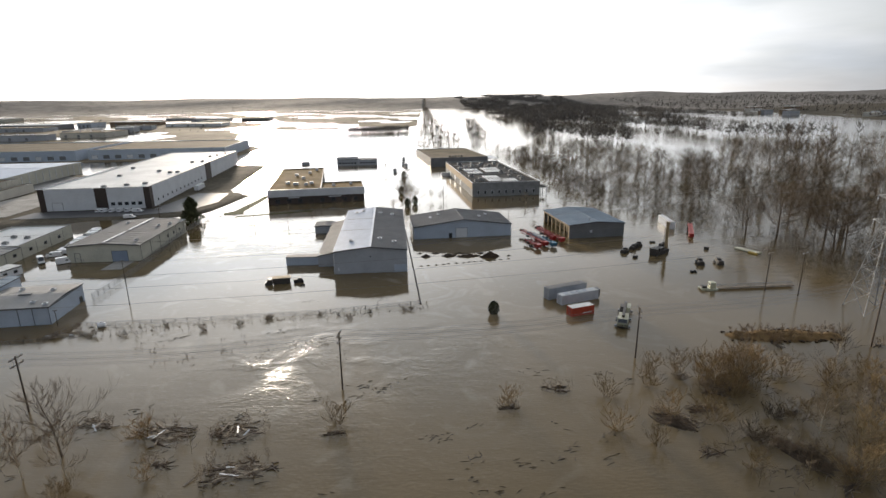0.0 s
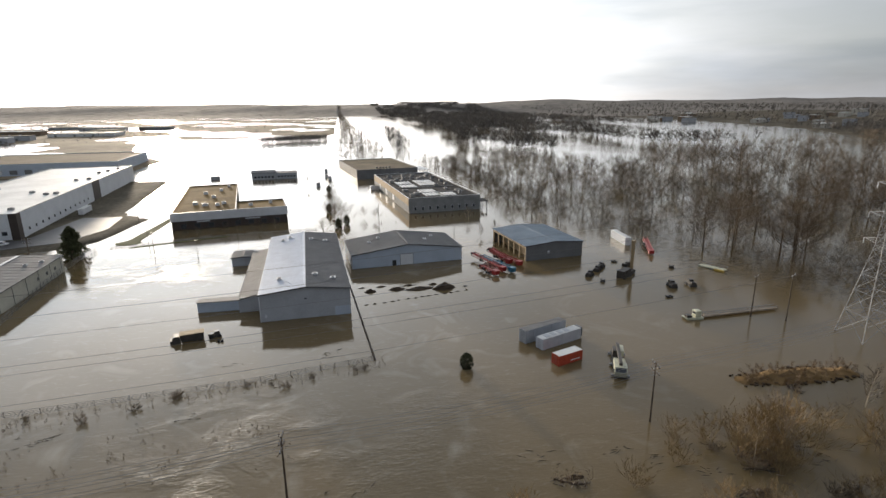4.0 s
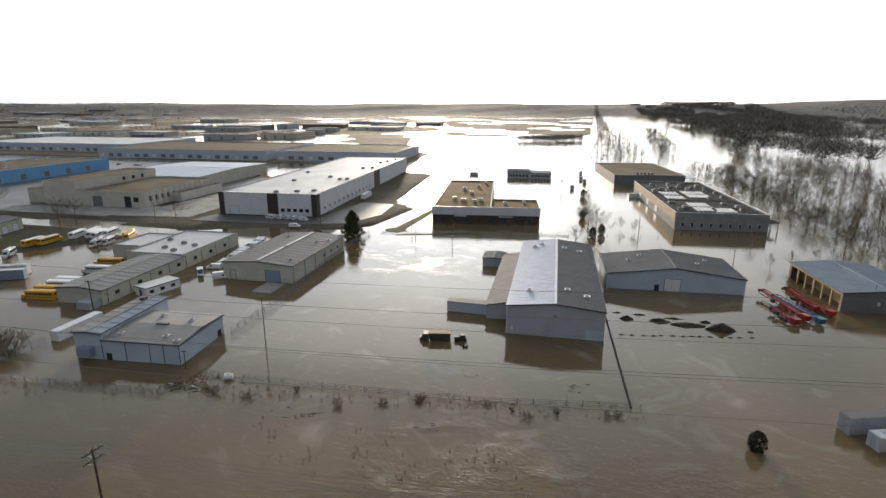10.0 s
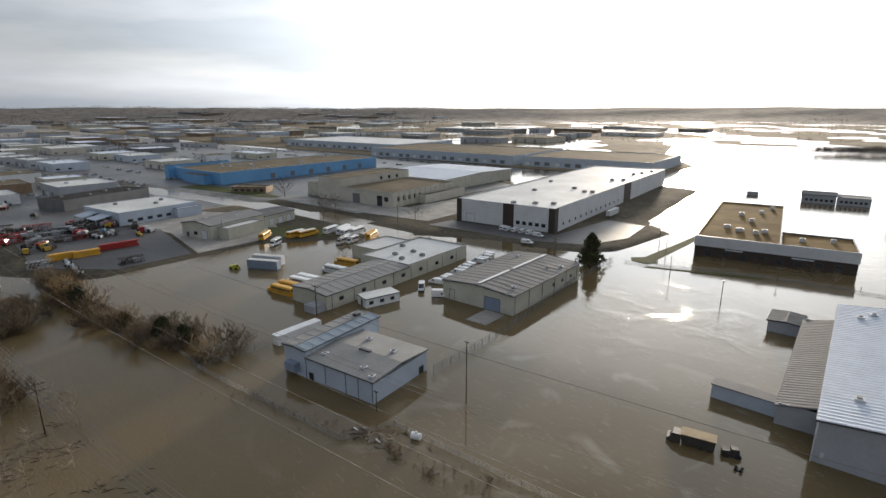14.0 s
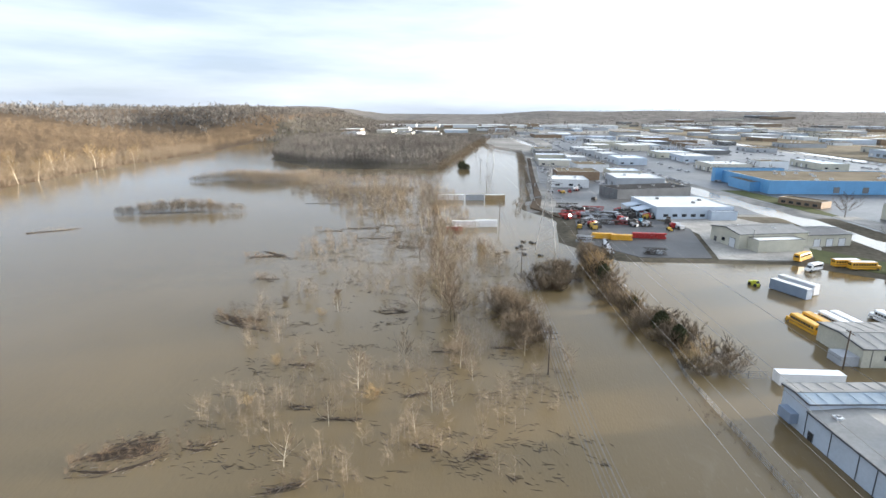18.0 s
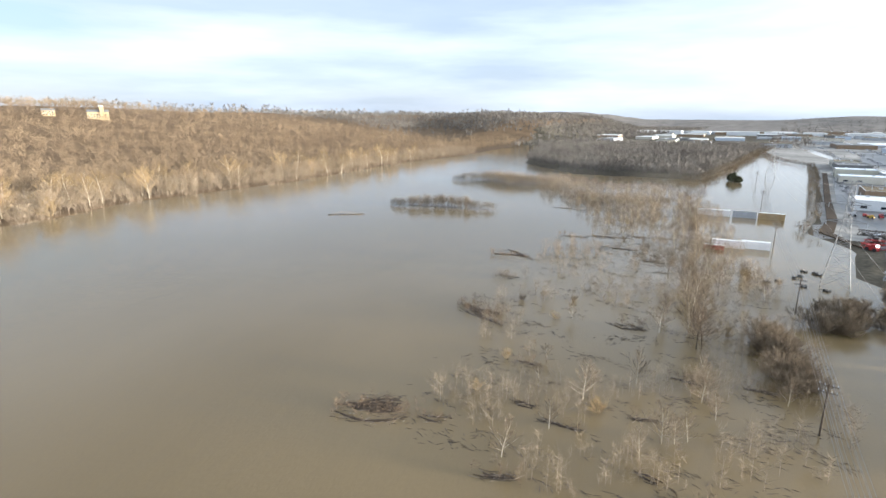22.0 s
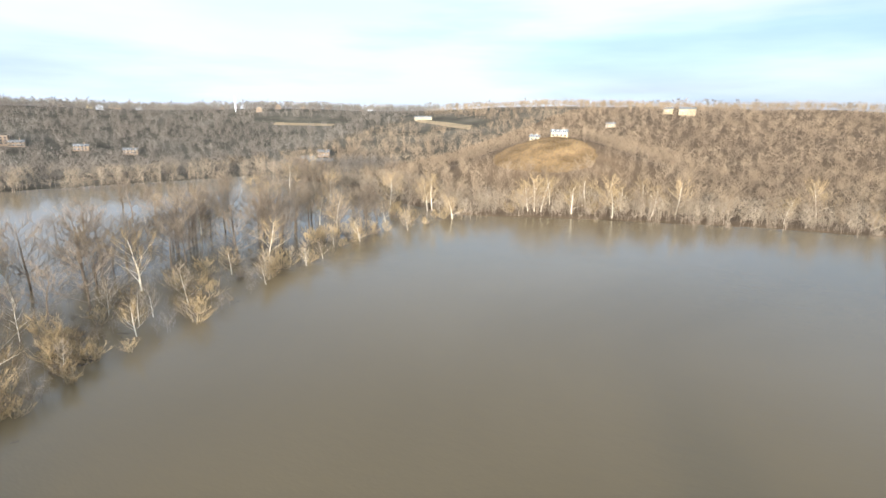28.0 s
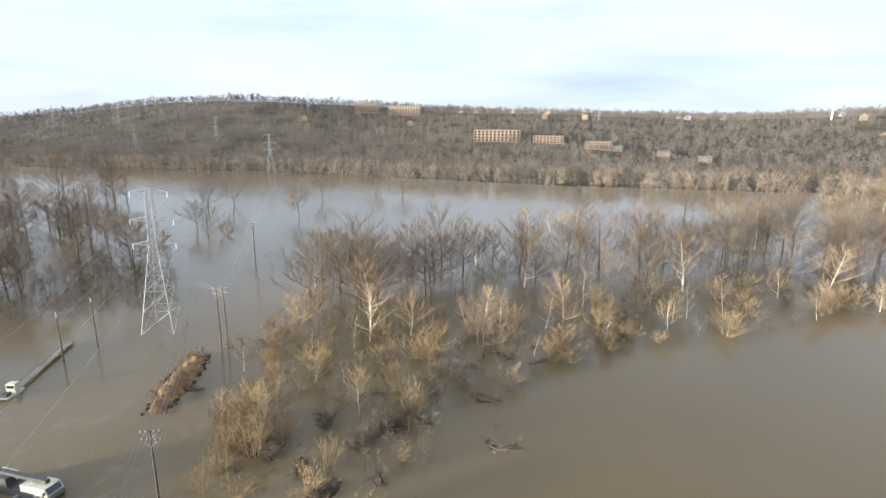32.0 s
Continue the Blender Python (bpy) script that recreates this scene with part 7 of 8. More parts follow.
for i, (x, y, sx, sy, h) in enumerate(((23, 185.5, 8, 5, 2.1), (15, 186.5, 12, 4, 0.8), (8, 187.5, 7, 4, 0.9), (-0.5, 187, 4.5, 3.5, 1.0), (-3, 191, 4, 1.4, 0.3), (3, 191, 6, 1.6, 0.35), (12, 190.5, 9, 1.5, 0.35), (20, 190, 4, 2.6, 0.5), (30, 186, 3, 2, 0.3))):
    heap(x, y, sx, sy, h, i, 5)
for i, (x, y, sx, sy, h, yaw) in enumerate(((43.8, 80.6, 10, 5.6, 0.45, -52), (60.3, 70.8, 15, 6.6, 0.5, -66), (57.5, 94, 9, 5.5, 0.4, 10), (26, 93.5, 5, 2.2, 0.3, -10), (-101, 12, 17, 6, 0.45, 115), (-158, 3, 12, 3, 0.25, 65), (-196, -6, 8, 2.5, 0.2, 90), (52, 84.5, 6, 3.5, 0.3, 20))):
    heap(x, y, sx, sy, h, 80 + i, yaw, "litter_mound", "dark mound of silt and broken twigs in the flood", "debris")
for k in range(14):
    heap(-2 + k * 2.4 + g.uniform(-0.4, 0.4), 175.6 + k * 0.5 + g.uniform(-0.2, 0.2), g.uniform(2.6, 3.6), 0.7, 0.2, 60 + k, 10)

# buses, vans and trailers round the depots
yb = school_bus(YELLOW, "yellow school bus standing in shallow flood water")
yw = school_bus(YELLOW, "yellow school bus with a white roof in flood water", WHITE_PAINT)
wb = school_bus(WHITE_PAINT, "white painted school bus parked in a row", WHITE_PAINT)
sb, vn, vh = shuttle(), van(), van("tall white panel van in flood water", True)
spots = {id(yb): ((-167.0, 157.6, 190), (-168.6, 161.6, 190), (-176.5, 191.5, 190), (-206, 222, 118), (-208.5, 224, 118), (-238.5, 188, 130)),
         id(yw): ((-233, 198, 96), (-230, 202, 95), (-186, 202, 100)),
         id(wb): ((-169, 165.8, 190), (-169.5, 169.2, 190), (-171.5, 182, 190), (-221, 217, 108), (-224, 219, 108), (-218, 217, 108), (-227, 214, 108), (-216, 221, 108)),
         id(sb): ((-231.5, 192.8, -60), (-213.5, 217.5, -72), (-209.5, 218.5, -72), (-211.5, 214.5, -72)),
         id(vh): ((-142.6, 191.0, -50), (-133.8, 186.2, 40)),
         id(vn): tuple((-138.6 - 0.62 * k + g.uniform(-0.7, 0.7), 197.5 + 3.25 * k + g.uniform(-0.3, 0.3), 190 + g.uniform(-7, 7)) for k in range(13) if k not in (3, 8)) + ((-133.5, 238, 100), (-130, 240, 96)) + ((-156, 275.5, 90), (-160, 275.5, 90), (-164, 275.2, 92), (-168, 275, 90), (-171, 275.6, 90), (-153, 276, 0), (-150, 262, 10))}
for ob in (yb, yw, wb, sb, vh, vn):
    rows = spots[id(ob)]
    for i, (x, y, yaw) in enumerate(rows):
        z = max(float(ground_h(x, y)), -0.12) if ob is not yb else max(float(ground_h(x, y)), -0.45)
        m = pose(x, y, z, 0, 0, yaw)
        if i == 0:
            ob.matrix_world = m
        else:
            copy_thing(ob, m)
tr = box_trailer(12.5, DOOR_BLUE, "blue-grey trailer standing in the bus yard flood", -206.5, 164.5, 0.2, 27, 3.3)
part("landing_leg", rods([((1.5, -0.8, -1.2), (1.5, -0.8, 0), 0.12), ((1.5, 0.8, -1.2), (1.5, 0.8, 0), 0.12)]), STEEL, tr)
tr2 = box_trailer(12.5, PALE_GREY, "white trailer standing in the bus yard flood", -211, 169, 0.2, 27, 3.3)
machine(-209, 160, 27, "lime yellow yard tractor with a scoop in the flood", 0.9, True, LIME, "yard_tractor")
tk = thing("white_tank", "white plastic tank washed against the fence", "tank", -85.2, 129.4, 0, 20)
part("tank_body", rods([((-0.9, 0, 0.5), (0.9, 0, 0.5), 0.7, 0.65)], 10), WHITE_PAINT, tk)
part("cap", rods([((0, 0, 1.1), (0, 0, 1.4), 0.25)], 8), PALE_TRIM, tk)
# lorries parked by the big warehouse and on the flooded street
box_trailer(14, WHITE_PAINT, "white box trailer backed against the big warehouse", -146, 340, 1.2, 96, 2.9)
for x, y, yaw in ((-20, 505, 92), (-19, 470, 92), (-16, 455, 96), (-110, 480, 10), (-24, 420, 90), (12, 398, 10), (16, 398, 10)):
    ob = box_trailer(7, GREY_PAINT if x < -15 else WHITE_PAINT, "stranded box lorry on the drowned street", x, y, -0.3, yaw, 2.8, False, "box_lorry")
# ---------------------------------------------------------------- poles, wires, pylons and fences
def utility_pole(x, y, h, yaw=90, arms=2, label="wooden utility pole with crossarms standing in the flood"):
    ob = thing("utility_pole", label, "utility pole", x, y, 0, yaw, "power line poles")
    pole = part("pole", rods([((0, 0, -2), (0, 0, h), 0.19, 0.13)], 8), POLE_WOOD, ob)
    for k in range(arms):
        z = h - 0.5 - k * 1.3
        arm = part("crossarm", boxes((-1.5, 1.5, -0.09, 0.09, z, z + 0.18)), POLE_WOOD, ob)
        part("insulators", rods([((q, 0, z + 0.18), (q, 0, z + 0.5), 0.07, 0.05) for q in (-1.35, -0.6, 0.6, 1.35)]), PALE_TRIM, arm)
        part("brace", rods([((-1.0, 0.12, z), (0, 0.15, z - 0.9), 0.03), ((1.0, 0.12, z), (0, 0.15, z - 0.9), 0.03)]), STEEL, arm)
    return ob


def span(points, sag, r=0.035, name="power_cable", label="aluminium power cable sagging between supports"):
    """One cable hung through the points given."""
    bm, prev = bmesh.new(), None
    for i, (p, q) in enumerate(zip(points, points[1:])):
        p, q = Vector(p), Vector(q)
        turn = (q - p).to_track_quat("Z", "Y").to_matrix()
        for k in range(0 if i == 0 else 1, 13):
            t = k / 12
            c = p.lerp(q, t) - Vector((0, 0, sag * 4 * t * (1 - t)))
            ring = [bm.verts.new(c + turn @ Vector((r * math.cos(2.0944 * j), r * math.sin(2.0944 * j), 0))) for j in range(3)]
            if prev:
                for j in range(3):
                    bm.faces.new((prev[j], prev[(j + 1) % 3], ring[(j + 1) % 3], ring[j]))
            prev = ring
    ob = part(name, bm, WIRE, None)
    return tagged(ob, label, "cable", "overhead cables")


LINE = [(118, 118, 13.5), (46, 105, 12.0), (-17.8, 95, 12.5), (-76.3, 90, 11.6), (-137, 85.6, 10.4), (-207, 82, 11), (-300, 74, 11), (-420, 64, 11), (-560, 54, 11), (-760, 40, 11)]
for x, y, h in LINE[1:]:
    utility_pole(x, y, h, 84 if x > -200 else 88, 2)
for q in (-1.35, -0.6, 0.6, 1.35):
    for dz in (0.0, -1.3):
        span([(x, y + q, h + dz) for x, y, h in LINE], 1.3, 0.026)
utility_pole(102.3, 107.4, 16.5, 60, 2)
utility_pole(104.2, 109.5, 15.5, 60, 2)
utility_pole(107.5, 140, 13.2, 30, 1)
utility_pole(100.5, 144.5, 12, 30, 1)
utility_pole(181.5, 114.5, 18, 60, 2)
utility_pole(-124, 245, 10, 0, 2, "wooden utility pole beside the depot road")
utility_pole(-147, 152.2, 9.5, 0, 1, "wooden utility pole at the corner of the bus depot")
for q in (-1.3, 0, 1.3):
    span([(103, 108 + q, 15.8), (181.5, 114.5 + q, 17.5), (420, 135 + q, 18)], 3.0, 0.018)
    span([(118, 118 + q, 13.5), (103, 108 + q, 15.5)], 0.5, 0.018)


def pylon(x, y, h, yaw, base=8.5, label="tall lattice steel transmission pylon standing in the flood"):
    ob = thing("pylon", label, "pylon", x, y, max(0.0, float(ground_h(x, y))), yaw, "transmission pylons")
    waist, neck = h * 0.60, 1.1

    def corner(z, sx, sy):
        w = (base / 2) * (1 - z / waist) + neck * (z / waist) if z < waist else neck * (1 - 0.45 * (z - waist) / (h - waist))
        return Vector((sx * w, sy * w, z))
    for sx in (-1, 1):
        for sy in (-1, 1):
            part("leg", rods([(corner(-2, sx, sy), corner(waist, sx, sy), 0.12, 0.09), (corner(waist, sx, sy), corner(h, sx, sy), 0.09, 0.06)]), STEEL, ob)
    levels = [0, h * 0.16, h * 0.30, h * 0.41, h * 0.50, h * 0.57, waist] + [waist + (h - waist) * k / 6 for k in range(1, 7)]
    for side in range(4):
        a, b = [((-1, -1), (1, -1)), ((1, -1), (1, 1)), ((1, 1), (-1, 1)), ((-1, 1), (-1, -1))][side]
        items = []
        for z0, z1 in zip(levels, levels[1:]):
            items += [(corner(z0, *a), corner(z1, *b), 0.055), (corner(z0, *b), corner(z1, *a), 0.055), (corner(z1, *a), corner(z1, *b), 0.05)]
        tagged(part("bracing", rods(items, 4), STEEL, ob), kind="stuff")
    for z in (waist + 0.5, waist + (h - waist) * 0.45, h - 1.2):
        for s_ in (-1, 1):
            ln = 5.6 if z < h - 3 else 4.8
            tip = Vector((s_ * ln, 0, z + 0.3))
            arm = part("crossarm", rods([(corner(z, s_, -1), tip, 0.07), (corner(z, s_, 1), tip, 0.07), (corner(z + 1.2, s_, -1), tip, 0.06), (corner(z + 1.2, s_, 1), tip, 0.06)], 4), STEEL, ob)
            part("insulator_string", rods([(tip, tip - Vector((0, 0, 1.5)), 0.1)]), PALE_TRIM, arm)
    return ob


PYLONS = [(-640, 62, 36, 88), (-247, 93.5, 36, 86), (118.8, 127.8, 39, 84), (580, 168, 42, 84), (860, 409, 40, 60)]
for x, y, h, yaw in PYLONS:
    pylon(x, y, h, yaw)
for x, y, h, yaw in ((1011, 488, 44, 60), (1137, 656, 44, 60), (900, 300, 40, 60), (1063, 165, 40, 40), (813, -317, 34, 30), (15, 640, 34, 90), (60, 640, 34, 90)):
    pylon(x, y, h, yaw, label="distant lattice steel transmission pylon")
for lev in (0.62, 0.78, 0.97):
    for s_ in (-5.4, 5.4):
        span([(x, y + s_, h * lev - 0.8) for x, y, h, yaw in PYLONS[:4]], 7.0, 0.028)


def fence(points, h=1.3, gap=3.0, label="chain-link fence with steel posts half under water"):
    ob = thing("chain_fence", label, "fence", 0, 0, 0)
    for (ax, ay), (bx, by) in zip(points, points[1:]):
        n = max(1, int(math.hypot(bx - ax, by - ay) / gap))
        for k in range(n):
            x, y = ax + (bx - ax) * k / n, ay + (by - ay) * k / n
            part("post", rods([((x, y, -1.2), (x, y, h), 0.06)], 4), TRIM, ob)
        part("rail", rods([((ax, ay, z), (bx, by, z), 0.025) for z in (h - 0.05, h * 0.66, h * 0.36, 0.12)], 3), STEEL, ob)
        mesh = []
        m = n * 4
        for k in range(m):
            t0, t1 = k / m, (k + 1) / m
            p0, p1 = (ax + (bx - ax) * t0, ay + (by - ay) * t0), (ax + (bx - ax) * t1, ay + (by - ay) * t1)
            mesh += [((*p0, 0.0), (*p1, h - 0.05), 0.02), ((*p0, h - 0.05), (*p1, 0.0), 0.02)]
        part("wire_mesh", rods(mesh, 3), STEEL, ob)
    return ob


fence([(-230, 112), (-186, 118), (-139, 115.5), (-95, 120), (-91, 129.5), (-64, 131.2), (-30, 134.5), (-2, 140)])
fence([(-99, 149), (-100, 177), (-104, 205), (-107.3, 232), (-108, 262)], 2.2)
fence([(-140, 125), (-140.5, 133)], 1.8)
fence([(-104, 264), (-60, 277), (-20, 280)], 0.8, 4.0)
# drowned boom of logs between the two sheds
bo = thing("log_boom", "dark line of logs and weed floating beside the warehouse", "log boom", 0, 0, 0)
for k in range(30):
    t0, t1 = k / 30, (k + 0.97) / 30
    ax, ay, bx, by = -9.7, 231, -2.2, 140
    part("log", rods([((ax + (bx - ax) * t0, ay + (by - ay) * t0, 0.12), (ax + (bx - ax) * t1, ay + (by - ay) * t1, 0.12), 0.24, 0.22)]), DRIFT, bo)


def lamp_post(x, y, h, head=True, label="tall steel yard light mast rising from the flood"):
    ob = thing("light_mast", label, "light mast", x, y, max(-0.3, float(ground_h(x, y))), 0, "yard lights")
    part("mast", rods([((0, 0, -2), (0, 0, h), 0.14, 0.09)], 6), POLE_WOOD, ob)
    if head:
        part("lamp_head", boxes((-0.5, 0.5, -0.15, 0.15, h, h + 0.22)), TRIM, ob)


lamp_post(-86, 144.6, 13.5)
lamp_post(-97.2, 130.6, 4.5, label="short yard light beside the yard building")
lamp_post(-63, 237, 8)
lamp_post(-84, 254.6, 8)
lamp_post(-95, 282, 9)
lamp_post(-104, 300, 9)
lamp_post(-55, 275, 5)
lamp_post(-222, 256, 9)
lamp_post(95, 262, 9)
lamp_post(40, 250, 6)
lamp_post(9.5, 283, 11.5, False, "bare flagpole standing in the flood")
for k in range(14):
    lamp_post(-40 + k * 7.3, 283 + 0.7 * k, 1.2, False, "thin marker post showing above the flood")
# islands of kerb and lawn in the flooded car park
def kerb_island(points, name="kerb_island"):
    ob = thing(name, "grassy kerbed island just above the flood", "kerb island", 0, 0, 0)
    bm = bmesh.new()
    lo = [bm.verts.new((x, y, -0.6)) for x, y in points]
    hi = [bm.verts.new((x, y, 0.14)) for x, y in points]
    bm.faces.new(hi)
    for k in range(len(points)):
        j = (k + 1) % len(points)
        bm.faces.new((lo[k], lo[j], hi[j], hi[k]))
    part("turf", bm, GRASS, ob)
kerb_island([(-103, 268), (-97, 267), (-94, 271), (-96, 275), (-95, 300), (-94, 330), (-97, 330), (-99, 300), (-101, 276), (-105, 272)])
kerb_island([(-96, 262), (-60, 274), (-59, 276), (-95, 264)])
kerb_island([(-200, 251), (-186, 252), (-184, 255), (-190, 258), (-201, 256)])
# ---------------------------------------------------------------- lots, roads and the western estate
def slab(name, pts, z, material, label, category):
    bm = bmesh.new()
    hi = [bm.verts.new((x, y, z)) for x, y in pts]
    lo = [bm.verts.new((x, y, z - 0.5)) for x, y in pts]
    bm.faces.new(hi)
    for k in range(len(pts)):
        j = (k + 1) % len(pts)
        bm.faces.new((lo[k], lo[j], hi[j], hi[k]))
    return tagged(part(name, bm, material), label, category, kind="structure")


slab("gravel_yard", [(-238, 130), (-263, 110), (-312, 114), (-330, 150), (-296, 168), (-286, 166), (-240, 158)], 0.82, ASPHALT, "dark wet gravel storage yard", "yard")
slab("concrete_yard", [(-239, 160), (-285, 168), (-326, 160), (-332, 200), (-290, 224), (-252, 205), (-240, 190)], 0.80, CONCRETE, "pale concrete forecourt between the halls", "yard")
slab("factory_apron", [(-250, 262), (-212, 268), (-214, 300), (-232, 420), (-246, 408), (-248, 290), (-298, 276), (-340, 270), (-340, 258)], 0.84, CONCRETE, "worn concrete apron round the panelled factory", "yard")
slab("warehouse_lot", [(-206, 262), (-150, 266), (-126, 276), (-118, 300), (-122, 330), (-142, 332), (-146, 284), (-204, 278)], 0.83, ASPHALT, "wet asphalt lot before the big warehouse", "car park")
slab("estate_paving", [(-338, 112), (-470, 106), (-700, 114), (-890, 124), (-890, 126), (-534, 190), (-400, 211), (-340, 222)], 0.745, PAVING, "worn wet paving between the estate units", "paving")
slab("estate_paving", [(-256, 258), (-330, 256), (-400, 240), (-534, 217), (-900, 156), (-1150, 170), (-1150, 486), (-430, 486), (-342, 452), (-256, 410)], 0.745, PAVING, "worn wet paving between the estate units", "paving")
slab("green_verge", [(-262, 205), (-240, 196), (-222, 214), (-238, 226)], 0.81, GRASS, "damp green verge beside the bus yard", "verge")
slab("green_verge", [(-440, 236), (-350, 252), (-330, 262), (-400, 262), (-440, 252)], 0.81, GRASS, "damp green verge beside the blue factory", "verge")
slab("green_verge", [(-330, 262), (-300, 262), (-300, 274), (-330, 272)], 0.82, GRASS, "damp green verge beside the factory", "verge")
slab("far_bank", [(-313, 108), (-345, 92), (-390, 97), (-470, 99), (-700, 106), (-700, 110), (-470, 103), (-388, 102), (-345, 98)], 1.3, MUD, "low earth dike along the drowned canal", "dike")


def beam_stack(x, y, yaw, ln, paint, label):
    ob = thing("beam_stack", label, "steel stack", x, y, 0.8, yaw, "painted steel stacks")
    for k in range(4):
        for j in range(3 - k // 2):
            part("beam", boxes((0.3 * (k % 2), ln - 0.4 * (k % 3), -1.5 + j * 1.05, -0.6 + j * 1.05, 0.05 + k * 0.62, 0.6 + k * 0.62)), paint, ob)
    for q in (0.15, 0.5, 0.85):
        part("bearer", boxes((ln * q - 0.1, ln * q + 0.1, -1.7, 1.7, -0.15, 0.05)), DRIFT, ob)


beam_stack(-270.5, 116, 88, 9.5, YELLOW, "stack of yellow painted steel sections on bearers")
beam_stack(-268.5, 124, 88, 9.5, YELLOW, "stack of yellow painted steel sections on bearers")
beam_stack(-273.5, 134.5, 88, 15, RED, "stack of deep red painted steel sections on bearers")
for k in range(62):
    x, y = g.uniform(-342, -288), g.choice([114, 121, 140, 147, 154, 161]) + g.normal(0, 1.2)
    if k > 46:
        x, y = g.uniform(-470, -340), g.uniform(104, 140)
    paint = (DARK_PAINT, GREY_PAINT, DARK_PAINT, DARK_PAINT, GREY_PAINT, STEEL_BLUE, DULL_YELLOW, RED)[g.randint(8)]
    machine(x, y, g.uniform(0, 180), "used yard machine parked in crowded rows", g.uniform(0.9, 1.5), g.rand() < 0.6, paint, "yard_machine")
for k in range(9):
    machine(-262 + 2.5 * k, 118 + 3.0 * g.rand(), 90 * g.rand(), "low trailer chassis parked on the yard edge", 0.7, False, GREY_PAINT, "trailer_chassis")


def scrap_pile(x, y, yaw, ln, paint, label, seed):
    """Lattice sections, drums and bars stacked on the storage yard."""
    r = np.random.RandomState(seed)
    ob = thing("scrap_pile", label, "scrap pile", x, y, 0.75, yaw, "scrap rows on the storage yard")
    h = r.uniform(1.6, 2.8)
    rails = [((-ln / 2, b, z), (ln / 2, b, z), 0.13) for b in (-1.1, 1.1) for z in (0.15, h)]
    for k in range(int(ln / 1.2)):
        a = -ln / 2 + 1.2 * k
        rails += [((a, b, 0.15), (a + 1.2, b, h), 0.08) for b in (-1.1, 1.1)] + [((a, -1.1, h), (a + 0.6, 1.1, h), 0.08)]
    part("lattice", rods(rails), paint, ob)
    part("drum", rods([((-ln * 0.3, -0.7, 0.8), (-ln * 0.3, 0.7, 0.8), 0.75)], 10), DARK_PAINT, ob)
    part("crate", boxes((ln * 0.05, ln * 0.3, -0.8, 0.8, 0.02, h * 0.7)), GREY_PAINT, ob)
    part("bars", rods([((r.uniform(-ln / 2, ln / 2), r.uniform(-1.6, 1.6), r.uniform(0.1, h)), (r.uniform(-ln / 2, ln / 2), r.uniform(-1.6, 1.6), r.uniform(0.1, h + 0.6)), 0.09) for _ in range(14)]), DRIFT, ob)


for k, (x, y, ln) in enumerate(((-318, 112, 12), (-322, 120, 14), (-318, 128, 13), (-321, 137, 11), (-328, 115, 14), (-330, 124, 16), (-329, 134, 12), (-340, 118, 15), (-341, 128, 12), (-350, 114, 13),
                                (-304, 121, 10), (-303, 129, 12), (-304, 138, 14), (-300, 146, 10), (-262, 112, 8), (-244, 137, 9))):
    scrap_pile(x, y, 88 + 7 * math.sin(k * 2.1), ln, (RED, DARK_PAINT, GREY_PAINT, DARK_PAINT)[k % 4], ("red" if k % 4 == 0 else "grey" if k % 4 == 2 else "dark") + " lattice sections and drums stacked on wet gravel", 300 + k)
# floating boxes in the drowned canal
box_trailer(13, WHITE_PAINT, "white box trailer adrift in the drowned canal", -289, 50.5, -0.3, 96, 3.6)
box_trailer(11, WHITE_PAINT, "white box trailer adrift in the drowned canal", -292.6, 62, -0.3, 96, 3.6)
box_trailer(8, RED, "red skip box adrift in the drowned canal", -283, 48, -0.6, 96, 2.4, False, "red_skip")
for y, ln, m, w in ((33, 17.5, WHITE_PAINT, "white"), (51.5, 12, GREY_PAINT, "grey"), (64.3, 13, WALL_TAN, "tan")):
    box_trailer(ln, m, w + " container floating across the drowned canal", -374 - (y - 33) * 0.09, y, -0.4, 95, 3.9, False, "floating_container")
for x, y, h_ in ((-570, 36, 14), (-575, 33, 12), (-566, 40, 10)):
    evergreen(x, y, h_ * 0.6, 6.5, "dark clump of evergreens by the canal", "canal_evergreen")
for k in range(9):
    machine(g.uniform(-262, -238), g.uniform(72, 92), 180 * g.rand(), "small drowned cart under the pylon", 0.55, False, DARK_PAINT, "yard_cart")


def estate_unit(x, y, w, d, h, yaw, walls, roof, k, label):
    ob = thing("estate_unit", label, "industrial unit", x, y, max(0.4, float(ground_h(x, y))), yaw, "units of the western estate")
    flat_block(ob, 0, w, 0, d, h, walls, roof, low=-1.0, parapet=0.3, cap=PALE_TRIM if k % 2 else TRIM)
    for j in range(min(4, int(w / 9))):
        opening(ob, "door", 3 + j * 9, 6.5 + j * 9, 0, 3.6, WALL_DARK if (j + k) % 2 else WALL_WHITE)
    for j in range(min(2, int(d / 10))):
        opening(ob, "window", 3 + j * 10, 6 + j * 10, 1.4, 2.8, GLASS, side="right", w=w, d=d)
    for j in range(2):
        roof_unit(ob, w * (0.2 + 0.27 * j), d * (0.3 + 0.4 * ((j + k) % 2)), h, 2.2, 2, 1.1, PALE_TRIM)


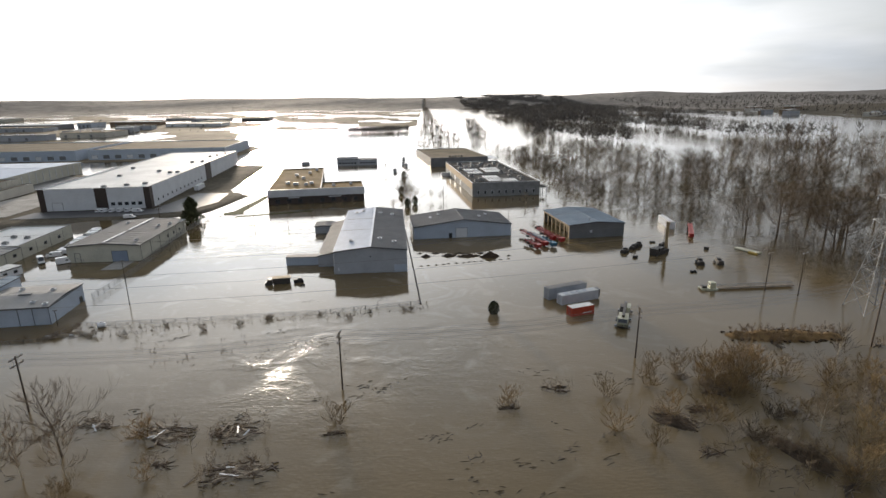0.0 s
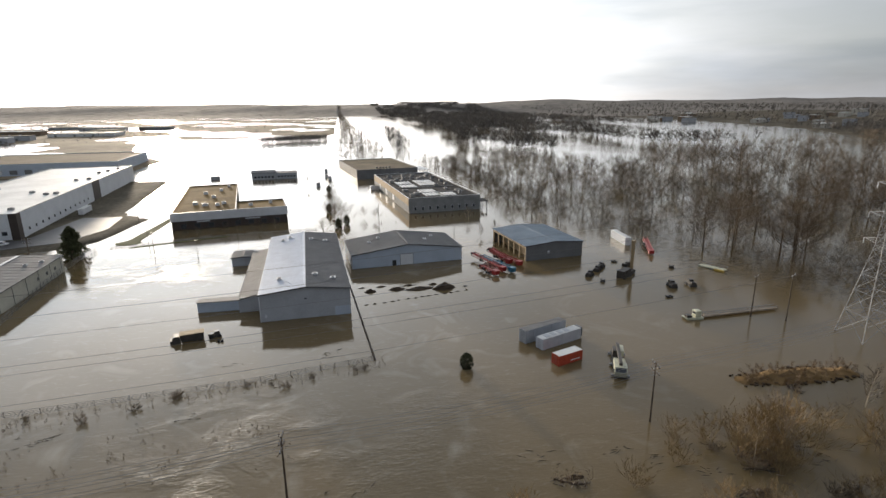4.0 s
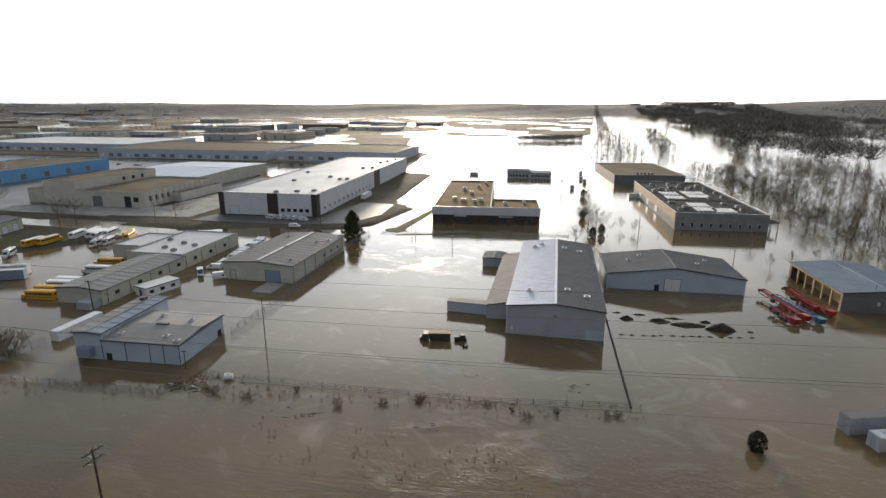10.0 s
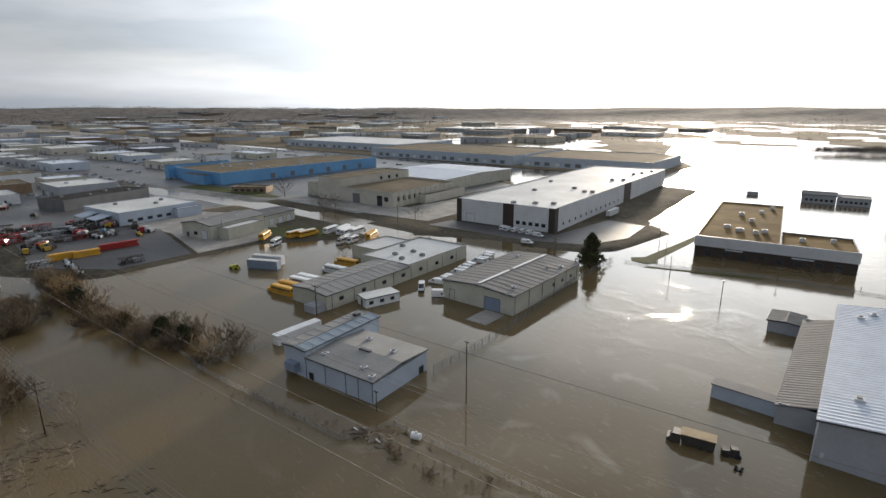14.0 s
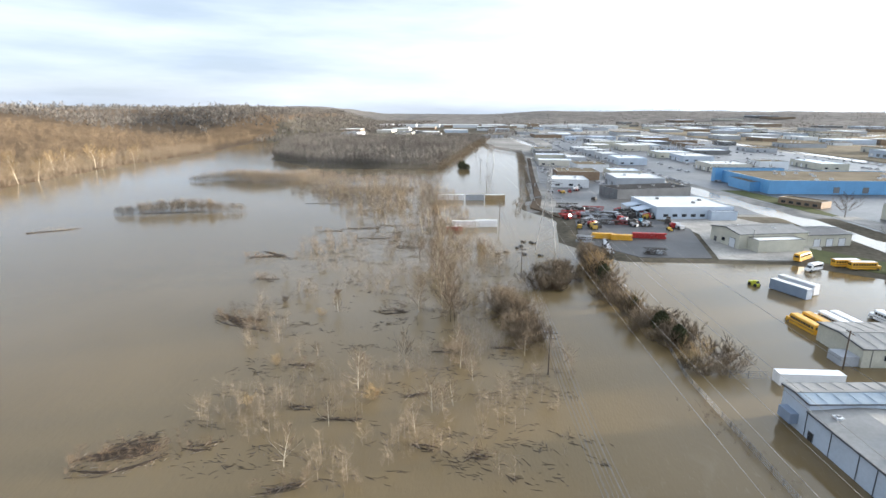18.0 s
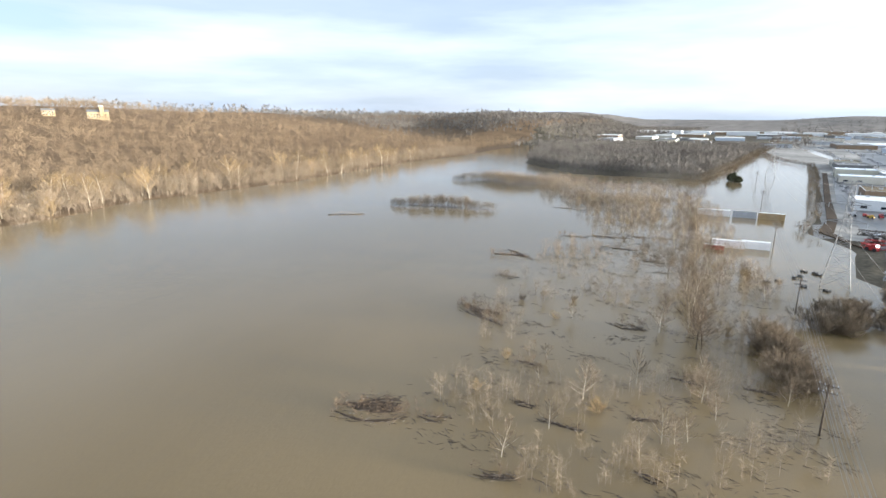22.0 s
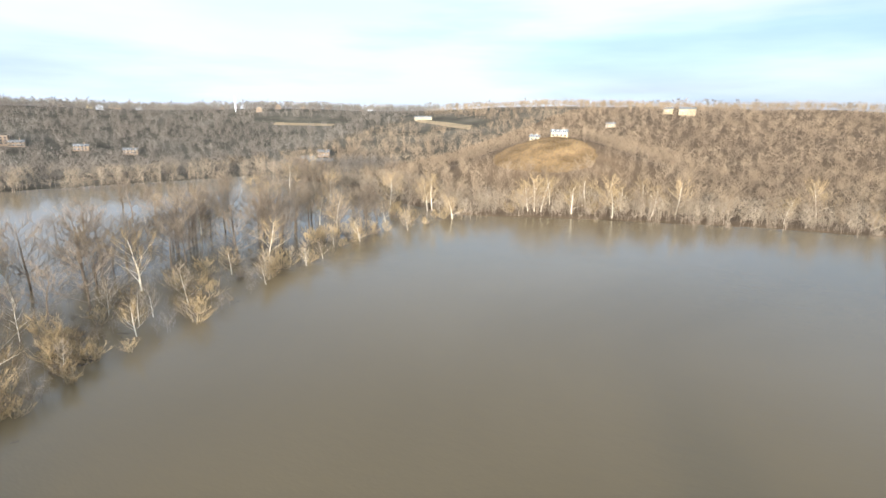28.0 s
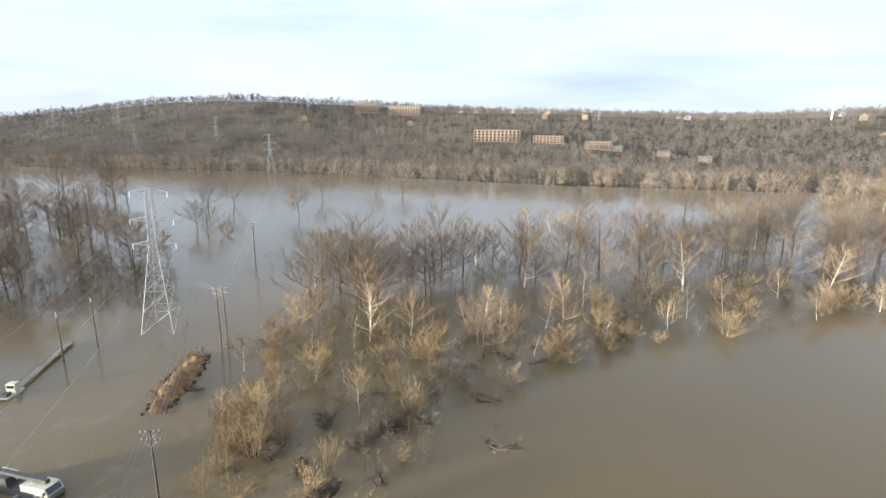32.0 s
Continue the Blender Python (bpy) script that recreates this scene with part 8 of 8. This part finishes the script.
UNITS = []
FAR = {}
def place_units(n, x0, x1, y0, y1, wmax, seed, far=False):
    r = np.random.RandomState(seed)
    tries = 0
    while n and tries < 4000:
        tries += 1
        x, y, w, d = r.uniform(x0, x1), r.uniform(y0, y1), r.uniform(22, wmax), r.uniform(20, wmax * 0.8)
        cx, cy, rad = x + w / 2, y + d / 2, 0.5 * math.hypot(w, d)
        if any(math.hypot(cx - a, cy - b) < (rad + c) * 0.85 for a, b, c in UNITS):
            continue
        if float(inside_by(np.array(cx), np.array(cy), PARK)) < rad * 0.6 and float(inside_by(np.array(cx), np.array(cy), PLAIN)) < rad * 0.8:
            continue
        if float(line_by(np.array(cx), np.array(cy), STREET)) < rad * 0.8 + 9:
            continue
        UNITS.append((cx, cy, rad))
        k = r.randint(8)
        walls = (WALL_CREAM, WALL_GREY, WALL_WHITE, WALL_BLUEGREY, WALL_BEIGE, WALL_GREY, WALL_DARK, BRICK_TAN)[k]
        roof, word = ((ROOF_PALE, "pale roofed"), (ROOF_GREY, "grey roofed"), (ROOF_PALE, "white roofed"), (ROOF_WHITE, "white metal roofed"), (ROOF_TAN, "tan gravel roofed"))[r.randint(5)]
        h, yaw = r.uniform(5, 8.5), r.uniform(1, 5)
        if far:
            m, z = pose(x, y, max(0.4, float(ground_h(x, y))), 0, 0, yaw), 0
            box(FAR.setdefault(walls, bmesh.new()), 0, w, 0, d, -1, h, m)
            box(FAR.setdefault(roof, bmesh.new()), -0.4, w + 0.4, -0.4, d + 0.4, h + 0.004, h + 0.5, m)
            for j in range(3):
                box(FAR.setdefault(PALE_TRIM, bmesh.new()), w * (0.2 + 0.25 * j), w * (0.2 + 0.25 * j) + 2.5, d * 0.4, d * 0.4 + 2, h + 0.5, h + 1.7, m)
                box(FAR.setdefault(WALL_DARK, bmesh.new()), w * (0.1 + 0.28 * j), w * (0.1 + 0.28 * j) + 4, -0.1, -0.004, 0, 4, m)
        else:
            estate_unit(x, y, w, d, h, yaw, walls, roof, k, word + " industrial unit on the wide western estate")
        n -= 1
UNITS += [(-250, 250, 130), (-300, 330, 110), (-320, 150, 100), (-430, 330, 110), (-475, 350, 110), (-440, 580, 130), (-260, 590, 100), (-680, 620, 150), (-380, 170, 50), (-175, 380, 120)]
place_units(16, -900, -420, 112, 200, 46, 1)
place_units(26, -1300, -500, 200, 520, 70, 2)
place_units(50, -2600, -900, 110, 900, 110, 3, True)
place_units(46, -2600, -500, 640, 1700, 120, 4, True)
place_units(20, -3400, -1500, 500, 2400, 170, 5, True)
place_units(34, -2300, -1180, -330, 150, 90, 6, True)
for k in range(9):                       # long white halls in a row beyond the wood
    m = pose(-2050, -420 + 105 * k, 0.6, 0, 0, 3)
    box(FAR.setdefault(WALL_WHITE, bmesh.new()), 0, 60, 0, 92 - 18 * (k % 3), -1, 11, m)
    box(FAR.setdefault(ROOF_PALE, bmesh.new()), -0.4, 60.4, -0.4, 92.4 - 18 * (k % 3), 11.004, 11.5, m)
for m, bm in FAR.items():
    tagged(part("far_estate_units", bm, m), "distant industrial units spread over the western estate", "industrial units", kind="stuff")
# rows of parked cars across the estate
px, py, sc = scatter(60, 3600, -1300, -420, 108, 520, lambda x, y: (np.mod(y - 0.04 * x, 34) < 5) & (inside_by(x, y, PARK) > 12))
keep_ = np.array([not any(math.hypot(a - c0, b - c1) < c2 * 0.8 for c0, c1, c2 in UNITS) for a, b in zip(px, py)], bool)
px, py = px[keep_], py[keep_]
V, F = [], []
for x, y in zip(px, py):
    b = len(V)
    for z, w, l in ((0.9, 0.9, 2.2), (1.7, 0.85, 2.1), (2.25, 0.7, 1.1)):
        V += [(x - w, y - l, z), (x + w, y - l, z), (x + w, y + l, z), (x - w, y + l, z)]
    for k in (0, 4):
        for j in range(4):
            F.append((b + k + j, b + k + (j + 1) % 4, b + k + 4 + (j + 1) % 4, b + k + 4 + j))
    F.append((b + 8, b + 9, b + 10, b + 11))
CARS = mat("mixed_car_paint", (0.10, 0.11, 0.12), 0.4, var=0.6, scale=0.35, fine=0.6, second=(0.6, 0.6, 0.62))
tagged(solid("parked_cars", V, F, CARS), "rows of small parked cars across the estate", "cars", kind="stuff")


# ---------------------------------------------------------------- houses on the bluff
def house(x, y, w, d, h, yaw, walls, label, tower=False, name="house", dz=0.3, floors=2):
    z = float(ground_h(x, y)) + dz
    ob = thing(name, label, "house", x, y, z, yaw, "houses on the bluff")
    gable_walls(ob, w, d, h, d * 0.22, walls, low=-3, along="x", th=0.3)
    gable_roof(ob, w, d, h, d * 0.22, (ROOF_GREY, ROOF_GREY), along="x", rib=4, over=0.5)
    for f_ in range(floors):
        for k in range(max(2, int(w / 3.4))):
            opening(ob, "window", 1 + k * 3.4, 2.6 + k * 3.4, 1 + f_ * 3.1, 2.7 + f_ * 3.1, GLASS, rim=PALE_TRIM)
    part("chimney", boxes((w * 0.7, w * 0.7 + 1.2, d * 0.4, d * 0.4 + 1, h, h + d * 0.22 + 2)), BRICK_TAN, ob)
    if tower:
        part("tower", boxes((w * 0.6, w * 0.6 + 5, -2, 3, -3, h + 8)), walls, ob)
        part("tower_cap", boxes((w * 0.6 - 0.3, w * 0.6 + 5.3, -2.3, 3.3, h + 8, h + 8.6)), PALE_TRIM, ob)
    return ob


house(-410, -772, 26, 13, 9, 152, STONE_PALE, "large pale stone hilltop house with a square tower", True, dz=0.3)
house(-360, -786, 15, 10, 7, 160, STONE_PALE, "pale cottage on the wooded hilltop", dz=0.3)
house(-4, -790, 22, 12, 8, 177, STONE_PALE, "pale two-storey house among hilltop trees", dz=0.3)
house(18, -802, 13, 10, 7, 174, STONE_PALE, "small pale house among hilltop trees", dz=0.3)
house(84, -390, 14, 9, 4.2, 192, STONE_PALE, "broad cream house on a grassy knoll", dz=0.3)
house(101, -384, 8, 7, 3.6, 192, STONE_PALE, "cream outbuilding on a grassy knoll", dz=0.3)
house(80, -674, 12, 8, 5, 186, STONE_PALE, "small pale house on the wooded slope", dz=0.3)
house(414, -764, 30, 10, 5, 210, STONE_PALE, "long pale house beside a hillside field", dz=0.3)
for x, y, w, yaw in ((356, -402, 22, 220), (380, -420, 16, 220), (340, -405, 12, 215), (395, -470, 14, 215)):
    house(x, y, w, 10, 6, yaw, BRICK_TAN, "tan brick riverside building among bare trees", dz=0.3)
for x, y in ((600, -300), (560, -330), (650, -262)):
    house(x, y, 15, 9, 5, 240 + g.uniform(-12, 12), BRICK_TAN, "tan brick town house on the eastern slope", dz=0.3)


def apartment(x, y, w, h, yaw, label, dz, cols=10, rows=4):
    z = float(ground_h(x, y)) + dz
    ob = thing("apartment_block", label, "apartments", x, y, z, yaw, "apartment blocks")
    flat_block(ob, 0, w, 0, 16, h, BRICK_TAN, ROOF_GREY, low=-8, parapet=0.5, cap=TRIM)
    if y > -60:
        part("pale_storey", boxes((0, w, -0.12, -0.01, h - 4.6, h + 0.4)), STONE_PALE, ob)
    st = h / rows
    for f_ in range(rows):
        for k in range(cols):
            x0 = (k + 0.25) * w / cols
            opening(ob, "window", x0, x0 + 0.5 * w / cols, f_ * st + 0.7, f_ * st + st * 0.8, GLASS, y=-0.13, rim=TRIM)
    for k in range(cols // 2):
        part("balcony", boxes(((2 * k + 0.8) * w / cols, (2 * k + 1.4) * w / cols, -1.5, -0.14, h * 0.25, h * 0.25 + 1.0)), BRICK_TAN, ob)


apartment(1110, 78, 52, 18, 268, "long tan brick apartment block on the ridge", 0.3, 12, 4)
apartment(1096, 8, 66, 17, 256, "long tan brick apartment block on the ridge", 0.3, 12, 4)
apartment(772, -100, 70, 17, 248, "tan brick apartment block below the ridge", 0.3, 12, 4)
apartment(735, -181, 44, 10, 240, "low tan brick apartment block among hillside trees", 0.3, 9, 3)
apartment(672, -234, 36, 9, 236, "low tan brick apartment block among hillside trees", 0.3, 9, 3)
r = np.random.RandomState(12)
for x, y in RIDGE_HOMES:
    a = math.atan2(y - 73, x + 28)
    ob = thing("ridge_house", "small ridge-top house among bare trees", "house", x, y, float(ground_h(x, y)), math.degrees(a) + 90, "ridge-top houses")
    part("house_wall", prism(bmesh.new(), [(0, -2), (11, -2), (11, 5.5), (5.5, 8.5), (0, 5.5)], 0, 9), (STONE_PALE, BRICK_TAN, BRICK_TAN, WALL_GREY)[r.randint(4)], ob)
    part("roof", prism(bmesh.new(), [(-0.6, 5.3), (5.5, 8.6), (11.6, 5.3), (11.6, 5.6), (5.5, 8.95), (-0.6, 5.6)], -0.5, 9.5), ROOF_GREY, ob)
tw = thing("water_tower", "white water tower on the skyline", "water tower", 720, -660, float(ground_h(720, -660)), 0)
part("stem", rods([((0, 0, -10), (0, 0, 22), 0.9, 0.7)], 10), WHITE_PAINT, tw)
part("tank", rods([((0, 0, 18), (0, 0, 25), 1.5, 1.3)], 12), WHITE_PAINT, tw)
def hill_field(name, pts, label):
    V, F = [], []
    n = 10
    (ax, ay), (bx, by), (cx, cy), (dx, dy) = pts
    for i in range(n + 1):
        for j in range(n + 1):
            u, v = i / n, j / n
            x = (ax * (1 - u) + bx * u) * (1 - v) + (dx * (1 - u) + cx * u) * v
            y = (ay * (1 - u) + by * u) * (1 - v) + (dy * (1 - u) + cy * u) * v
            V.append((x, y, float(ground_h(x, y)) + 0.8))
    for i in range(n):
        for j in range(n):
            k = i * (n + 1) + j
            F.append((k, k + n + 1, k + n + 2, k + 1))
    tagged(solid(name, V, F, FIELD), label, "field", kind="structure")
FIELD = mat("straw_field", (0.25, 0.19, 0.115), 0.95, var=0.25, scale=0.05, spec=0.05)
for pts in FIELDS:
    hill_field("hill_field", pts, "pale straw field on the far hillside")
# golden grass on the knoll, and works on the far north-eastern shore
V, F = [(82, -362, float(ground_h(82, -362)) + 0.5)], []
for k in range(40):
    for q in (0.25, 0.5, 0.75, 1.0):
        a = 6.283 * k / 40
        x, y = 82 + 47 * q * math.cos(a), -362 + 37 * q * math.sin(a)
        V.append((x, y, float(ground_h(x, y)) + (0.5 if q < 1 else -0.3)))
for k in range(40):
    a, b = 1 + 4 * k, 1 + 4 * ((k + 1) % 40)
    F += [(0, a, b)] + [(a + q, a + q + 1, b + q + 1, b + q) for q in range(3)]
tagged(solid("knoll_grass", V, F, DRY_GRASS), "golden-brown dry grass on the cleared knoll", "grass slope", kind="structure")
px, py, sc = scatter(75, 2600, 34, 132, -402, -322, lambda x, y: np.hypot((x - 82) / 1.25, y + 362) < 36)
woods("knoll_scrub", "low rust-brown scrub over the cleared knoll", px, py, sc * 2.1, TWIG_RUST, 12, 0.026, 75, category="scrub")
r = np.random.RandomState(77)
SHORE = {}
for k in range(26):
    x, y = r.uniform(860, 1500), r.uniform(1000, 1900)
    if x - 28 < 0.55 * y:
        continue
    m, w, d, h = pose(x, y, float(ground_h(x, y)), 0, 0, 30), r.uniform(25, 80), r.uniform(15, 30), r.uniform(8, 15)
    box(SHORE.setdefault((WALL_GREY, WALL_BEIGE, BRICK_TAN)[k % 3], bmesh.new()), 0, w, 0, d, -3, h, m)
    box(SHORE.setdefault(ROOF_PALE if k % 3 else ROOF_GREY, bmesh.new()), -0.3, w + 0.3, -0.3, d + 0.3, h + 0.004, h + 0.6, m)
for m, bm in SHORE.items():
    tagged(part("far_shore_works", bm, m), "distant pale works on the far north-eastern shore", "industrial units", kind="stuff")
